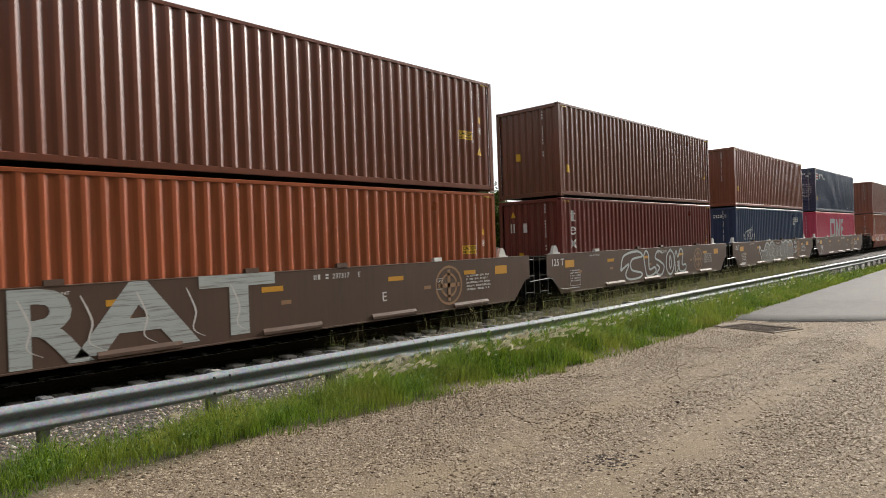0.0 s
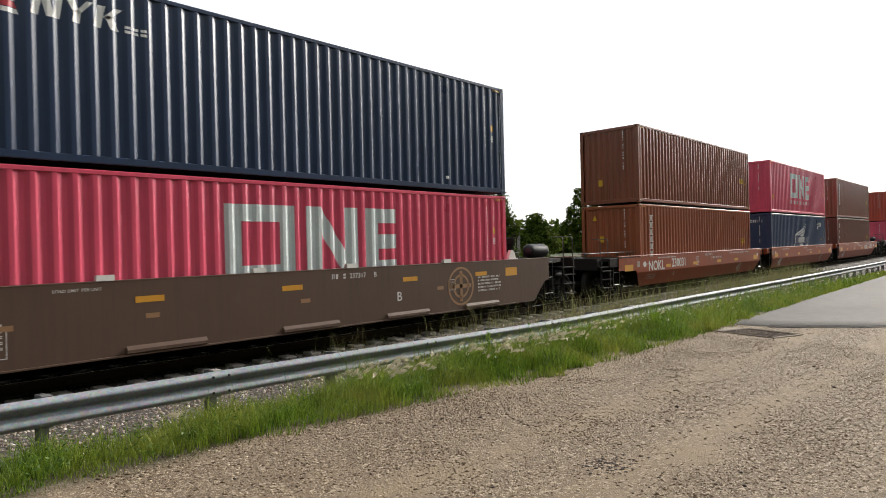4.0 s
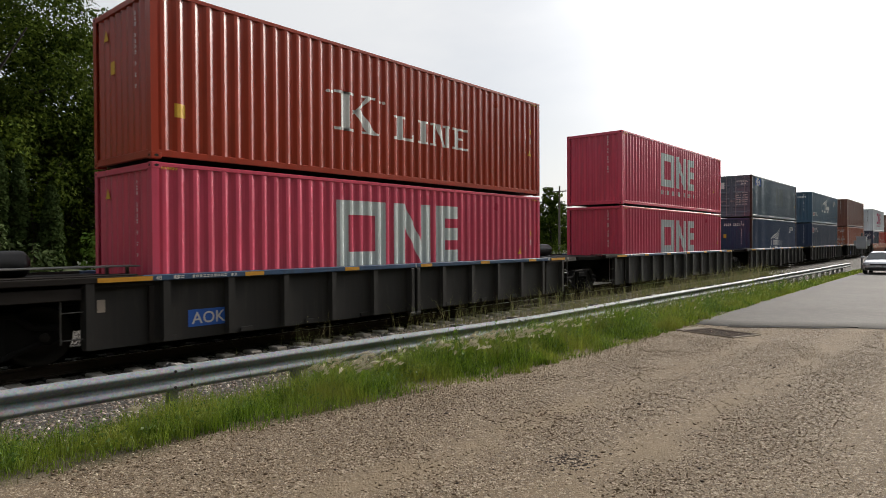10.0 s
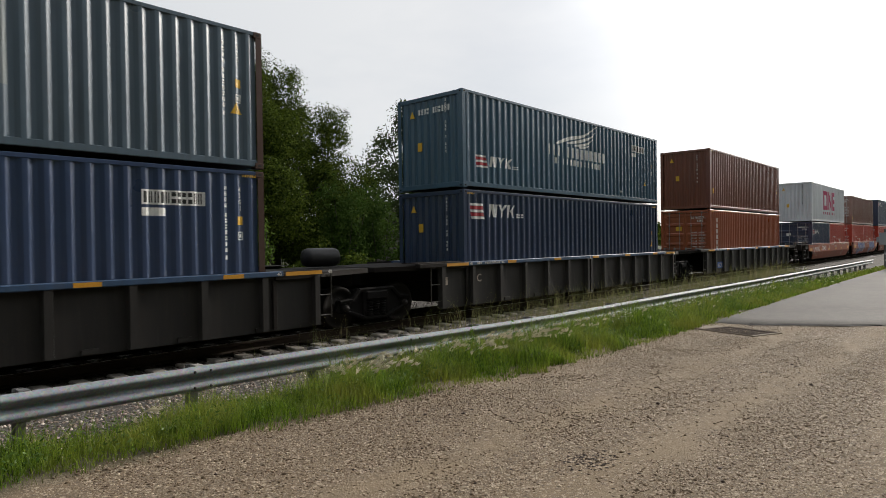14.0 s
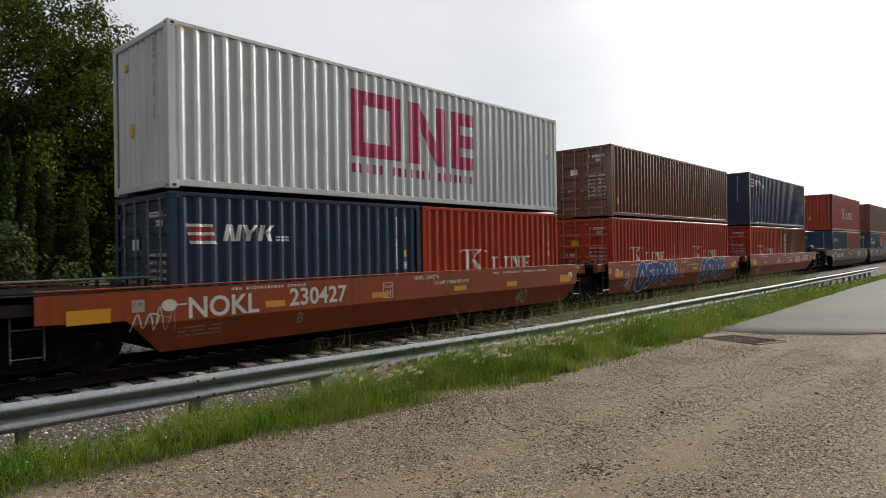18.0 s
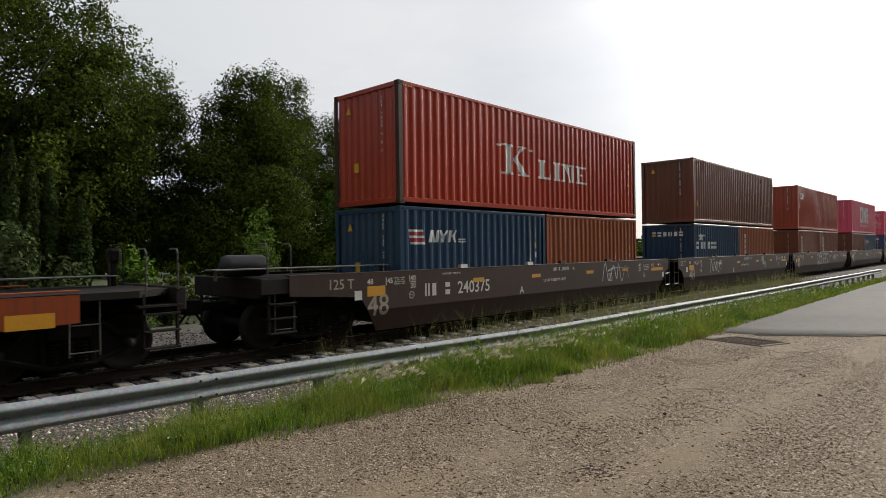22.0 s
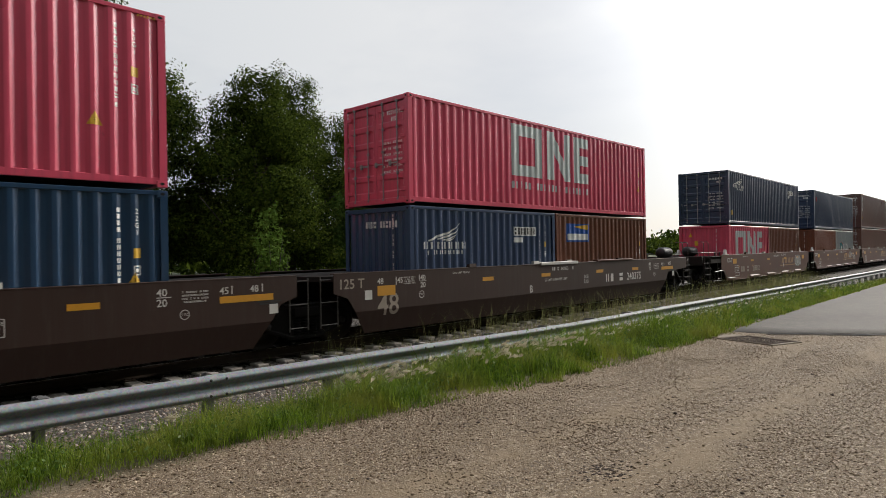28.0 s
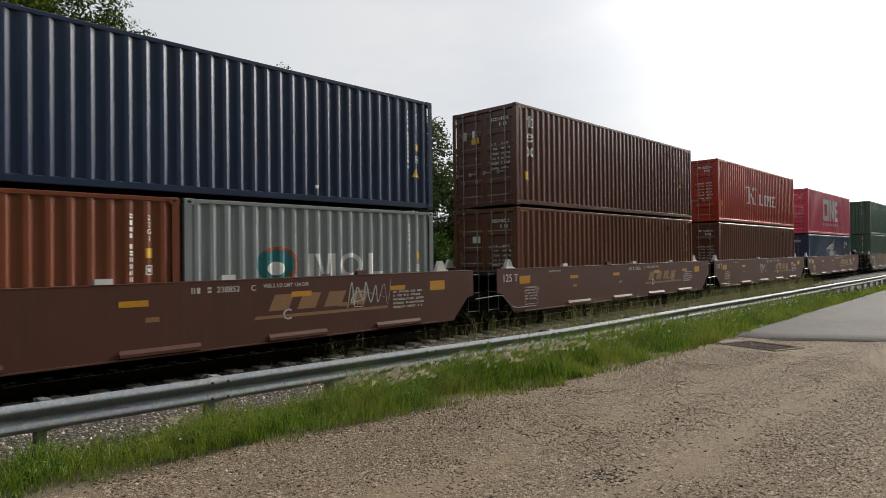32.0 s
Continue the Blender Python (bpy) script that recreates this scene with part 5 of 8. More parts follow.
def lip_build(s):
    b = Build()
    b.box(0.0, L40, -SIDE_Y - 0.03, -SIDE_Y + 0.005, s["low"] + 0.0, s["low"] + 0.03, 0.004)
    for x in (2.2, 5.0, 7.6, 10.2):
        b.prism([(-SIDE_Y - 0.05, s["low"] + 0.10), (-SIDE_Y + 0.0, s["low"] + 0.16), (-SIDE_Y + 0.0, s["low"] + 0.03), (-SIDE_Y - 0.05, s["low"] + 0.05)], "x", x, x + 1.3)
    return b

# ---- markings ----
def bar(x, z, w, h, slant=0.0):
    return [(x, z), (x + w, z), (x + w + slant, z + h), (x + slant, z + h)]


def ring_frame(x, z, w, h, t):
    return [bar(x, z, w, t), bar(x, z + h - t, w, t), bar(x, z + t, t, h - 2 * t), bar(x + w - t, z + t, t, h - 2 * t)]


def disc(cx, cz, rx, rz, a0=0.0, a1=360.0, n=20):
    pts = [(cx + rx * math.cos(radians(a0 + (a1 - a0) * i / n)), cz + rz * math.sin(radians(a0 + (a1 - a0) * i / n))) for i in range(n + 1)]
    if abs(a1 - a0) < 359:
        return [(cx, cz)] + pts
    return pts[:-1]


def annulus(cx, cz, rx, rz, t, a0=0.0, a1=360.0, n=20):
    out = []
    for i in range(n):
        a, b = radians(a0 + (a1 - a0) * i / n), radians(a0 + (a1 - a0) * (i + 1) / n)
        out.append([(cx + r * math.cos(q) * rx, cz + r * math.sin(q) * rz) for q, r in ((a, 1.0), (b, 1.0), (b, 1 - t), (a, 1 - t))])
    return out


def curve_points(ctrl, n=8):
    """A smooth line through the control points."""
    out = []
    p = [ctrl[0]] + list(ctrl) + [ctrl[-1]]
    for i in range(1, len(p) - 2):
        for j in range(n):
            t = j / n
            a, b, c, d = (np.array(q, float) for q in p[i - 1:i + 3])
            out.append(tuple(0.5 * (2 * b + (c - a) * t + (2 * a - 5 * b + 4 * c - d) * t * t + (3 * b - a - 3 * c + d) * t ** 3)))
    out.append(tuple(ctrl[-1]))
    return out


def ribbon(ctrl, w, taper=False, n=8, rise=0.0):
    """A band along a smooth line; rise lifts it step by step, so that it may cross itself."""
    pts = curve_points(ctrl, n)
    out, prev = [], None
    for i, p in enumerate(pts):
        q, r = pts[max(0, i - 1)], pts[min(len(pts) - 1, i + 1)]
        dx, dz = r[0] - q[0], r[1] - q[1]
        m = math.hypot(dx, dz) or 1.0
        k = w / 2 * (1.0 if not taper else (0.25 + 0.75 * math.sin(math.pi * min(1.0, 0.15 + i / len(pts)))))
        e = ((p[0] - dz / m * k, p[1] + dx / m * k), (p[0] + dz / m * k, p[1] - dx / m * k))
        if rise:
            e = tuple((*v, -rise * i) for v in e)
        if prev:
            out.append([prev[0], prev[1], e[1], e[0]])
        prev = e
    return out


def shift(polys, dx, dz, sx=1.0, sz=None):
    sz = sx if sz is None else sz
    return [[(x * sx + dx, z * sz + dz) for x, z in p] for p in polys]


TEXTS = {}


def words(text, height, bold=0.0, stretch=1.0, gap=1.0):
    """The outlines of a line of letters, lower left corner at (0, 0), capitals of the given height."""
    key = (text, bold, gap)
    if key not in TEXTS:
        c = bpy.data.curves.new("letters", "FONT")
        c.body, c.size, c.offset, c.space_character, c.resolution_u = text, 1.0, bold, gap, 3
        ob = bpy.data.objects.new("letters", c)
        m = bpy.data.meshes.new_from_object(ob)
        TEXTS[key] = [[(m.vertices[i].co.x, m.vertices[i].co.y) for i in p.vertices] for p in m.polygons]
        bpy.data.objects.remove(ob)
        bpy.data.curves.remove(c)
        bpy.data.meshes.remove(m)
    k = height / 0.69
    return [[(x * k * stretch, y * k) for x, y in p] for p in TEXTS[key]]


def stacked(text, height, step):
    """Letters one below the other, the first with its foot at z = 0."""
    out = []
    for i, ch in enumerate(text):
        if ch != " ":
            q = words(ch, height, 0.012, 0.85)
            w = max(x for p in q for x, _ in p)
            out += shift(q, -w / 2, -i * step)
    return out


def stamp(name, polys, depth, xcuts=(), zcuts=(), weld=False):
    """Lays flat shapes of (x, z) points onto a surface y = depth(x, z), cut where the surface folds."""
    bm = bmesh.new()
    for p in polys:
        try:
            bm.faces.new([bm.verts.new((q[0], q[2] if len(q) > 2 else 0.0, q[1])) for q in p])
        except ValueError:
            pass
    if weld:
        bmesh.ops.remove_doubles(bm, verts=bm.verts[:], dist=1e-5)
    bmesh.ops.triangulate(bm, faces=[f for f in bm.faces if len(f.verts) > 4])
    xs = [v.co.x for v in bm.verts]
    zs = [v.co.z for v in bm.verts]
    lo, hi, zl, zh = min(xs), max(xs), min(zs), max(zs)
    for x in xcuts:
        if lo + 1e-4 < x < hi - 1e-4:
            bmesh.ops.bisect_plane(bm, geom=bm.verts[:] + bm.edges[:] + bm.faces[:], plane_co=(x, 0, 0), plane_no=(1, 0, 0))
    for z in zcuts:
        if zl + 1e-4 < z < zh - 1e-4:
            bmesh.ops.bisect_plane(bm, geom=bm.verts[:] + bm.edges[:] + bm.faces[:], plane_co=(0, 0, z), plane_no=(0, 0, 1))
    for v in bm.verts:
        v.co.y += depth(v.co.x, v.co.z)
    bm.normal_update()
    for f in bm.faces:
        if f.normal.y > 0:
            f.normal_flip()
    m = bpy.data.meshes.new(name)
    bm.to_mesh(m)
    bm.free()
    m.materials.append(None)
    return m


SMALL = ("number_panel_marks", "code_column", "size_code", "door_code", "small_stencil", "small_line", "end_panel_marks", "lettering", "owner_mark")


def wall_y(x, z):
    return -WIDE / 2 + 0.012 + dent(x - POST - 0.05) - 0.0025


def on_side(box, name, polys, mat, length, key=None, label=""):
    """A marking painted on a container's corrugated side."""
    def make():
        lo = min(x for p in polys for x, _ in p)
        hi = max(x for p in polys for x, _ in p)
        return stamp(name, polys, wall_y, breaks(lo, hi, POST + 0.05), weld=name in ("stacked_emblem", "ring_emblem"))
    m = shared(("mark", key), make) if key else make()
    ob = part(name, m, mat, box, label)
    if name in SMALL:
        ob["kind"] = "stuff"
    return ob


def on_end(box, name, polys, mat, label="", depth=0.024, key=None):
    """A marking on the end that faces -x; polys are in (y, z)."""
    def make():
        m = bpy.data.meshes.new(name)
        vs, fs = [], []
        for p in polys:
            fs.append(tuple(range(len(vs), len(vs) + len(p))))
            vs += [(depth, y, z) for y, z in p]
        m.from_pydata(vs, [], fs)
        m.materials.append(None)
        return m
    m = shared(("endmark", key), make) if key else make()
    ob = part(name, m, mat, box, label)
    if name in SMALL:
        ob["kind"] = "stuff"
    return ob


MARK_WHITE = plain("white_marking", (0.80, 0.79, 0.76), 0.5, 0.0, 0.08)
MARK_GREY = plain("pale_grey_marking", (0.60, 0.65, 0.645), 0.5, 0.0, 0.08)
MARK_YELLOW = plain("yellow_label", (0.72, 0.42, 0.03), 0.5, 0.0, 0.08)
MARK_BLACK = plain("black_marking", (0.02, 0.02, 0.02), 0.6)
MARK_RED = plain("red_marking", (0.42, 0.035, 0.05), 0.5, 0.0, 0.08)
MARK_ROSE = plain("rose_marking", (0.50, 0.05, 0.14), 0.5, 0.0, 0.08)
MARK_BLUE = plain("blue_marking", (0.02, 0.10, 0.42), 0.5, 0.0, 0.08)
MARK_TEAL = plain("teal_marking", (0.03, 0.20, 0.22), 0.5, 0.0, 0.08)


def block_sign(x, z, w, h):
    """Three broad block shapes in a row: a square ring, slanted bars, stacked bars."""
    t = h * 0.22
    a = w * 0.35
    out = ring_frame(x, z, a, h, t)
    n0, n1 = x + w * 0.415, x + w * 0.735
    t2 = w * 0.088
    out += [bar(n0, z, t2, h), bar(n1 - t2, z, t2, h), [(n0 + t2 + 0.004, z + h), (n1 - t2 - 0.004, z + h * t2 / (n1 - n0 - t2)), (n1 - t2 - 0.004, z), (n0 + t2 + 0.004, z + h - h * t2 / (n1 - n0 - t2))]]
    e0 = x + w * 0.785
    e1, e2, m = e0 + t2, e0 + w * 0.215, (h - t) / 2
    cuts = [z, z + t, z + m, z + m + t, z + h - t, z + h]
    for k in range(5):
        out.append(bar(e0, cuts[k], t2, cuts[k + 1] - cuts[k]))
        if k % 2 == 0:
            out.append(bar(e1, cuts[k], e2 - e1, cuts[k + 1] - cuts[k]))
    return out


def small_row(x, z, w, h, n, seed=0, solid=False):
    """A row of small unreadable marks: short bars of letter size."""
    rnd = random.Random(seed)
    out, step = [], w / n
    for i in range(n):
        if rnd.random() < 0.13:
            continue
        kind = 1 if solid else rnd.randrange(3)
        a, ww = x + i * step, step * 0.72
        if kind == 0:
            out += [bar(a, z, ww * 0.32, h), bar(a + ww * 0.62, z, ww * 0.32, h)]
        elif kind == 1:
            out += [bar(a + ww * 0.05, z, ww * 0.82, h)]
        else:
            out += [bar(a, z, ww, h * 0.4), bar(a, z + h * 0.62, ww, h * 0.38)]
    return out


def word_bars(x, z, w, h, groups):
    """Lines of lettering as plain upright bars, one group a word."""
    n = sum(groups) + 0.9 * (len(groups) - 1)
    step, a, out = w / n, x, []
    for g in groups:
        for j in range(g):
            out.append(bar(a, z, step * 0.4, h))
            a += step
        a += 0.9 * step
    return out


def serif_sign(x, z, w, h):
    """A tall forked shape between pairs of dots, then four lower blocks with feet."""
    out = []
    kx, kw = x, w * 0.27
    s = kw * 0.17
    out += [bar(kx + kw * 0.14, z, s * 1.15, h), bar(kx, z, kw * 0.45, h * 0.07), bar(kx, z + h * 0.93, kw * 0.45, h * 0.07)]
    out += [[(kx + kw * 0.38, z + h * 0.42), (kx + kw * 0.50, z + h * 0.52), (kx + kw * 0.86, z + h * 0.95), (kx + kw * 0.74, z + h * 0.95)],
            [(kx + kw * 0.42, z + h * 0.56), (kx + kw * 0.60, z + h * 0.60), (kx + kw * 0.98, z + h * 0.05), (kx + kw * 0.74, z + h * 0.05)],
            bar(kx + kw * 0.62, z, kw * 0.42, h * 0.06), bar(kx + kw * 0.6, z + h * 0.94, kw * 0.36, h * 0.06)]
    for dx in (-0.14, -0.05, 1.08, 1.17):
        out.append(disc(kx + kw * dx, z + h * 0.92, kw * 0.035, h * 0.045, n=8))
    lh = h * 0.66
    def foot(a, ww):
        return [bar(a, z, ww, lh * 0.1), bar(a, z + lh * 0.9, ww, lh * 0.1)]
    a = x + w * 0.385
    u = w * 0.05
    out += [bar(a + u * 0.5, z + lh * 0.1, u * 0.8, lh * 0.8), bar(a, z, w * 0.155, lh * 0.12), bar(a, z + lh * 0.9, u * 1.8, lh * 0.1), bar(a + w * 0.135, z + lh * 0.12, u * 0.4, lh * 0.2)]
    a = x + w * 0.565
    out += foot(a, u * 1.7) + [bar(a + u * 0.42, z + lh * 0.1, u * 0.85, lh * 0.8)]
    a = x + w * 0.67
    out += foot(a, u * 1.0) + [bar(a + u * 0.3, z + lh * 0.1, u * 0.45, lh * 0.8), bar(a + u * 2.5, z, u * 0.5, lh * 0.96), bar(a + u * 2.1, z + lh * 0.9, u * 1.2, lh * 0.1),
                               [(a + u * 0.75, z + lh), (a + u * 1.5, z + lh), (a + u * 2.5, z), (a + u * 2.0, z)]]
    a = x + w * 0.855
    out += [bar(a + u * 0.3, z + lh * 0.1, u * 0.8, lh * 0.8), bar(a, z, w * 0.14, lh * 0.11), bar(a, z + lh * 0.89, w * 0.135, lh * 0.11), bar(a + u * 1.1, z + lh * 0.45, u * 0.8, lh * 0.1),
            bar(a + w * 0.125, z + lh * 0.11, u * 0.3, lh * 0.15)]
    return out


def serif_parts(box, polys, length, key):
    """The tall forked shape and the row of lower blocks beside it, each a marking of its own."""
    on_side(box, "forked_emblem", polys[:7], MARK_WHITE, length, (key, 0), "tall white forked shape painted on the side")
    on_side(box, "emblem_dots", polys[7:11], MARK_WHITE, length, (key, 1))["kind"] = "stuff"
    for j, (a, b) in enumerate(((11, 15), (15, 18), (18, 23), (23, 28))):
        on_side(box, "serif_block", polys[a:b], MARK_WHITE, length, (key, 2 + j), "white block with feet painted on the side")


def block_parts(box, polys, mat, length, key):
    """The square ring, the slanted shape and the stacked bars, each a marking of its own."""
    for j, (name, a, b, note) in enumerate((("ring_emblem", 0, 4, "large square ring painted on the side"), ("slanted_emblem", 4, 7, "large slanted block shape painted on the side"),
                                            ("stacked_emblem", 7, 15, "large stacked bars painted on the side"))):
        on_side(box, name, polys[a:b], mat, length, (key, "block", j), note)


def wing_sign(x, z, w, h):
    """A wing of curved feathers over a row of small marks."""
    out = []
    for path, t in (([(0.10, 0.36), (0.32, 0.53), (0.60, 0.68), (0.86, 1.0)], 0.085), ([(0.30, 0.42), (0.52, 0.52), (0.72, 0.66), (0.82, 0.82)], 0.07),
                    ([(0.42, 0.39), (0.58, 0.44), (0.70, 0.53), (0.77, 0.65)], 0.06), ([(0.50, 0.36), (0.60, 0.385), (0.67, 0.43), (0.71, 0.50)], 0.05)):
        out += ribbon([(x + w * u, z + h * v) for u, v in path], h * t, True, 7)
    return out


def wing_parts(box, length, key, x, z, w, h):
    on_side(box, "wing_emblem", wing_sign(x, z, w, h), MARK_WHITE, length, key, "white feathered wing emblem")
    on_side(box, "small_line", word_bars(x - w * 0.03, z + h * 0.08, w * 1.08, h * 0.25, (3, 9)), MARK_WHITE, length, (key, "row"))
    on_side(box, "small_line", word_bars(x + w * 0.08, z - h * 0.11, w * 0.86, h * 0.14, (1, 11)), MARK_WHITE, length, (key, "foot"))


def flag_sign(x, z, k):
    red = [bar(x, z + k * 0.02, k * 0.56, k * 0.09, -k * 0.04), bar(x - k * 0.04, z + k * 0.2, k * 0.56, k * 0.09, -k * 0.04)]
    white = [bar(x - k * 0.02, z + k * 0.12, k * 0.56, k * 0.07, -k * 0.03), bar(x - k * 0.06, z + k * 0.3, k * 0.56, k * 0.06, -k * 0.03), bar(x + k * 0.02, z - k * 0.06, k * 0.56, k * 0.07, -k * 0.03)]
    a, h = x + k * 0.72, k * 0.36
    for i in range(3):
        b0 = a + i * k * 0.42
        if i == 0:
            white += [bar(b0, z, k * 0.1, h, k * 0.07), [(b0 + k * 0.12, z + h), (b0 + k * 0.24, z + h), (b0 + k * 0.30, z), (b0 + k * 0.2, z)], bar(b0 + k * 0.29, z, k * 0.09, h, k * 0.06)]
        elif i == 1:
            white += [bar(b0 + k * 0.12, z, k * 0.11, h * 0.5, k * 0.03), [(b0 + k * 0.14, z + h * 0.45), (b0 + k * 0.25, z + h * 0.45), (b0 + k * 0.16, z + h), (b0 + k * 0.03, z + h)],
                      [(b0 + k * 0.17, z + h * 0.45), (b0 + k * 0.25, z + h * 0.45), (b0 + k * 0.42, z + h), (b0 + k * 0.33, z + h)]]
        else:
            white += [bar(b0, z, k * 0.11, h, k * 0.07), [(b0 + k * 0.14, z + h * 0.5), (b0 + k * 0.22, z + h * 0.42), (b0 + k * 0.44, z + h), (b0 + k * 0.32, z + h)],
                      [(b0 + k * 0.16, z + h * 0.55), (b0 + k * 0.27, z + h * 0.62), (b0 + k * 0.38, z), (b0 + k * 0.25, z)]]
    white += small_row(a + k * 1.3, z, k * 0.5, h * 0.32, 4, 3)
    return red, white


def upright_sign(x, top, n, step, w):
    """Blocks one below another, as a line of letters set upright."""
    out = []
    h = step * 0.78
    for i in range(n):
        z = top - (i + 1) * step
        wide = 0.64 + 0.18 * (i % 3)
        a = x + w * (1 - wide) / 2
        out += [bar(x + w * 0.34, z + h * 0.15, w * 0.3, h * 0.7), bar(a, z, w * wide, h * 0.14), bar(a, z + h * 0.86, w * wide, h * 0.14)]
    return out


def cross_ring_saltire(x, top, w, step):
    """A cross, a ring and a saltire one below another."""
    h = step * 0.74
    z = top - step
    out = [bar(x + w * 0.34, z, w * 0.28, h * 1.1), bar(x + w * 0.05, z + h * 0.72, w * 0.8, h * 0.14), bar(x + w * 0.5, z, w * 0.34, h * 0.12)]
    z -= step
    out += annulus(x + w * 0.48, z + h * 0.4, w * 0.45, h * 0.42, 0.42, 10, 330) + [bar(x + w * 0.2, z + h * 0.4, w * 0.62, h * 0.1)]
    z -= step
    out += [[(x, z), (x + w * 0.28, z), (x + w * 0.95, z + h * 0.86), (x + w * 0.68, z + h * 0.86)], [(x, z + h * 0.86), (x + w * 0.34, z + h * 0.86), (x + w, z), (x + w * 0.66, z)]]
    return out


def decorate(box, length, height, doors, mark, pal, i):
    """Codes, labels and emblems of one container."""
    rnd = random.Random(i * 31 + int(length * 7) + len(mark) + int(height * 100))
    size = "45G1" if (length > 10 and height > 2.7) else ("42G1" if length > 10 else "22G1")
    L, Hh = length, height
    pale = MARK_BLACK if pal is WHITE else MARK_WHITE
    cx1, cx2 = L - 0.78, L - 0.50
    # upright code column: bars of letter size, and the size code beside it
    serial = []
    z = Hh - 0.30
    for j in range(14):
        if j in (4, 5, 12):
            z -= 0.035
        if j not in (4, 12):
            serial += small_row(cx1 - 0.03, z - 0.078, 0.085, 0.075, 1, 100 + (j * 7 + i) % 17) or [bar(cx1 - 0.03, z - 0.078, 0.06, 0.07)]
            z -= 0.106
    on_side(box, "code_column", serial, pale, L, ("serial", L, Hh, i % 5))
    on_side(box, "size_code", shift(stacked(size, 0.085, 0.115), cx2, Hh - 0.40), pale, L, ("size", size, L))
    y1 = Hh - 1.02 - 0.1 * rnd.randrange(3)
    on_side(box, "yellow_label", [bar(cx2 - 0.06, y1, 0.12, 0.16)], MARK_YELLOW, L, ("ylab", L, round(y1, 2)))
    on_side(box, "code_plate", ring_frame(cx2 - 0.06, y1 - 0.28, 0.12, 0.16, 0.02) + [bar(cx2 - 0.03, y1 - 0.23, 0.06, 0.06)], pale, L, ("cpl", L, round(y1, 2)))
    if rnd.random() < 0.65:
        x = cx1 - (0.32 if rnd.random() < 0.5 else -0.24)
        z = Hh - 1.55 - rnd.random() * 0.5
        on_side(box, "warning_triangle", [[(x - 0.12, z), (x + 0.12, z), (x, z + 0.22)]], MARK_YELLOW, L)
        on_side(box, "triangle_mark", [bar(x - 0.012, z + 0.05, 0.024, 0.08)], MARK_BLACK, L)
    if Hh > 2.7 and L > 10 and i in (0, 4, 6):
        on_side(box, "caution_label", [bar(cx1 - 0.55, 1.30, 0.5, 0.22)], MARK_YELLOW, L, ("caut", L), "yellow caution label")
        m = shared(("cautw", L), lambda: stamp("caution_words", shift(words("CAUTION", 0.08, 0.012, 0.95), cx1 - 0.52, 1.41) + small_row(cx1 - 0.52, 1.33, 0.42, 0.04, 12, 3), lambda a, b: wall_y(a, b) - 0.002, breaks(cx1 - 0.6, cx1, POST + 0.05)))
        part("caution_words", m, MARK_BLACK, box)
    if rnd.random() < 0.4 and L > 10:
        on_side(box, "yellow_label", [bar(0.42, Hh - 2.15, 0.2, 0.24)], MARK_YELLOW, L, ("ylab2", L, Hh))
    if rnd.random() < 0.5:
        on_side(box, "white_patch", [bar(L - rnd.uniform(0.9, 4.0), 0.3, 0.09, 0.07)], MARK_WHITE, L)
    # hazard stripes on high boxes
    if Hh > 2.7:
        haz = [bar(0.16 + 0.05 * j, Hh - 0.125, 0.024, 0.045, 0.02) for j in range(6)]
        m = shared(("haz", Hh), lambda: stamp("hazard_stripes", haz, lambda x, z: wall_y(0.2, z) - 0.006))
        part("hazard_stripes", m, MARK_YELLOW, box)
        m2 = shared(("haz2", L, Hh), lambda: stamp("hazard_stripes", shift(haz, L - 0.62, 0), lambda x, z: -WIDE / 2 + 0.0045))
        part("hazard_stripes", m2, MARK_YELLOW, box)
    # the end towards the camera
    if not doors:
        col = []
        z = Hh - 0.25
        for j in range(15):
            if j not in (4, 11):
                col += shift(small_row(0, 0, 0.06, 0.07, 1, 40 + (j * 5 + i) % 13), -0.62, z)
            z -= 0.098
        on_end(box, "code_column", col, pale, key=("endserial", Hh, i % 4))
        if rnd.random() < 0.75:
            z = Hh - 0.95 - rnd.random() * 1.3
            on_end(box, "yellow_label", [bar(0.28, z, 0.17, 0.24)], MARK_YELLOW)
        if rnd.random() < 0.6:
            z = Hh - 0.55
            on_end(box, "warning_triangle", [[(0.55, z), (0.75, z), (0.65, z + 0.2)]], MARK_YELLOW, key=("endtri", Hh))
    else:
        rows = []
        rows += small_row(-0.98, Hh - 0.42, 0.72, 0.1, 10, i) + small_row(-0.85, Hh - 0.58, 0.3, 0.1, 4, i + 1)
        for j in range(6):
            rows += small_row(-0.95, Hh - 1.12 - j * 0.14, 0.32, 0.055, 7, i + j) + small_row(-0.55, Hh - 1.12 - j * 0.14, 0.28, 0.055, 5, i + 9 + j)
        rows = [[(-y, z) for y, z in p] for p in shift(rows, 0.0, 0.0)]
        rows = [[(-y - 0.0, z) for y, z in p] for p in rows]
        on_end(box, "door_code", rows, pale, depth=0.042, key=("doorcodes", Hh, i % 3))
        if rnd.random() < 0.7:
            on_end(box, "door_label", [bar(0.18, Hh - 1.0, 0.3, 0.2)], MARK_YELLOW if rnd.random() < 0.4 else MARK_WHITE, depth=0.042)
    # large emblems
    if mark in ("ring_full", "ring_low", "ring_red"):
        c = MARK_ROSE if mark == "ring_red" else MARK_GREY
        low = mark == "ring_low"
        z0 = 0.98 if low else 0.96
        block_parts(box, block_sign(4.0, z0, 4.15, 1.46), c, L, (mark, Hh))
        if not low:
            on_side(box, "small_line", word_bars(4.0, 0.60, 4.15, 0.20, (5, 7, 7)), c, L, ("ringline", mark, Hh))
    elif mark == "ring20":
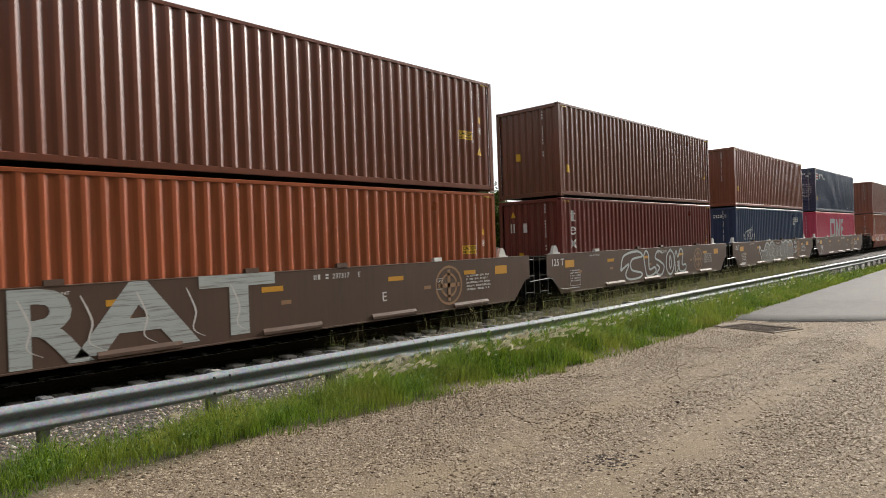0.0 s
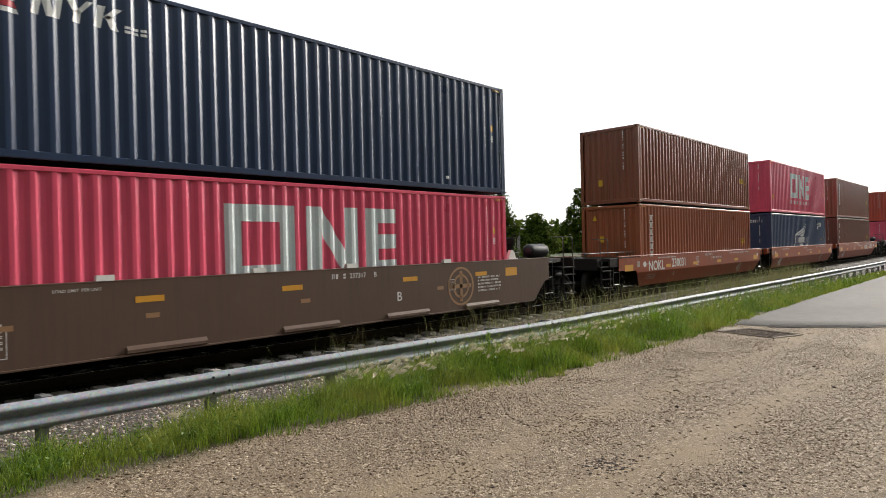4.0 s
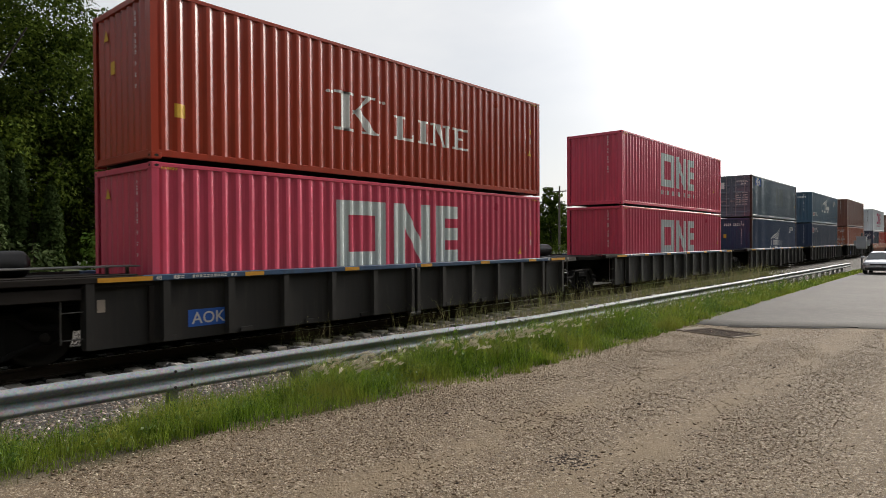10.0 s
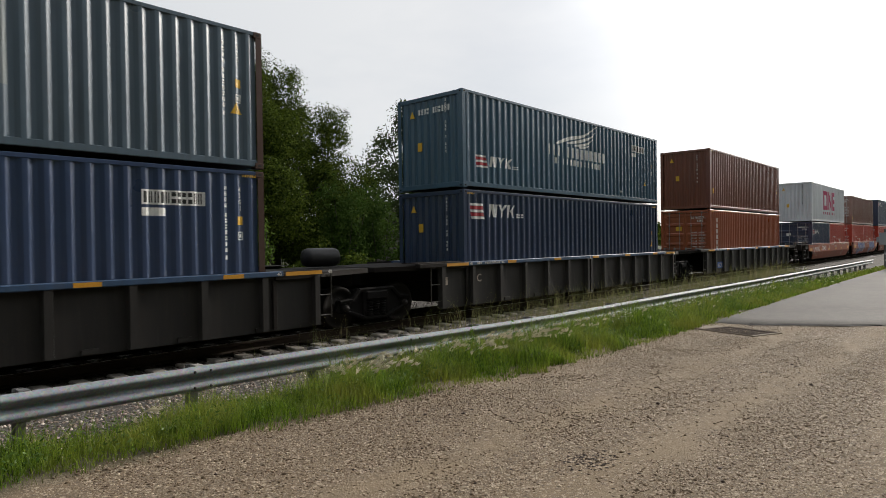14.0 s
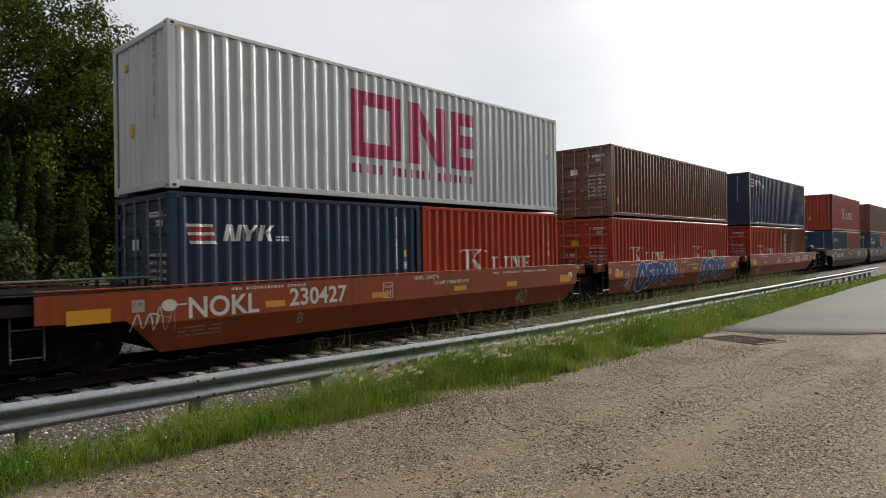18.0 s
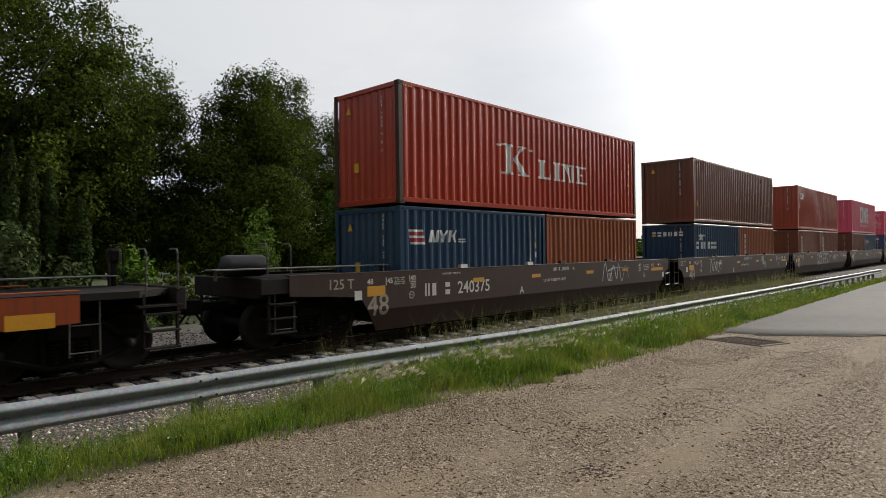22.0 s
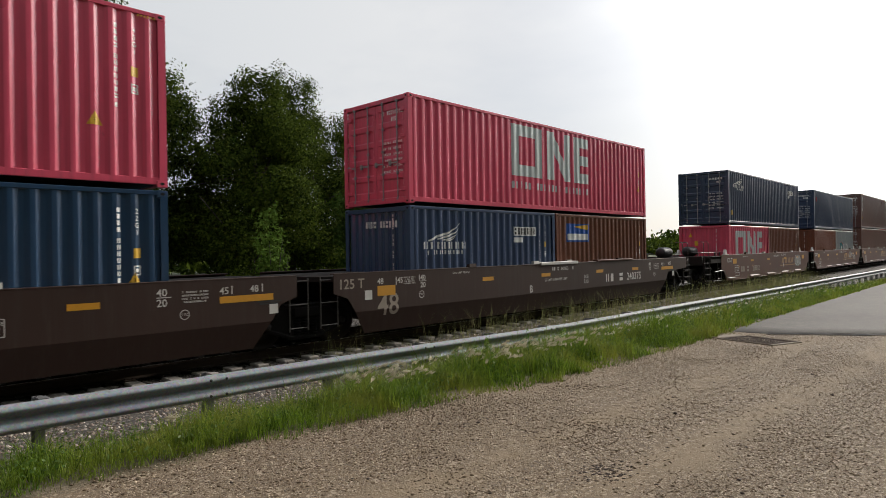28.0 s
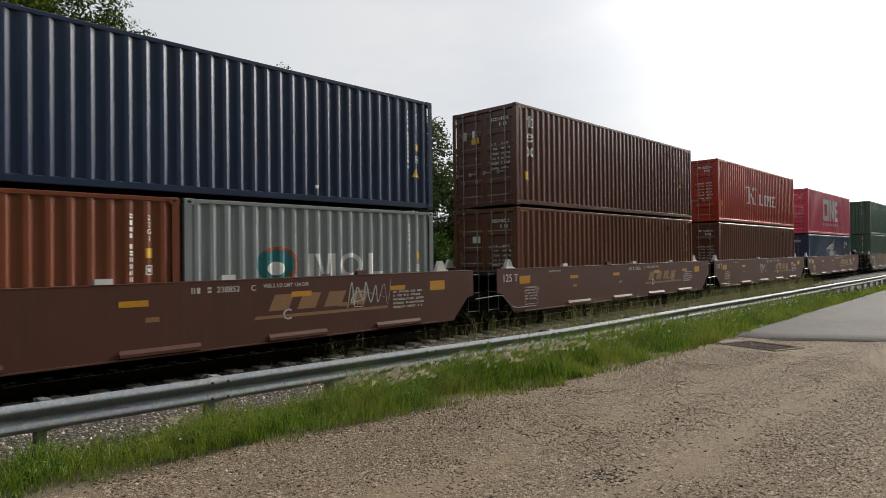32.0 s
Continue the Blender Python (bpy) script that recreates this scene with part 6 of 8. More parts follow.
        block_parts(box, block_sign(0.95, 0.86, 4.1, 1.46), MARK_GREY, L, "ring20")
    elif mark == "kay":
        serif_parts(box, serif_sign(3.95, 1.02, 4.65, 0.86), L, ("kay", Hh))
    elif mark == "kay20":
        serif_parts(box, serif_sign(1.5, 0.90, 3.1, 0.62), L, "kay20")
        if doors:
            on_end(box, "door_emblem", shift(small_row(0, 0, 0.4, 0.1, 5, 4), 0.35, 1.2), MARK_WHITE, depth=0.042, key="kayend")
    elif mark in ("wing_big", "wing_small"):
        s = 1.0 if mark == "wing_big" else 0.5
        x, z = (4.25, 1.08) if mark == "wing_big" else (1.1, 1.35)
        wing_parts(box, L, (mark, Hh), x, z, 3.6 * s, 1.35 * s)
    elif mark == "wing20":
        wing_parts(box, L, "wing20", 0.5, 1.5, 1.5, 0.7)
    elif mark == "wing_corner":
        wing_parts(box, L, "wingc", 0.75, 1.75, 1.5, 0.6)
    elif mark == "wing_flag":
        wing_parts(box, L, "wingf", 4.25, 1.15, 3.5, 1.35)
        r, w = flag_sign(0.6, 0.62, 0.8)
        on_side(box, "flag_stripes", r, MARK_RED, L, "wfr")
        on_side(box, "flag_emblem", w, MARK_WHITE, L, "wfw", "white stripes and slanted shapes")
    if mark in ("flag", "flag20"):
        k, z = (1.0, Hh - 0.72) if mark == "flag" else (0.85, Hh - 0.86)
        r, w = flag_sign(0.36, z, k)
        on_side(box, "flag_stripes", r, MARK_RED, L, ("fr", mark, Hh, L))
        on_side(box, "flag_emblem", w, MARK_WHITE, L, ("fw", mark, Hh, L), "white stripes and slanted shapes")
    if "wing" in mark and mark != "wing_flag" or mark == "wing_flag":
        x = L - 2.25 if L > 10 else L - 2.0
        z = Hh - 0.66
        band = small_row(x, z, 1.05, 0.19, 11, i)
        on_side(box, "number_panel", [bar(x - 0.03, z - 0.03, 1.1, 0.25)], MARK_WHITE, L, ("npan", L, Hh))
        m = shared(("npt", L, Hh, i), lambda: stamp("number_panel_marks", band, lambda a, b: wall_y(a, b) - 0.002, breaks(x, x + 1.1, POST + 0.05)))
        part("number_panel_mark", m, MARK_BLACK, box)["kind"] = "stuff"
        on_side(box, "code_panel", [bar(x - 0.03, z - 0.22, 0.4, 0.14)], MARK_WHITE, L, ("cpan", L, Hh))
        if not doors:
            on_end(box, "end_panel_marks", small_row(-0.75, Hh - 0.5, 1.2, 0.16, 11, i), MARK_WHITE, key=("endnyk", Hh))
    if mark == "upright":
        on_side(box, "upright_emblem", upright_sign(0.80, Hh - 0.34, 6, 0.272, 0.36), MARK_WHITE, L, ("upr", Hh, L), "white block shapes set one below another")
    elif mark == "tex":
        on_side(box, "upright_emblem", cross_ring_saltire(0.5, Hh - 0.32, 0.36, 0.42), MARK_WHITE, L, ("tex", Hh), "white cross, ring and saltire set upright")
        on_end(box, "end_emblem", shift(small_row(0, 0, 0.75, 0.3, 3, 8), 0.1, 1.85), MARK_WHITE, key="texend")
    elif mark == "tex_high":
        on_side(box, "upright_emblem", cross_ring_saltire(0.5, Hh - 0.22, 0.36, 0.42), MARK_WHITE, L, ("tex", Hh, 2), "white cross, ring and saltire set upright")
        on_end(box, "end_emblem", shift(small_row(0, 0, 0.5, 0.26, 3, 8), 0.35, Hh - 0.85), MARK_WHITE, depth=0.042, key="texend2")
    elif mark == "badge":
        x, z = 0.80, 1.98
        on_side(box, "badge_panel", [bar(x, z, 0.44, 0.47), bar(x + 0.88, z, 0.44, 0.47)], MARK_BLUE, L, "badge1", "blue panels of a badge")
        on_side(box, "badge_panel", [bar(x + 0.44, z, 0.44, 0.47)], MARK_WHITE, L, "badge2")
        m = stamp("badge_shape", [bar(x + 0.06, z + 0.1, 0.07, 0.27), bar(x + 0.31, z + 0.1, 0.07, 0.27), bar(x + 0.19, z + 0.16, 0.06, 0.2), bar(x + 0.96, z + 0.1, 0.08, 0.27), bar(x + 1.06, z + 0.1, 0.14, 0.08)],
                  lambda a, b: wall_y(a, b) - 0.003, breaks(x, x + 1.4, POST + 0.05))
        part("badge_shape", m, MARK_WHITE, box)
        m = stamp("badge_ring", annulus(x + 0.66, z + 0.235, 0.17, 0.17, 0.4), lambda a, b: wall_y(a, b) - 0.003, breaks(x, x + 1.4, POST + 0.05))
        part("badge_ring", m, MARK_BLUE, box)
        on_end(box, "door_emblem", [bar(0.4, Hh - 0.8, 0.35, 0.4)], MARK_WHITE, depth=0.042)
        faint = plain("repainted_patch", (0.17, 0.2, 0.21), 0.6)
        on_side(box, "painted_out_patch", [bar(6.0, 0.9, 0.5, 1.2), bar(6.8, 0.9, 0.5, 1.2, 0.2), bar(7.6, 0.9, 0.5, 1.2)], faint, L, "mol_patch")
    elif mark == "star":
        pts = []
        for j in range(5):
            a = radians(90 + 72 * j)
            b = radians(90 + 72 * j + 36)
            pts += [(0.85 + 0.32 * math.cos(a), 2.02 + 0.24 * math.sin(a)), (0.85 + 0.15 * math.cos(b), 2.02 + 0.11 * math.sin(b))]
        on_side(box, "star_emblem", [[(0.85, 2.02), pts[k], pts[(k + 1) % 10]] for k in range(10)] + ribbon([(1.05, 2.0), (1.25, 2.08), (1.4, 1.95)], 0.05), MARK_WHITE, L, "star", "white leaping star emblem")
        on_side(box, "block_row", small_row(0.32, 1.46, 2.65, 0.32, 6, 21), MARK_WHITE, L, "starrow", "row of white block shapes")
        on_end(box, "end_emblem", shift(small_row(0, 0, 1.5, 0.2, 6, 21), -0.7, 2.05), MARK_WHITE, key="starend")
    elif mark == "corner":
        on_side(box, "corner_emblem", [bar(0.75, 2.0, 0.12, 0.42), bar(0.87, 2.3, 0.3, 0.12), bar(0.87, 2.0, 0.2, 0.1), [(1.1, 2.0), (1.25, 2.0), (1.45, 2.42), (1.32, 2.42)], bar(1.55, 2.0, 0.12, 0.42)], MARK_WHITE, L, "corner", "white angular emblem")
    elif mark == "panel20":
        on_side(box, "emblem_panel", [bar(0.62, 1.72, 1.3, 0.58)], MARK_BLUE, L, "beacon", "blue rectangular panel")
        m = stamp("panel_shapes", [bar(0.68, 1.78, 1.18, 0.2)], lambda a, b: wall_y(a, b) - 0.003, breaks(0.6, 2.0, POST + 0.05))
        part("panel_shapes", m, MARK_WHITE, box)
        m = stamp("panel_beam", [[(1.0, 2.2), (1.86, 2.28), (1.86, 2.1)]], lambda a, b: wall_y(a, b) - 0.003, breaks(0.6, 2.0, POST + 0.05))
        part("panel_beam", m, MARK_YELLOW, box)
    elif mark == "croc20":
        on_side(box, "round_emblem", [disc(1.82, 1.42, 0.46, 0.34)], MARK_TEAL, L, "croc1", "round teal emblem with an orange rim")
        m = stamp("emblem_rim", annulus(1.82, 1.42, 0.46, 0.34, 0.16, -60, 130), lambda a, b: wall_y(a, b) - 0.003, breaks(1.3, 2.4, POST + 0.05))
        part("emblem_rim", m, plain("orange_marking", (0.45, 0.10, 0.03), 0.5), box)
        m = stamp("emblem_patch", [disc(1.78, 1.34, 0.2, 0.13)], lambda a, b: wall_y(a, b) - 0.003, breaks(1.3, 2.4, POST + 0.05))
        part("emblem_patch", m, MARK_WHITE, box)
        s = [bar(2.52, 1.12, 0.13, 0.5), bar(3.06, 1.12, 0.13, 0.5), [(2.66, 1.62), (2.78, 1.62), (2.92, 1.2), (2.84, 1.2)], [(2.93, 1.2), (3.0, 1.2), (3.05, 1.62), (2.98, 1.62)]]
        s += annulus(3.58, 1.37, 0.3, 0.26, 0.35) + [bar(4.05, 1.12, 0.14, 0.5), bar(4.21, 1.12, 0.26, 0.1)]
        for j, q in enumerate((s[:4], s[4:-2], s[-2:])):
            on_side(box, "white_shape", q, MARK_WHITE, L, ("croc2", j), "large white shape painted on the side")
    elif mark == "spot":
        on_side(box, "small_emblem", [bar(0.5, Hh - 0.75, 0.3, 0.3)], MARK_RED, L, "spot")
        on_end(box, "door_emblem", [bar(0.5, Hh - 0.75, 0.3, 0.28)], MARK_RED, depth=0.042)


# ---- lettering and graffiti on the cars ----
TAGS = paint("silver_spray", (0.52, 0.54, 0.53), 0.2, 0.05, 0.45)
BLUE_SPRAY = paint("blue_spray", (0.02, 0.06, 0.25), 0.15, 0.05, 0.4)
def scrub(name="streaky_silver_spray", thin=(0.085, 0.062, 0.048), thick=(0.28, 0.265, 0.245), lo=0.35, hi=0.65):
    k = Net(name)
    a = k.noise(k.space((0.7, 1, 14.0)), 2.0, 5, 0.7)
    tone = k.mix(k.ramp(a, (lo, 0.0), (hi, 1.0)), thin, thick)
    return k.done(tone, 0.55)


SCRUB = scrub()
MINT = scrub("brushed_pale_spray", (0.17, 0.14, 0.12), (0.42, 0.44, 0.42), 0.3, 0.5)
CAR_WHITE = plain("stencil_white", (0.62, 0.58, 0.54), 0.6, 0.0, 0.18)
CAR_PALE = plain("worn_stencil", (0.34, 0.28, 0.23), 0.7, 0.0, 0.25)
CAR_TAN = plain("faded_tan_emblem", (0.30, 0.16, 0.075), 0.7, 0.0, 0.25)


def mark_car(car, style, i):
    rnd = random.Random(900 + i)
    s = STYLES[style]
    top = s["top"]
    zc = (FOLD[style][0],) if style in FOLD else ()
    def put(name, polys, mat, lift=0.003, label="", key=None):
        def make():
            return stamp(name, polys, lambda x, z: plate_y(style, z) - lift, (), zc)
        m = shared(("car", style, key), make) if key else make()
        ob = part(name, m, mat, car, label)
        if name in SMALL:
            ob["kind"] = "stuff"
        return ob
    def say(text, x, z, h, mat=CAR_WHITE, name="lettering", bold=0.01, stretch=1.0, lift=0.003):
        return put(name, shift(words(text, h, bold, stretch), x, z), mat, lift, key=("say", text, x, z, h, stretch))
    def reflect(x, z, w=0.45, h=0.10, mat=None):
        put("reflector", [bar(x, z, w, h)], mat or YELLOW, 0.004, key=("refl", x, z, w, h))
    def scribble(x, z, w, h, seed, mat=TAGS, thick=0.035, loops=7):
        r = random.Random(seed)
        pts = [(x + w * k / loops + r.uniform(-0.4, 0.4) * w / loops, z + h * (0.05 + 0.9 * (k % 2)) + r.uniform(-0.2, 0.2) * h) for k in range(loops + 1)]
        put("graffiti", ribbon(pts, thick, True, 7), mat, 0.004, "sprayed graffiti tag")
        extra = [(x + r.uniform(0, w), z + r.uniform(0, h)) for _ in range(4)]
        put("graffiti", ribbon(extra, thick * 0.8, True, 7), mat, 0.0045, "sprayed graffiti tag")
    if style in ("grey", "brick", "dark"):
        for x in (2.35, 5.0, 8.1, 10.6):
            reflect(x, top - 0.36)
        if style == "dark":
            reflect(-1.2, top - 0.52, 0.52, 0.22)
            reflect(L40 + 0.78, top - 0.42, 1.05, 0.12)
        else:
            reflect(-0.22, top - 0.42, 0.5, 0.22)
            reflect(L40 - 0.35, top - 0.42, 0.5, 0.22)
        if style != "dark":
            for x in (0.5, 2.5, 5.4, 9.2):
                reflect(x, top - 0.62, 0.22, 0.08, CAR_TAN)
        say("LOAD LIMIT  PER UNIT", 1.2, top - 0.13, 0.045, CAR_WHITE)
        say("125 T", -2.25 if style == "dark" else -0.98, top - 0.32 if style == "dark" else top - 0.34, 0.2, CAR_WHITE if style != "dark" else CAR_PALE)
        for j in range(5):
            if style != "dark":
                put("small_stencil", small_row(0.05, top - 0.55 - j * 0.08, 0.55, 0.04, 12, j), CAR_WHITE, key=("st", j))
            if i != 19 and style != "dark":
                put("small_stencil", small_row(L40 - 1.5, top - 0.42 - j * 0.085, 0.95, 0.045, 18, j + 7), CAR_WHITE, key=("st2", j))
        if style != "dark":
            put("small_stencil", ring_frame(0.02, top - 1.0, 0.62, 0.4, 0.012), CAR_WHITE, key="stf")
        num = {"grey": "237317", "dark": "240375", "brick": "238852"}[style]
        letter = "EDCB"[i] if i < 4 else ("AEDCB"[i - 15] if 15 <= i <= 19 else "BCDEA"[(i - 20) % 5])
        at = 5.55 if i == 19 else 6.15
        put("owner_mark", small_row(at, top - 0.2, 0.38, 0.1, 4, 6), CAR_WHITE, key=("own", at))
        say(num, at + 0.45, top - 0.2, 0.1)
        say(letter, at + 1.1, top - 0.2, 0.1)
        say(letter, 4.4 if style == "dark" else 7.9, top - 0.78, 0.2)
        if i != 20:
            px = 7.35 if i == 19 else 9.6
            put("plate_frame", ring_frame(px, top - 0.66, 0.24, 0.26, 0.014), CAR_WHITE, key=("plf", px))
            say("PLATE", px + 0.025, top - 0.49, 0.05)
            say("H", px + 0.08, top - 0.62, 0.1)
    if style == "grey":
        put("round_emblem", annulus(10.05, 0.88, 0.48, 0.48, 0.12) + [bar(10.0, 0.5, 0.1, 0.76), bar(9.67, 0.83, 0.76, 0.1)] + annulus(10.05, 0.88, 0.3, 0.3, 0.2), CAR_TAN, label="faded round tan emblem", key="disc")
    if style == "brick":
        put("speed_emblem", [bar(7.6 + 0.62 * k, 0.86, 0.42, 0.3, 0.14) for k in range(4)] + [bar(7.3, 0.72, 3.2, 0.06, 0.05)], CAR_TAN, label="faded slanted tan blocks over a bar", key="swoosh")
        say("WELL LD LMT 124,500", 7.5, top - 0.16, 0.07)
        if i == 20:
            say("238852", 2.6, 0.62, 0.26, CAR_PALE)
            put("owner_mark", small_row(0.9, 0.62, 1.2, 0.26, 4, 6), CAR_PALE)
    if style == "dark":
        say("48", -1.2, 0.50, 0.46, CAR_PALE, stretch=0.95)
        say("48", -1.2, top - 0.26, 0.12)
        say("45", -0.62, top - 0.26, 0.12)
        put("code_rule", [bar(-0.66, top - 0.3, 0.02, 0.18), bar(0.06, top - 0.24, 0.02, 0.14), bar(L40 + 1.0, top - 0.27, 0.02, 0.15), bar(L40 + 1.6, top - 0.26, 0.02, 0.15)], CAR_WHITE, key="rules")
        say("40", 0.1, top - 0.23, 0.12)
        put("code_rule", [bar(0.1, top - 0.26, 0.2, 0.014), bar(L40 - 0.3, top - 0.26, 0.24, 0.014)], CAR_WHITE, key="rule2")
        say("20", 0.1, top - 0.40, 0.12)
        for x in (0.14, L40 + 0.16):
            put("round_stencil", annulus(x, top - 0.56, 0.085, 0.085, 0.16), CAR_WHITE, key=("rst", x))
            say("TTC", x - 0.055, top - 0.58, 0.04)
        for j in range(4):
            put("small_stencil", small_row(-0.42, top - 0.16 - j * 0.045, 0.36, 0.025, 14, j + 30), CAR_WHITE, key=("dst", j))
            put("small_stencil", small_row(L40 + 0.12, top - 0.2 - j * 0.055, 0.46, 0.03, 14, j + 40), CAR_WHITE, key=("dst2", j))
        say("LD LMT 115800 PER UNIT", 5.15 if i == 19 else 5.6, top - 0.5, 0.075)
        say("45", L40 + 0.78, top - 0.26, 0.12)
        say("48", L40 + 1.36, top - 0.25, 0.12)
        say("40", L40 - 0.3, top - 0.23, 0.12)
        say("20", L40 - 0.3, top - 0.40, 0.12)
        put("white_tag", [bar(L40 + 1.75, top - 0.68, 0.18, 0.2), bar(-1.55, top - 0.58, 0.2, 0.2)], OFFWHITE, key="dtag")
        put("hand_hold", [bar(L40 + 1.5, top - 0.46, 0.5, 0.03), bar(L40 + 1.55, top - 0.5, 0.4, 0.03)], MARK_BLACK, 0.004, key="dhold")
        if i == 15:
            put("owner_mark", small_row(0.58, top - 0.62, 0.95, 0.3, 4, 6), CAR_WHITE)
            say("240375", 1.75, top - 0.62, 0.3)
        if i == 19:
            put("owner_mark", small_row(8.72, top - 0.68, 1.25, 0.26, 4, 6), CAR_WHITE)
            say("240375", 10.18, top - 0.68, 0.25)
            for x0, x1, mat, note in ((4.97, 6.97, OFFWHITE, "white strip bolted on the top chord"), (8.16, 10.59, STYLES["brick"]["color"](), "rust-brown strip bolted on the top chord")):
                strip = Build()
                strip.box(x0, x1, -SIDE_Y - 0.03, -SIDE_Y + 0.16, top - 0.03 if mat is OFFWHITE else top + 0.004, top + 0.06, 0.012)
                part("chord_strip", strip, mat, car, note)
    if style == "orange":
        first, last = i in (4, 12), i in (6, 14)
        num = "230031" if i < 8 else "230427"
        letter = {4: "A", 5: "C", 6: "B", 12: "B", 13: "C", 14: "A"}[i]
        for x in (1.75, 4.3, 7.0, 9.2):
            if not (last and x > 8) and not (first and x < 4):
                reflect(x, 0.86, 0.48, 0.12)
        reflect(-1.65 if first else -0.28, 0.84, 0.62, 0.22)
        reflect(L40 + 1.1 if last else L40 - 0.25, 0.84, 0.62, 0.22)
        if not first:
            say("40", 0.6, 0.34, 0.42, CAR_WHITE, stretch=0.95)
        if not last:
            say("40", 9.7, 0.32, 0.42, CAR_PALE, stretch=0.95)
        say(letter, 2.4, 0.50, 0.2, CAR_PALE)
        if i != 5:
            put("plate_frame", ring_frame(4.62, 0.84, 0.3, 0.34, 0.016), CAR_WHITE, key="plf")
            say("PLATE", 4.665, 1.06, 0.055)
            say("H", 4.72, 0.88, 0.14)
        say("NOKL " + num + " " + letter, 5.6, top - 0.16, 0.085)
        say("LD LMT 118800 PER UNIT", 6.3, top - 0.3, 0.08)
        put("small_stencil", small_row(8.6, top - 0.14, 2.6, 0.05, 30, 3), CAR_WHITE, key="osten")
        put("small_stencil", small_row(1.0, top - 0.14, 1.6, 0.05, 22, 4), CAR_WHITE, key="osten2")
        for j in range(3):
            put("small_stencil", small_row(0.05, 0.62 - j * 0.07, 0.8, 0.035, 20, j), CAR_PALE, key=("ost", j))
        put("hook_emblem", [disc(-0.12, 1.04, 0.13, 0.10), bar(-0.02, 1.03, 0.2, 0.022)] + [disc(L40 + 0.35, 1.04, 0.13, 0.10), bar(L40 + 0.06, 1.03, 0.2, 0.022)], CAR_WHITE, key="hook")
        put("pale_panel", [bar(-0.72, 0.96, 0.2, 0.2)], CAR_PALE, 0.004, key="bp")
        put("small_stencil", small_row(-0.70, 1.06, 0.16, 0.05, 4, 2), MARK_BLACK, 0.006, key="bp2")
        if last:
            say("NOKL", 8.48, 0.80, 0.34, bold=0.02)
            reflect(9.95, 0.86, 0.46, 0.12)
            say(num, 10.48, 0.85, 0.34, bold=0.02)
            reflect(7.3, 0.84, 0.48, 0.12)
            put("plate_frame", ring_frame(10.45, 0.46, 0.45, 0.24, 0.014), CAR_PALE, key="plf2")
        if first:
            say("NOKL", 0.18, 0.80, 0.34, bold=0.02)
            reflect(1.68, 0.86, 0.42, 0.12)
            say(num, 2.2, 0.86, 0.32, bold=0.02)
        if i == 12:
            scribble(-0.75, 0.62, 0.75, 0.36, 33, TAGS, 0.022, 8)
    if style == "black":
        def chord(name, polys, mat, key):
            m = shared(("chordmark", key), lambda: stamp(name, polys, lambda x, z: -SIDE_Y - 0.024))
            part(name, m, mat, car)
        for x in (-0.95, 1.6, 4.0, 6.4, 8.8, 11.2, L40 + 0.3):
            w = 0.85 if x < 0 or x > L40 else 0.4
            chord("reflector", [bar(x, top - 0.09, w, 0.075)], YELLOW, ("r", x))
        chord("small_stencil", small_row(0.25, top - 0.075, 1.2, 0.05, 18, 3), CAR_WHITE, "s1")
        chord("lettering", shift(words("48", 0.07, 0.01), -0.05, top - 0.085), CAR_WHITE, "48")
        chord("lettering", shift(words("45", 0.07, 0.01), 0.25, top - 0.085), CAR_WHITE, "45")
        chord("lettering", shift(words("40", 0.07, 0.01), L40 + 0.1, top - 0.085), CAR_WHITE, "40e")
        chord("lettering", shift(words("48", 0.07, 0.01), L40 + 1.3, top - 0.085), CAR_WHITE, "48e")
        letter = {7: "", 8: "", 9: "D", 10: "C", 11: ""}[i]
        if letter:
            say(letter, 0.35, 0.82, 0.2, CAR_PALE)
        if i in (7, 11):
            put("blue_panel", [bar(0.55, 0.42, 0.85, 0.3)], MARK_BLUE, 0.003)
            say("AOK", 0.62, 0.47, 0.2, CAR_WHITE, lift=0.006)
        part("joint_post", shared("joint_post", joint_post), s["color"](), car, at=(6.1, 0, 0))
        chord("white_tag", [bar(6.2, top - 0.098, 0.035, 0.094)], CAR_WHITE, "jt")
        put("white_tag", [bar(-0.92, 0.8, 0.12, 0.2)], CAR_PALE, key="wt")
    # graffiti
    if i == 0:
        big = shift(words("R", 1.05, 0.03, 1.15), 1.0, 0.36) + shift(words("A", 1.0, 0.03, 1.75), 2.0, 0.42) + shift(words("T", 1.0, 0.03, 1.6), 3.85, 0.44)
        put("graffiti", big, MINT, 0.005, "large pale painted graffiti letters")
        for j in range(5):
            put("graffiti", ribbon([(1.2 + j * 0.8, 1.3), (1.35 + j * 0.8, 0.9), (1.3 + j * 0.8, 0.6), (1.5 + j * 0.8, 0.45)], 0.03, True), CAR_WHITE, 0.006, "sprayed graffiti tag")
    elif i == 1:
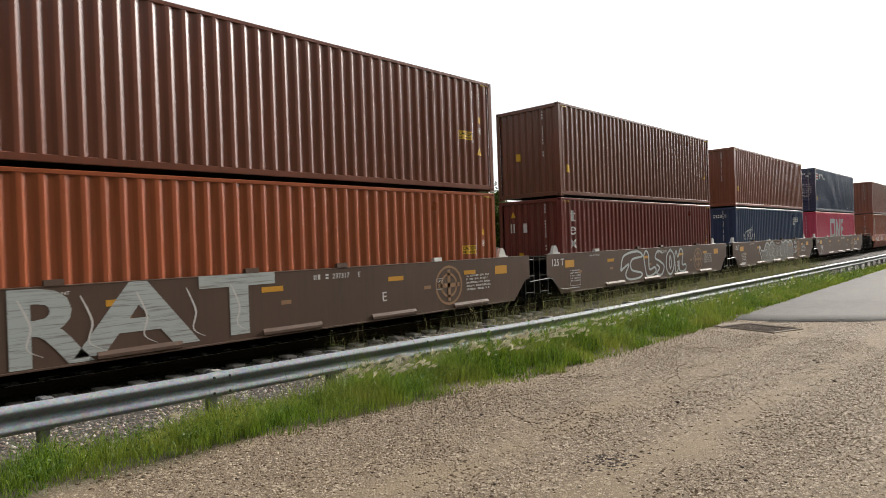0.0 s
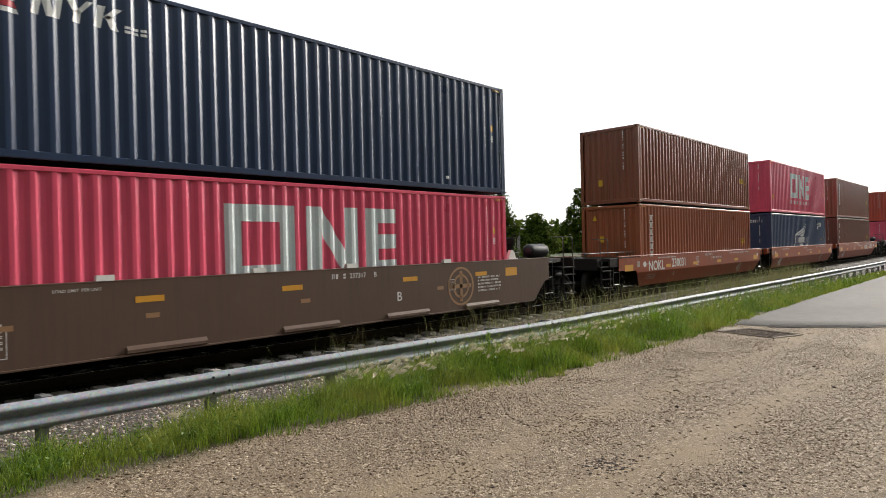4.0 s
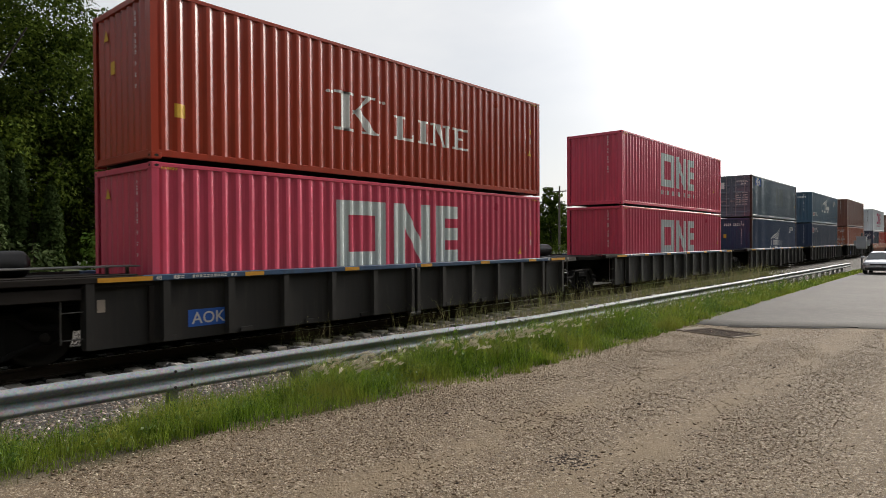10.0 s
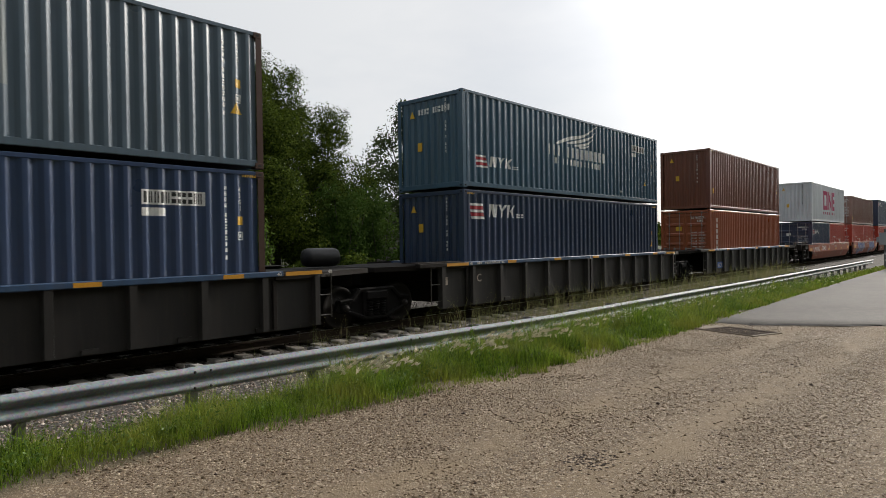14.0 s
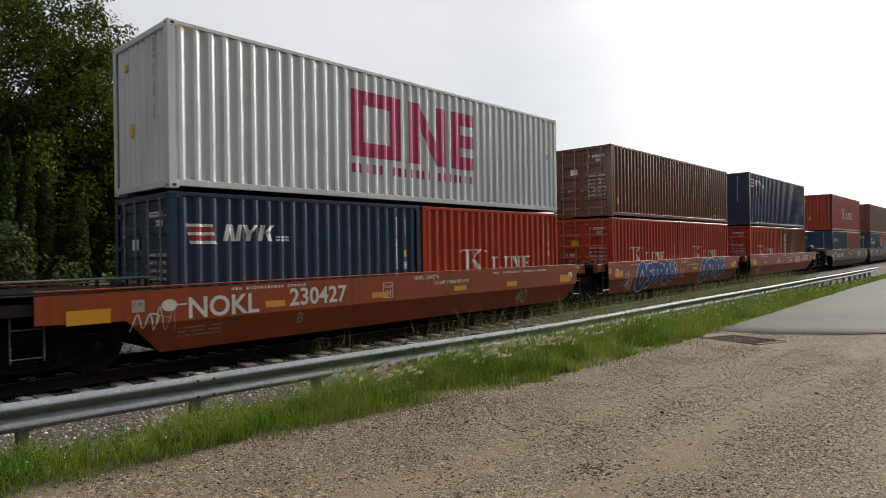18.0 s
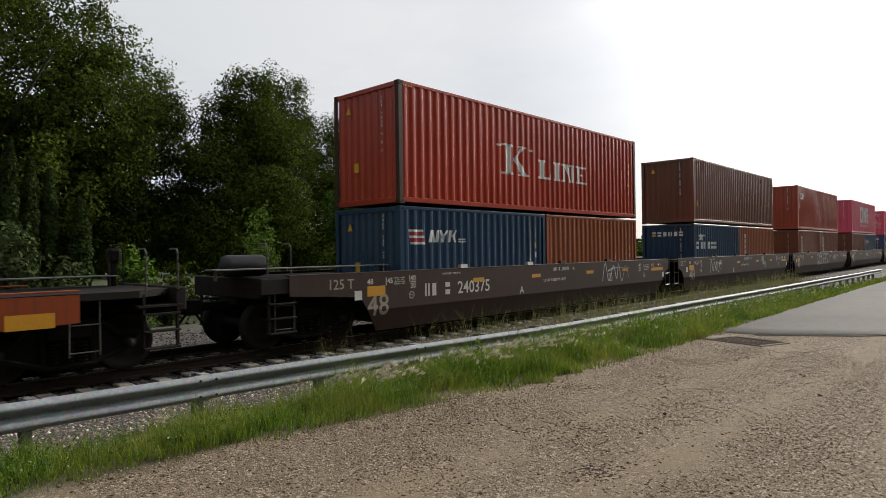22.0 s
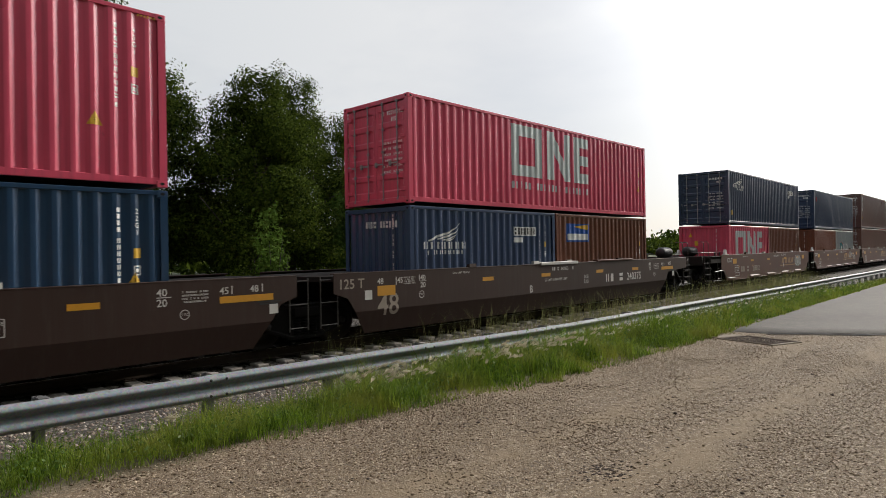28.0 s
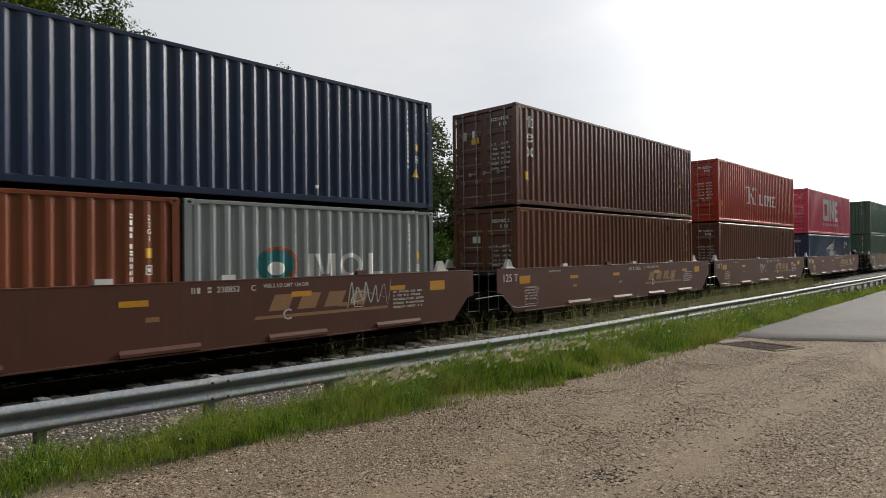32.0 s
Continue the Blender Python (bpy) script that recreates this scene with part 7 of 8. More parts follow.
        for path in ([(3.25, 0.75), (3.5, 1.25), (4.5, 1.38), (4.9, 1.2), (4.1, 1.1), (4.05, 0.75), (4.8, 0.6), (4.7, 0.45), (3.9, 0.42), (3.6, 0.6), (3.85, 0.95), (3.25, 0.75)],
                     [(5.0, 1.2), (5.2, 1.38), (5.4, 1.2), (5.45, 0.7), (5.9, 0.75), (5.95, 0.55), (5.3, 0.45), (5.1, 0.8), (5.0, 1.2)],
                     [(6.6, 1.25), (6.2, 1.35), (5.95, 1.1), (6.35, 0.95), (6.7, 0.75), (6.5, 0.45), (6.05, 0.5), (6.3, 0.7), (6.05, 0.85)],
                     [(7.3, 1.38), (6.95, 1.1), (6.95, 0.6), (7.3, 0.4), (7.6, 0.7), (7.6, 1.15), (7.3, 1.38)], [(7.28, 1.15), (7.18, 0.85), (7.28, 0.62), (7.38, 0.85), (7.28, 1.15)],
                     [(7.75, 0.45), (7.7, 1.0), (7.85, 1.3), (8.0, 1.05), (8.25, 1.36), (8.5, 1.2), (8.4, 0.75), (8.75, 0.72), (8.7, 0.5), (8.15, 0.5), (8.1, 0.9), (7.95, 0.5), (7.75, 0.45)]):
            put("graffiti", ribbon(path, 0.075, False, 8), TAGS, 0.005, "silver outlined graffiti letters")
    elif i == 2:
        fill = [(2.9, 1.02), (3.4, 0.95), (3.75, 1.28), (4.15, 1.36), (4.35, 1.22), (4.7, 1.38), (5.1, 1.36), (5.2, 1.2), (5.9, 1.38), (6.6, 1.38), (6.9, 1.3), (7.3, 1.4), (7.7, 1.38),
                (7.9, 1.28), (8.2, 1.4), (8.6, 1.36), (8.85, 1.1), (8.9, 0.75), (8.75, 0.34), (3.3, 0.31), (3.15, 0.6), (3.1, 0.85)]
        put("number_plate_patch", [bar(5.46, 1.21, 1.06, 0.2)], STYLES["brick"]["color"](), 0.0085, "fresh brown paint patch")
        put("owner_mark", small_row(5.63, 1.26, 0.26, 0.085, 4, 6), CAR_WHITE, 0.011)
        say("237317 C", 5.92, 1.26, 0.085, lift=0.011)
        put("graffiti", [fill], SCRUB, 0.004, "streaky silver graffiti fill")
        put("graffiti", ribbon(fill[:18] + [(8.78, 0.4)], 0.06, False, 5), TAGS, 0.0055, "silver outline of the graffiti")
        put("graffiti", ribbon([(2.95, 1.05), (2.75, 1.2), (2.72, 1.0), (2.95, 0.7), (3.1, 0.4), (3.2, 0.3)], 0.07, False, 6), TAGS, 0.0055, "silver outline of the graffiti")
        for path in ([(4.35, 1.2), (4.3, 0.8), (4.6, 0.6), (4.5, 0.34)], [(4.9, 1.1), (5.2, 0.95), (4.8, 0.75), (5.2, 0.55), (5.1, 0.32)], [(5.7, 1.3), (5.75, 0.9), (5.7, 0.4)],
                     [(6.35, 1.1), (6.35, 0.7), (6.6, 0.6), (6.6, 1.2)], [(7.05, 1.25), (7.1, 0.8), (7.4, 0.5)], [(7.8, 1.25), (7.65, 0.8), (7.8, 0.35)], [(3.6, 0.9), (3.9, 1.0), (4.0, 0.75), (3.7, 0.65)]):
            put("graffiti", ribbon(path, 0.045, True, 6), TAGS, 0.006, "silver line in the graffiti")
        for j in range(3):
            scribble(9.1, 1.16 - j * 0.27, 0.62, 0.2, 75 + j, TAGS, 0.028, 9)
    elif i == 13:
        for x0, x1, z0, z1 in ((1.45, 5.2, 0.30, 1.25), (7.9, 11.0, 0.34, 1.28)):
            w, h = x1 - x0, z1 - z0
            # rounded strokes of bubble letters: control points in shares of the tag's width and height, thickness in metres
            strokes = [([(0.10, 0.92), (0.03, 0.5), (0.08, 0.1), (0.17, 0.1), (0.20, 0.5), (0.15, 0.9), (0.10, 0.92)], 0.26),
                       ([(0.35, 0.86), (0.27, 0.82), (0.26, 0.62), (0.34, 0.48), (0.33, 0.22), (0.25, 0.12)], 0.24),
                       ([(0.36, 0.90), (0.50, 0.88)], 0.24), ([(0.44, 0.86), (0.42, 0.2)], 0.22),
                       ([(0.53, 0.90), (0.54, 0.16)], 0.24), ([(0.55, 0.86), (0.62, 0.78), (0.60, 0.54), (0.55, 0.5)], 0.20),
                       ([(0.71, 0.92), (0.66, 0.55), (0.69, 0.24), (0.76, 0.24), (0.78, 0.6), (0.75, 0.92), (0.71, 0.92)], 0.22)]
            def stroke(c, t):
                return ribbon([(x0 + a * w, z0 + b * h) for a, b in c], t, False, rise=1.5e-5)
            rest = [disc(x0 + 0.86 * w, z0 + 0.86 * h, 0.16, 0.17), disc(x0 + 0.87 * w, z0 + 0.5 * h, 0.24, 0.3), disc(x0 + 0.95 * w, z0 + 0.85 * h, 0.11, 0.13), disc(x0 + 0.985 * w, z0 + 0.5 * h, 0.1, 0.15)]
            big = [disc(x0 + 0.86 * w, z0 + 0.86 * h, 0.20, 0.21), disc(x0 + 0.87 * w, z0 + 0.5 * h, 0.28, 0.34), disc(x0 + 0.95 * w, z0 + 0.85 * h, 0.15, 0.17), disc(x0 + 0.985 * w, z0 + 0.5 * h, 0.14, 0.19)]
            for k, (c, t) in enumerate(strokes):
                put("graffiti_outline", stroke(c, t + 0.10), TAGS, 0.004 + 0.0003 * k, "silver outline of bubble graffiti")
                put("graffiti_letter", stroke(c, t), BLUE_SPRAY, 0.0072 + 0.0003 * k, "blue bubble graffiti")
            for k in range(4):
                put("graffiti_outline", [big[k]], TAGS, 0.0063 + 0.0002 * k, "silver outline of bubble graffiti")
                put("graffiti_letter", [rest[k]], BLUE_SPRAY, 0.0096 + 0.0002 * k, "blue bubble graffiti")
            put("graffiti_line", ribbon([(x0 + 0.84 * w, z0 + 0.86 * h), (x0 + 0.88 * w, z0 + 0.9 * h)], 0.02), TAGS, 0.0108)
            for k in range(3):
                put("graffiti_line", [bar(x0 + 0.845 * w, z0 + (0.58 - 0.12 * k) * h, 0.16, 0.045)], TAGS, 0.0108)
        scribble(0.5, 0.5, 0.7, 0.5, 31, TAGS, 0.02, 7)
        scribble(5.5, 0.55, 0.6, 0.4, 32, TAGS, 0.018, 8)
    elif i == 14:
        scribble(7.6, 1.08, 1.6, 0.24, 41, TAGS, 0.025, 10)
        scribble(1.6, 0.95, 1.3, 0.22, 44, BLUE_SPRAY, 0.03, 9)
        scribble(3.2, 0.95, 1.5, 0.22, 45, BLUE_SPRAY, 0.03, 9)
    elif i == 15:
        scribble(9.2, 0.75, 2.0, 0.6, 51, TAGS, 0.04, 9)
    elif i == 16:
        scribble(1.2, 0.8, 1.7, 0.5, 52, TAGS, 0.04, 9)
        scribble(8.9, 0.95, 1.0, 0.4, 53, TAGS, 0.03, 9)
    elif i == 17:
        for k in range(6):
            put("graffiti", annulus(4.4 + k * 0.62, 0.95 + 0.05 * (k % 2), 0.38, 0.38, 0.09, 20 * k, 20 * k + 320), TAGS, 0.004, "silver outlined graffiti letters")
        scribble(9.0, 0.7, 1.8, 0.6, 55, TAGS, 0.03, 9)
    elif i in (20, 21):
        if i == 21:
            scribble(9.4, 0.85, 1.2, 0.45, 78, TAGS, 0.03, 11)
        else:
            for k in range(6):
                put("graffiti", annulus(10.4 + 0.2 * k, 0.96 + 0.05 * (-1) ** k, 0.17, 0.26 - 0.02 * (k % 3), 0.16, 30 * k, 30 * k + 330), TAGS, 0.004 + 0.0004 * k, "silver outlined graffiti letters")
            put("graffiti", [disc(10.9, 0.95, 0.68, 0.34)], paint("grey_overspray", (0.22, 0.20, 0.18), 0.4, 0.1, 0.6), 0.0035, "grey painted-over patch")
    elif i in (18, 23):
        scribble(5.0, 0.8, 1.2, 0.45, 80 + i, TAGS, 0.03, 8)
    # steel tabs along the top edge
    if style in ("grey", "brick", "dark"):
        for x in (1.7, 4.6, 6.6, 9.6):
            b = shared("edge_tab", tab_build)
            part("edge_tab", b, OFFWHITE if rnd.random() < 0.5 else s["color"](), car, at=(x + rnd.uniform(-0.3, 0.3), -SIDE_Y + 0.05, top + 0.012))


def joint_post():
    """Two upright stiffeners side by side where the halves of a black car's side meet."""
    b = Build()
    for x in (0.0, 0.2):
        b.box(x - 0.06, x + 0.06, -SIDE_Y - 0.035, -SIDE_Y + 0.085, 0.16, 1.255, 0.015)
        b.box(x - 0.09, x + 0.09, -SIDE_Y - 0.04, -SIDE_Y + 0.085, 0.13, 0.2, 0.015)
    return b


def tab_build():
    b = Build()
    b.prism([(-0.06, 0.0), (0.06, 0.0), (0.03, 0.08), (-0.05, 0.09)], "x", 0.0, 0.26)
    return b

# ---- the train ----
BROWN = ("brown_container_paint", (0.17, 0.053, 0.030))
BROWN2 = ("umber_container_paint", (0.160, 0.057, 0.034))
BROWN3 = ("cocoa_container_paint", (0.215, 0.064, 0.032))
COFFEE = ("coffee_container_paint", (0.120, 0.044, 0.031))
MAROON = ("maroon_container_paint", (0.17, 0.034, 0.028))
ORANGE = ("rust_orange_container_paint", (0.33, 0.082, 0.031))
TAN = ("copper_brown_container_paint", (0.31, 0.086, 0.036))
NAVY = ("navy_container_paint", (0.038, 0.063, 0.130), 0.14, 0.12)
NAVY2 = ("dark_navy_container_paint", (0.022, 0.039, 0.086), 0.14, 0.12)
BLUE = ("blue_container_paint", (0.016, 0.050, 0.108), 0.2, 0.12)
TEAL = ("teal_container_paint", (0.045, 0.10, 0.155))
PINK = ("magenta_container_paint", (0.67, 0.082, 0.145))
RED = ("red_container_paint", (0.42, 0.036, 0.014))
DEEPRED = ("deep_red_container_paint", (0.38, 0.042, 0.018))
GREY = ("grey_container_paint", (0.098, 0.138, 0.178))
SILVER = ("silver_container_paint", (0.27, 0.30, 0.305))
CHESTNUT = ("chestnut_container_paint", (0.37, 0.058, 0.026))
WHITE = ("white_container_paint", (0.66, 0.68, 0.70))
GREEN = ("green_container_paint", (0.03, 0.10, 0.06))

H, S = HIGH, LOW
# x of each platform's near container end at the start, car style, upper box, lower boxes (left to right)
# a box: paint, height, doors towards the camera, markings
UNITS = [
    (1.01, "grey", (BROWN, H, 0, ""), [(ORANGE, H, 0, "")]),
    (16.46, "grey", (BROWN2, H, 0, ""), [(MAROON, H, 0, "tex")]),
    (31.94, "grey", (BROWN3, H, 0, ""), [(NAVY, H, 0, "wing_small")]),
    (47.44, "grey", (NAVY2, H, 1, "flag"), [(PINK, H, 0, "ring_low")]),
    (67.63, "orange", (BROWN3, H, 0, ""), [(TAN, H, 0, "upright")]),
    (83.40, "orange", (PINK, H, 0, "ring_full"), [(NAVY, H, 0, "wing_big")]),
    (99.26, "orange", (BROWN3, H, 0, "upright"), [(BROWN, H, 0, "tex")]),
    (120.47, "black", (DEEPRED, H, 0, "kay"), [(PINK, H, 0, "ring_low")]),
    (138.68, "black", (PINK, H, 0, "ring_full"), [(PINK, H, 0, "ring_low")]),
    (156.93, "black", (GREY, S, 1, "badge"), [(NAVY, H, 0, "wing_big")]),
    (175.02, "black", (TEAL, S, 0, "wing_flag"), [(NAVY2, H, 0, "flag")]),
    (193.32, "black", (BROWN, H, 0, ""), [(ORANGE, H, 1, "upright")]),
    (214.32, "orange", (WHITE, H, 0, "ring_red"), [(NAVY2, S, 1, "flag20"), (RED, S, 0, "kay20")]),
    (230.14, "orange", (BROWN2, S, 1, ""), [(RED, S, 1, "kay20"), (RED, S, 0, "kay20")]),
    (245.93, "orange", (NAVY2, H, 0, "flag"), [(RED, S, 1, "kay20"), (BROWN3, S, 0, "upright")]),
    (266.97, "dark", (RED, H, 0, "kay"), [(BLUE, S, 0, "flag20"), (TAN, S, 0, "")]),
    (284.90, "dark", (BROWN2, H, 0, ""), [(BLUE, S, 0, "star"), (TAN, S, 0, "upright")]),
    (302.79, "dark", (CHESTNUT, H, 0, "corner"), [(BROWN3, S, 0, "upright"), (BROWN3, S, 0, "upright")]),
    (320.93, "dark", (PINK, H, 0, "ring_full"), [(BROWN, S, 0, ""), (BLUE, S, 0, "flag20")]),
    (338.70, "dark", (PINK, S, 1, "ring_full"), [(NAVY, S, 0, "wing20"), (BROWN2, S, 0, "panel20")]),
    (359.69, "brick", (NAVY2, S, 1, "wing_corner"), [(PINK, S, 0, "ring20"), (BROWN, S, 0, "")]),
    (375.67, "brick", (NAVY2, S, 1, "spot"), [(BROWN3, S, 0, ""), (SILVER, S, 0, "croc20")]),
    (391.22, "brick", (COFFEE, H, 1, "tex_high"), [(BROWN2, H, 1, "")]),
    (406.49, "brick", (RED, H, 1, "kay"), [(BROWN2, H, 1, "")]),
    (421.90, "brick", (PINK, H, 1, "ring_full"), [(NAVY, S, 0, "wing_big")]),
    (442.30, "grey", (GREEN, H, 0, ""), [(GREEN, H, 0, "")]),
]
COLOR_WORDS = {"brown": "brown", "coffee": "dark brown", "umber": "dull brown", "cocoa": "warm brown", "maroon": "maroon", "rust": "rust-orange", "copper": "copper-brown", "navy": "navy blue",
               "dark": "dark navy", "blue": "blue", "teal": "teal blue", "magenta": "pink-red", "chestnut": "chestnut red", "red": "red", "deep": "deep red", "grey": "weathered blue-grey",
               "silver": "pale grey", "white": "white", "green": "green"}
MARK_WORDS = {"ring": "with pale block markings", "kay": "with white serif markings", "wing": "with a white wing emblem", "flag": "with a flag emblem",
              "tex": "with white upright markings", "upright": "with white edge markings", "badge": "with a blue badge", "star": "with a white star emblem",
              "corner": "with white corner marks", "panel": "with a blue panel", "croc": "with a round emblem", "spot": "with a small red emblem"}
WORN_POST = paint("rusted_post_paint", (0.055, 0.026, 0.018), 0.5, 0.6, 0.5)
STACK_GAP = 0.05  # connectors between the stacked boxes hold them this far apart
MOVING = []       # thing, x at the start, y, height above rail


def place_train():
    for i, (x, style, upper, lower) in enumerate(UNITS):
        gap0 = x - UNITS[i - 1][0] - L40 if i else 3.3
        gap1 = UNITS[i + 1][0] - x - L40 if i + 1 < len(UNITS) else 3.3
        car = make_car(style, gap0, gap1)
        car["unit"] = i
        MOVING.append((car, x, 0.0))
        base = STYLES[style]["base"]
        low_h = lower[0][1]
        jobs = []
        if len(lower) == 1:
            jobs.append((lower[0], L40, x, base, "in a well"))
        else:
            for j, spec in enumerate(lower):
                jobs.append((spec, L20, x + j * (L40 - L20), base, "in a well"))
        jobs.append((upper, L40, x, base + low_h + STACK_GAP, "stacked on top"))
        for (pal, h, doors, mark), length, bx, z, where in jobs:
            word = COLOR_WORDS[pal[0].split("_")[0]]
            extra = next((w for k, w in MARK_WORDS.items() if mark.startswith(k)), "with small stencils")
            size = "forty-foot" if length > 10 else "twenty-foot"
            box = make_container(length, h, paint(*pal), "%s %s container %s, %s" % (word, size, extra, where), doors, WORN_POST if i in (9, 15) and length > 10 else None)
            decorate(box, length, h, doors, mark, pal, i)
            MOVING.append((box, bx, z))
        mark_car(car, style, i)


place_train()

# ---- trees behind the track ----
def leaf_material(name, a, b):
    k = Net(name)
    tone = k.mix(k.island(), a, b)
    tone = k.mix(k.ramp(k.noise(k.world(), 0.7, 3), (0.35, 0.0), (0.7, 0.55)), tone, shade(a, 0.55))
    k.thin(tone, 0.28)
    return k.done(tone, 0.85, 0.0, 0.04)


LEAF = leaf_material("dark_green_leaves", (0.017, 0.034, 0.005), (0.115, 0.155, 0.02))
LEAF_PALE = leaf_material("grey_green_leaves", (0.05, 0.075, 0.028), (0.11, 0.145, 0.055))
LEAF_BRIGHT = leaf_material("bright_green_leaves", (0.075, 0.14, 0.02), (0.14, 0.22, 0.04))
LEAF_MID = leaf_material("mid_green_leaves", (0.035, 0.07, 0.012), (0.085, 0.14, 0.028))
THUJA = leaf_material("thuja_green", (0.026, 0.044, 0.012), (0.055, 0.083, 0.022))
BARK = plain("bark", (0.04, 0.032, 0.026), 0.9, 0.0, 0.35, 8.0)


def leaf_mesh(name, centres, size, rng, out=None):
    """Many small four-sided leaves, each turned its own way, mostly facing outwards and up."""
    n = len(centres)
    face = rng.normal(size=(n, 3)) * 0.55
    if out is not None:
        face += out
    a = rng.normal(size=(n, 3))
    face /= np.linalg.norm(face, axis=1)[:, None]
    a -= face * (a * face).sum(1)[:, None]
    a /= np.linalg.norm(a, axis=1)[:, None]
    b = np.cross(face, a)
    s = size * rng.uniform(0.6, 1.3, n)[:, None]
    c = np.asarray(centres)
    v = np.stack([c - a * s, c - b * s * 0.55, c + a * s, c + b * s * 0.55], 1).reshape(-1, 3)
    m = bpy.data.meshes.new(name)
    m.vertices.add(4 * n)
    m.vertices.foreach_set("co", v.ravel())
    m.loops.add(4 * n)
    m.loops.foreach_set("vertex_index", np.arange(4 * n))
    m.polygons.add(n)
    m.polygons.foreach_set("loop_start", np.arange(0, 4 * n, 4))
    m.polygons.foreach_set("loop_total", np.full(n, 4))
    m.materials.append(None)
    m.update()
    m.validate()
    return m


def crown_points(rng, blobs, clumps, leaves, spread):
    """Leaf centres: clumps near the surface of a few blobs (x, y, z, rx, rz), leaves round each clump."""
    w = np.array([b[3] ** 2 * b[4] for b in blobs])
    pick = rng.choice(len(blobs), clumps, p=w / w.sum())
    d = rng.normal(size=(clumps, 3))
    d /= np.linalg.norm(d, axis=1)[:, None]
    r = rng.uniform(0.45, 1.0, clumps) ** 0.5
    bl = np.array(blobs)[pick]
    lump = 1 + 0.22 * np.sin(d[:, 0] * 5 + bl[:, 0]) * np.cos(d[:, 2] * 4 + bl[:, 2])
    c = bl[:, :3] + d * (r * lump)[:, None] * bl[:, [3, 3, 4]]
    pts = np.repeat(c, leaves, 0) + np.clip(rng.normal(size=(clumps * leaves, 3)), -1.25, 1.25) * spread * rng.uniform(0.6, 1.3, (clumps, 1)).repeat(leaves, 0)
    hub = bl[:, :3].repeat(leaves, 0)
    away = (pts - hub) / np.linalg.norm(pts - hub, axis=1)[:, None] * 0.5 + (pts - c.repeat(leaves, 0)) / spread * 0.35 + np.array([0.0, 0.0, 0.45])
    return pts, away


def make_tree(x, y, height, wide, label, leaf=None, clumps=420, leaves=26, size=0.13, spread=0.34, bare=0.25, seed=1, lean=0.0):
    rng = np.random.default_rng(seed)
    g = ground_z(x, y)
    tree = thing("tree", label, "tree", m=pose(x, y, g - 0.1))
    b = Build()
    top = height * 0.8
    trunk = [(lean * t * height * 0.3 + 0.12 * math.sin(3 * t + seed), 0.1 * math.cos(4 * t + seed), t * top) for t in (0, 0.1, 0.25, 0.45, 0.65, 0.85, 1.0)]
    b.tube(trunk, [height * k for k in (0.028, 0.022, 0.018, 0.014, 0.01, 0.006, 0.002)], 8)
    blobs = []
    n = 9
    for i in range(n):
        t = bare + (0.95 - bare) * (i + 0.5) / n
        ang = i * 2.4 + seed
        out = wide * (0.62 * math.sin(math.pi * min(1.0, (t - bare) / (1.02 - bare) * 0.8 + 0.18))) * rng.uniform(0.75, 1.15)
        base = Vector((lean * t * 0.8 * height * 0.3, 0, t * top * 0.8))
        tip = base + Vector((math.cos(ang) * out, math.sin(ang) * out, height * rng.uniform(0.08, 0.2)))
        b.tube([base, base.lerp(tip, 0.5) + Vector((0, 0, 0.2)), tip], [height * 0.009, height * 0.006, height * 0.002], 5)
        for j in range(3):
            off = Vector(rng.normal(size=3)) * wide * 0.25
            b.tube([base.lerp(tip, 0.6), tip + off], [height * 0.004, height * 0.0012], 4)
        blobs.append((tip.x, tip.y, tip.z, wide * rng.uniform(0.3, 0.45), height * rng.uniform(0.10, 0.16)))
    blobs.append((lean * height * 0.3, 0, height * 0.88, wide * 0.34, height * 0.12))
    part("trunk", b.mesh("trunk", True), BARK, tree)
    pts, away = crown_points(rng, blobs, clumps, leaves, spread)
    part("crown", leaf_mesh("crown", pts, size, rng, away), leaf or LEAF, tree)
    return tree


def make_column(x, y, height, wide, seed):
    """A narrow evergreen column."""
    rng = np.random.default_rng(seed)
    g = ground_z(x, y)
    tree = thing("evergreen_tree", "narrow dark green columnar evergreen in a row", "tree", "row of evergreens", m=pose(x, y, g - 0.1))
    b = Build()
    b.tube([(0, 0, 0), (0, 0, height * 0.9)], [0.09, 0.02], 7)
    part("trunk", b, BARK, tree)
    n = 5200
    t = rng.uniform(0, 1, n) ** 0.85
    r = wide * np.sqrt(np.sin(np.clip(np.pi * (0.12 + 0.88 * t), 0, np.pi))) * rng.uniform(0.72, 1.05, n)
    r *= 1 + 0.12 * np.sin(t * 40 + seed)
    a = rng.uniform(0, 2 * np.pi, n)
    pts = np.stack([r * np.cos(a), r * np.sin(a), 0.2 + t * (height - 0.2)], 1)
    part("crown", leaf_mesh("crown", pts, 0.075, rng, np.stack([np.cos(a), np.sin(a), np.full(n, 0.5)], 1) * 0.8), THUJA, tree)
    return tree


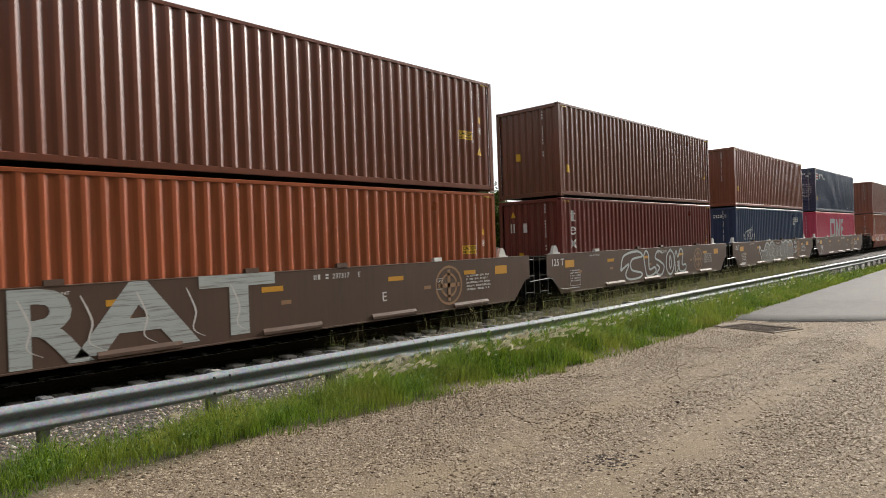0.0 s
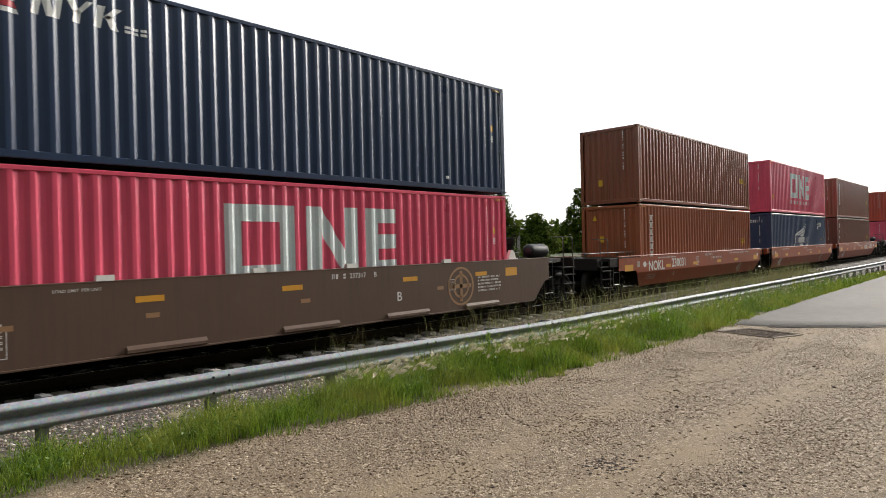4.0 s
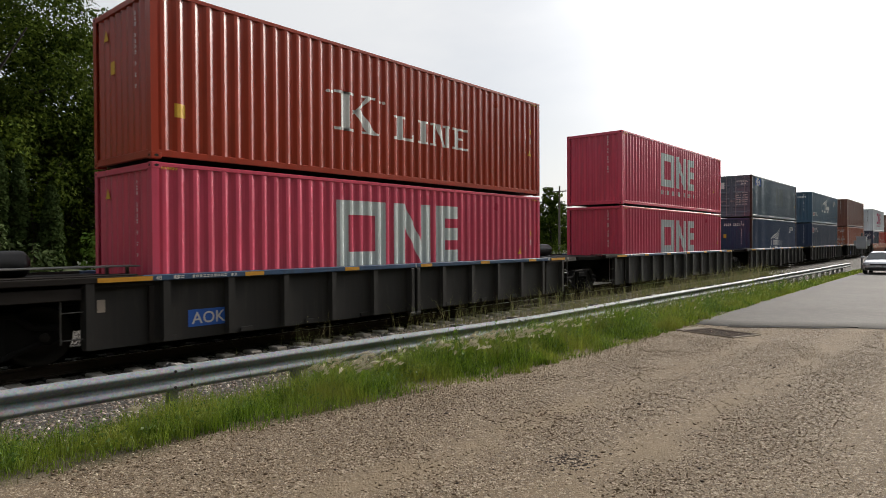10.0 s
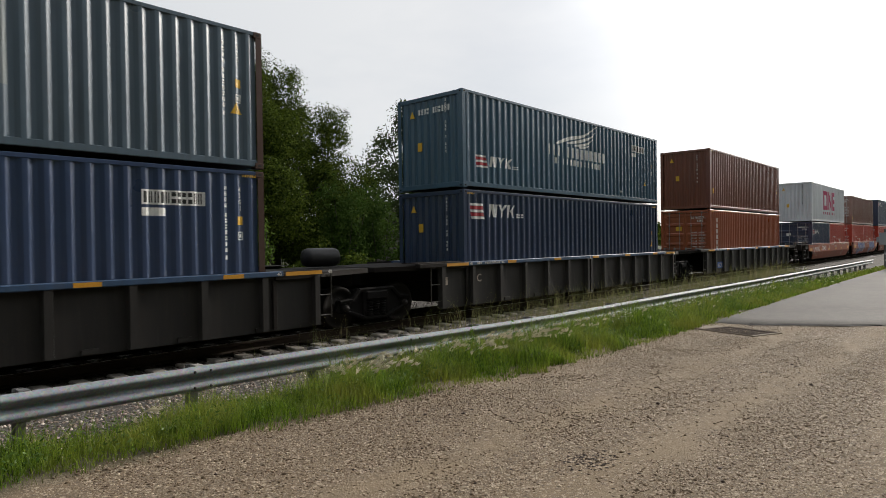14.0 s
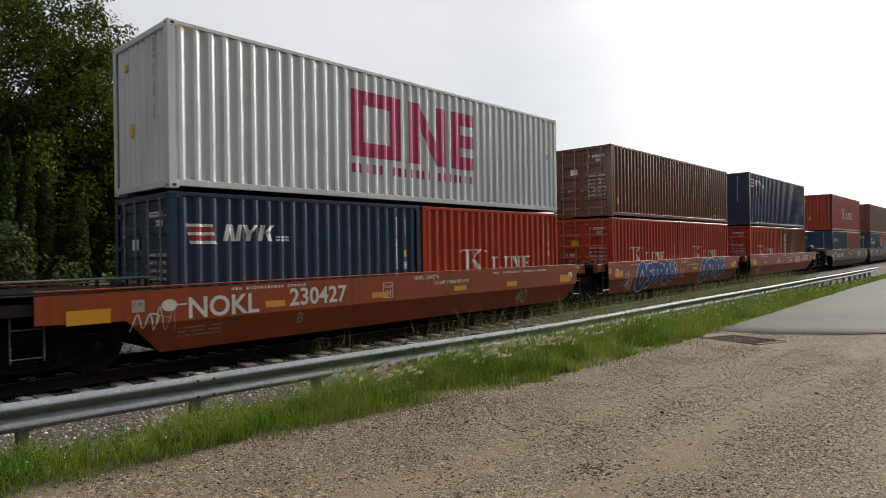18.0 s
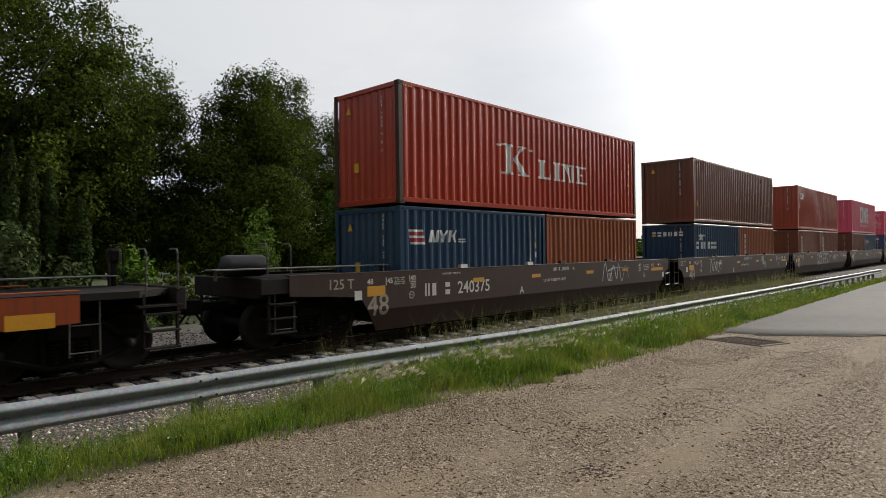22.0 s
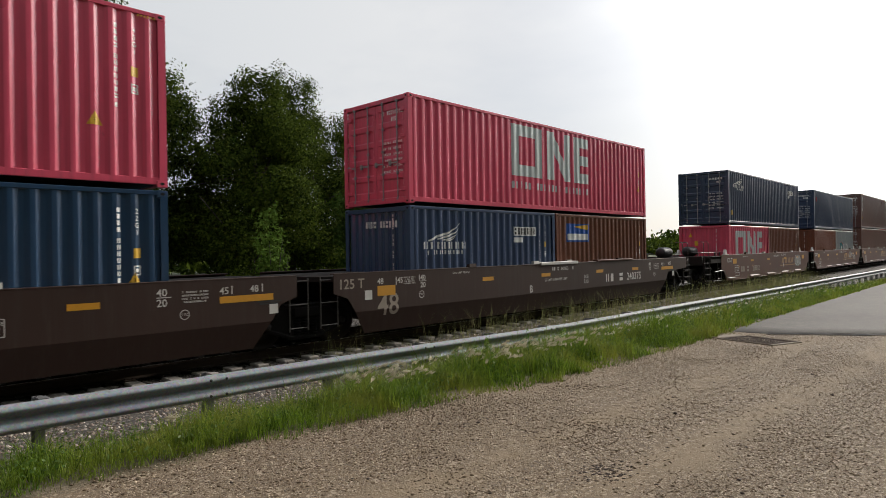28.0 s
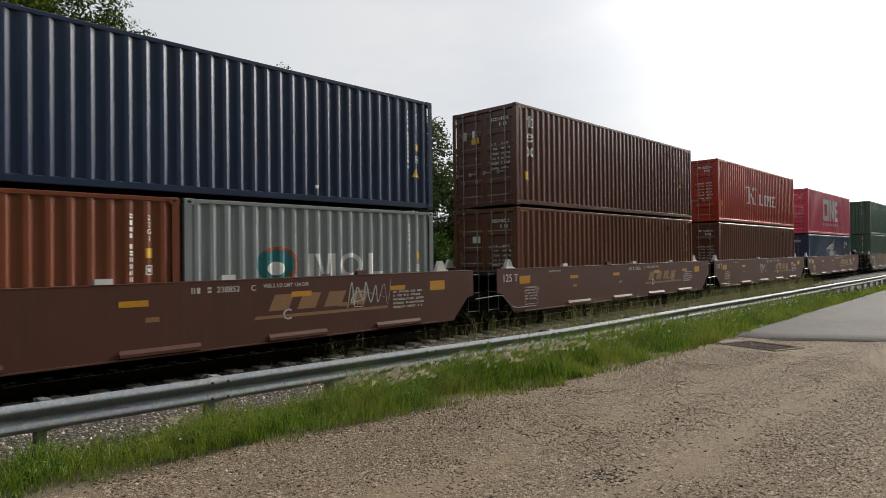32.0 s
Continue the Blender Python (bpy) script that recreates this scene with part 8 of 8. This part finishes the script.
def make_bush(x, y, height, wide, seed, leaf=None, n=90, label="leafy green trackside shrub"):
    rng = np.random.default_rng(seed)
    g = ground_z(x, y)
    bush = thing("shrub", label, "shrub", m=pose(x, y, g - 0.05))
    b = Build()
    for i in range(7):
        a = i * 0.9 + seed
        tip = Vector((math.cos(a) * wide * 0.6, math.sin(a) * wide * 0.6, height * (0.6 + 0.05 * (i % 4))))
        b.tube([(0, 0, 0), tip * 0.5 + Vector((0, 0, 0.15)), tip], [0.03, 0.02, 0.006], 5)
    part("stem", b, BARK, bush)
    blobs = [(rng.uniform(-0.4, 0.4) * wide, rng.uniform(-0.4, 0.4) * wide, height * rng.uniform(0.3, 0.8), wide * 0.5, height * 0.28) for _ in range(6)]
    pts, away = crown_points(rng, blobs, n, 22, 0.2)
    part("crown", leaf_mesh("crown", pts, 0.085, rng, away), leaf or LEAF, bush)
    return bush


def far_woods():
    rng = np.random.default_rng(77)
    n = 26000
    x = rng.uniform(-60, 300, n)
    top = 5.5 + 2.0 * np.sin(x * 0.11) + 1.3 * np.sin(x * 0.37 + 1) + 0.8 * np.sin(x * 0.9)
    z = top * rng.uniform(0, 1, n) ** 0.7
    y = 75 + rng.normal(size=n) * 3 + 0.12 * np.clip(x, 0, 300)
    g = np.array([ground_z(float(a), 75.0) for a in x])
    c = np.stack([x, y, z + g], 1)
    ob = part("far_woods", leaf_mesh("far_woods", c, 0.75, rng), LEAF)
    tagged(ob, "distant belt of dark green woods", "woods", kind="stuff")


OAK = "broad dark green deciduous tree behind the track"
BIG = dict(leaves=100, bare=0.1, size=0.082, spread=0.37)
make_tree(-2.5, 30, 15.5, 6.0, OAK, clumps=620, seed=10, **BIG)
make_tree(5.2, 31.8, 23.0, 8.8, OAK, clumps=1400, seed=11, leaves=104, bare=0.2, size=0.086, spread=0.40)
make_tree(9.0, 31, 12.6, 4.4, OAK, clumps=640, seed=12, **BIG)
make_tree(12.7, 33, 12.9, 4.8, OAK, clumps=620, seed=13, **BIG)
make_tree(16.6, 29, 12.2, 4.3, OAK, clumps=760, seed=14, **BIG)
make_tree(21.2, 33, 13.8, 4.4, OAK, clumps=620, seed=15, **BIG)
make_tree(25.2, 33, 11.6, 4.0, OAK, clumps=520, seed=16, **BIG)
make_tree(33.2, 33, 13.2, 4.6, "airy grey-green tree with sky showing through its crown", LEAF_PALE, clumps=430, leaves=44, seed=17, bare=0.2, size=0.13, spread=0.42)
make_tree(37.6, 33, 9.2, 2.6, "lower airy grey-green tree beside a taller one", LEAF_PALE, clumps=130, leaves=40, seed=27, bare=0.2, size=0.13, spread=0.42)
make_tree(40.6, 32, 6.9, 1.5, "small dense dark tree behind the track", clumps=200, leaves=36, seed=18, bare=0.05, size=0.14)
make_tree(64.0, 45, 6.4, 2.8, "distant dark green tree", clumps=260, leaves=34, seed=19, bare=0.1, size=0.22)
make_tree(100.0, 60, 12.5, 5.0, "distant dark green tree", clumps=300, leaves=30, seed=20, bare=0.1, size=0.28)
for i, (x, h) in enumerate(((2.7, 6.2), (3.35, 6.3), (4.05, 6.1), (4.7, 6.2), (5.25, 5.7), (5.78, 5.4), (6.6, 4.5))):
    make_column(x, 21.5 + 0.1 * (i % 3), h, 0.27 if i < 6 else 0.34, 40 + i)
for i in range(18):
    if i > 3:
        make_bush(1.5 + i * 2.1, 22.3 + 0.8 * math.sin(i * 2.1), 1.3 + 0.5 * (i % 3), 1.3, 60 + i, LEAF, n=110)
make_bush(4.3, 19.6, 3.1, 0.9, 91, LEAF_PALE, 90, "airy grey-green trackside shrub")
make_bush(5.7, 19.8, 2.2, 0.7, 92, LEAF_PALE, 70, "airy grey-green trackside shrub")
make_bush(7.7, 20.2, 2.7, 0.7, 93, LEAF_BRIGHT, 60, "low bright green trackside shrub")
make_bush(12.9, 21.2, 4.4, 0.95, 90, LEAF_BRIGHT, 110, "bright green sunlit trackside shrub")
for i, (x, h, w) in enumerate(((20.6, 6.4, 1.7), (23.0, 5.6, 1.8), (25.2, 4.2, 1.5))):
    make_bush(x, 25.5, h, w, 95 + i, LEAF_MID, 260, "large mid-green shrub in front of the trees")


def make_shed():
    """A low roofed building half hidden behind the trees."""
    x0, x1, y0, y1 = 33.0, 50.0, 37.0, 44.0
    g = ground_z(40.0, y0)
    shed = thing("outbuilding", "low dark building with a grey-brown roof behind the trees", "building", m=pose(0, 0, g))
    w = Build()
    w.box(x0, x1, y0, y1, -0.2, 4.3, 0.02)
    part("wall", w, plain("dark_siding", (0.07, 0.068, 0.06), 0.8), shed)
    r = Build()
    r.prism([(y0 - 0.4, 4.25), (y1 + 0.4, 4.25), ((y0 + y1) / 2, 5.6)], "x", x0 - 0.4, x1 + 0.4)
    part("roof", r, plain("brown_shingle", (0.10, 0.088, 0.078), 0.9), shed)


make_shed()
far_woods()

# ---- parked car, signal cabinet, utility pole ----
def make_sedan():
    body_paint = plain("silver_car_paint", (0.62, 0.63, 0.65), 0.25, 0.35, 0.03)
    black = plain("black_trim", (0.02, 0.02, 0.022), 0.4)
    rubber = plain("tyre_rubber", (0.025, 0.025, 0.025), 0.85)
    alloy = plain("alloy_rim", (0.45, 0.45, 0.46), 0.35, 0.8)
    lens = plain("headlight_lens", (0.75, 0.77, 0.8), 0.1, 0.0, 0.02)
    g = Net("car_glass")
    g.bsdf.inputs["IOR"].default_value = 1.45
    glass = g.done((0.03, 0.04, 0.045), 0.05, 0.0, 0.8)
    car = thing("parked_car", "silver sedan parked nose first beside the verge", "car", m=pose(46.9, 4.72, road_z(47) + 0.03))
    # stations along x from the nose: half width, sill height, belt height
    st = [(0.0, 0.62, 0.36, 0.62), (0.10, 0.78, 0.26, 0.72), (0.45, 0.88, 0.22, 0.80), (1.2, 0.90, 0.2, 0.92), (1.9, 0.90, 0.2, 0.96), (3.3, 0.90, 0.2, 1.0), (4.1, 0.88, 0.22, 1.02), (4.5, 0.80, 0.28, 1.0), (4.62, 0.70, 0.4, 0.9)]
    b = Build()
    rows = []
    for x, w, z0, z1 in st:
        m = (z0 + z1) / 2
        rows.append([(x, -w * 0.9, z0), (x, -w, z0 + 0.12), (x, -w * 1.0, m), (x, -w * 0.96, z1 - 0.06), (x, -w * 0.86, z1), (x, 0, z1 + 0.035),
                     (x, w * 0.86, z1), (x, w * 0.96, z1 - 0.06), (x, w, m), (x, w, z0 + 0.12), (x, w * 0.9, z0)])
    b.grid(rows, closed=True)
    b.face(rows[0][::-1])
    b.face(rows[-1])
    part("body", b.mesh("body", True), body_paint, car)
    r = Build()
    roof = [(1.15, 0.80, 0.93), (1.85, 0.66, 1.36), (2.4, 0.64, 1.43), (3.0, 0.63, 1.41), (3.9, 0.74, 1.06)]
    rows = [[(x, -w, z - 0.03), (x, -w * 0.85, z), (x, 0, z + 0.02), (x, w * 0.85, z), (x, w, z - 0.03)] for x, w, z in roof[1:4]]
    r.grid(rows)
    part("roof", r.mesh("roof", True), body_paint, car)
    for name, quad in (("windscreen", [(1.15, -0.76, 0.95), (1.15, 0.76, 0.95), (1.84, 0.64, 1.35), (1.84, -0.64, 1.35)]),
                       ("rear_window", [(3.0, -0.62, 1.38), (3.0, 0.62, 1.38), (3.85, 0.72, 1.03), (3.85, -0.72, 1.03)]),
                       ("side_window", [(1.2, -0.83, 0.96), (3.8, -0.83, 1.0), (3.0, -0.64, 1.37), (1.88, -0.67, 1.33)]),
                       ("side_window", [(1.2, 0.83, 0.96), (1.88, 0.67, 1.33), (3.0, 0.64, 1.37), (3.8, 0.83, 1.0)])):
        q = Build()
        c = sum((Vector(p) for p in quad), Vector()) / 4
        n = (Vector(quad[1]) - Vector(quad[0])).cross(Vector(quad[2]) - Vector(quad[0])).normalized() * 0.012
        q.face(quad)
        q.face([Vector(p) - n for p in quad][::-1])
        part(name, q, glass, car)
    for y in (-0.66, 0.66):
        h = Build()
        h.prism([(y - 0.2, 0.60), (y + 0.2, 0.60), (y + 0.2, 0.70), (y - 0.2, 0.72)], "x", 0.0, 0.2)
        part("headlight", h, lens, car)
        f = Build()
        f.lathe((0.06, y, 0.36), [(0.0, -0.03), (0.07, -0.03), (0.08, 0.02)], "x", 12)
        part("fog_lamp", f, black, car)
        m = Build()
        m.box(1.35, 1.55, (y / abs(y)) * 1.0 - 0.09, (y / abs(y)) * 1.0 + 0.09, 0.98, 1.12, 0.03)
        part("mirror", m, body_paint, car)
    g1 = Build()
    g1.box(-0.02, 0.06, -0.46, 0.46, 0.56, 0.66, 0.02)
    part("grille", g1, black, car)
    g2 = Build()
    g2.box(-0.03, 0.06, -0.6, 0.6, 0.28, 0.44, 0.03)
    part("lower_grille", g2, black, car)
    pl = Build()
    pl.box(-0.045, -0.03, -0.16, 0.16, 0.46, 0.55, 0.004)
    part("number_plate", pl, OFFWHITE, car)
    for x in (0.9, 3.65):
        for y in (-0.8, 0.8):
            w = Build()
            w.lathe((0, 0, 0), [(0.2, -0.1), (0.3, -0.1), (0.325, -0.07), (0.325, 0.07), (0.3, 0.1), (0.2, 0.1)], "y", 20)
            wheel = part("wheel", w, rubber, car, at=(x, y, 0.325))
            a = Build()
            a.lathe((0, 0, 0), [(0.0, -0.07), (0.06, -0.08), (0.19, -0.06), (0.21, -0.08), (0.21, 0.08), (0.0, 0.06)], "y", 20)
            part("rim", a, alloy, wheel)


def make_cabinet():
    grey = plain("grey_cabinet_paint", (0.36, 0.38, 0.40), 0.5, 0.2, 0.1)
    x, y = 53.8, 6.42
    c = thing("signal_cabinet", "grey metal signal box on a steel post", "signal box", m=pose(x, y, ground_z(x, y)))
    h = 2.0 - ground_z(x, y)
    p = Build()
    p.tube([(0, 0, -0.2), (0, 0, h + 1.0)], 0.06, 10)
    part("post", p, POST_STEEL, c)
    b = Build()
    b.box(-0.3, 0.3, -0.3, 0.3, h - 0.15, h + 0.7, 0.03)
    part("box", b, grey, c)
    d = Build()
    d.box(-0.325, -0.3, -0.26, 0.26, h - 0.09, h + 0.64, 0.01)
    part("door", d, grey, c)
    t = Build()
    t.box(-0.36, 0.36, -0.35, 0.35, h + 0.7, h + 0.74, 0.01)
    part("rain_cap", t, grey, c)
    for s in (-1, 1):
        k = Build()
        k.box(-0.1, 0.1, s * 0.4 - 0.09, s * 0.4 + 0.09, h + 0.05, h + 0.45, 0.02)
        part("side_box", k, grey, c)


def make_pole():
    wood = plain("pole_wood", (0.12, 0.095, 0.075), 0.9, 0.0, 0.25)
    x, y = 77.4, 45.0
    p = thing("utility_pole", "weathered wooden utility pole beyond the trees", "utility pole", m=pose(x, y, ground_z(x, y)))
    b = Build()
    b.tube([(0, 0, -0.3), (0, 0, 10.4)], [0.17, 0.11], 10)
    part("shaft", b, wood, p)
    a = Build()
    a.box(-0.06, 0.06, -1.1, 1.1, 9.6, 9.74, 0.01)
    part("crossarm", a, wood, p)
    for yy in (-1.0, -0.4, 0.4, 1.0):
        i = Build()
        i.lathe((0, yy, 9.74), [(0.0, 0.0), (0.03, 0.0), (0.06, 0.06), (0.03, 0.1), (0.05, 0.14), (0.0, 0.18)], "z", 8)
        part("insulator", i, OFFWHITE, p)


make_sedan()
make_cabinet()
make_pole()


# ---- what moves ----
RUN = [(0, 0.0), (4, 46.0), (8, 92.39), (12, 139.09), (16, 186.06), (20, 233.27), (24, 280.78), (28, 328.68), (32, 377.14)]


def motions():
    for ob, x, z in MOVING:
        up = math.cos(radians(TILT))
        rows = []
        for t, s in RUN:
            xx = x - s
            rows.append((t, pose(xx - z * math.sin(radians(TILT)), TRACK_Y, rail_top(xx) + z * up, 0, -TILT, 0)))
        walk(ob, rows)
    # wheels roll; all wheelsets at the same place in their bogies share one set of keys
    first = {}
    for ws, dx in WHEELSETS:
        if dx in first:
            act = first[dx].animation_data
            ws.rotation_mode = "QUATERNION"
            ws.animation_data_create()
            ws.animation_data.action = act.action
            ws.animation_data.action_slot = act.action_slot
            continue
        rows = []
        for n in range(0, 32 * FPS + 1):
            t = n / FPS
            k = min(int(t // 4), 7)
            s = RUN[k][1] + (RUN[k + 1][1] - RUN[k][1]) * (t - 4 * k) / 4
            rows.append((t, pose(dx, 0, 0.46, 0, -math.degrees(s / 0.46) % 360, 0)))
        walk(ws, rows)
        first[dx] = ws


motions()
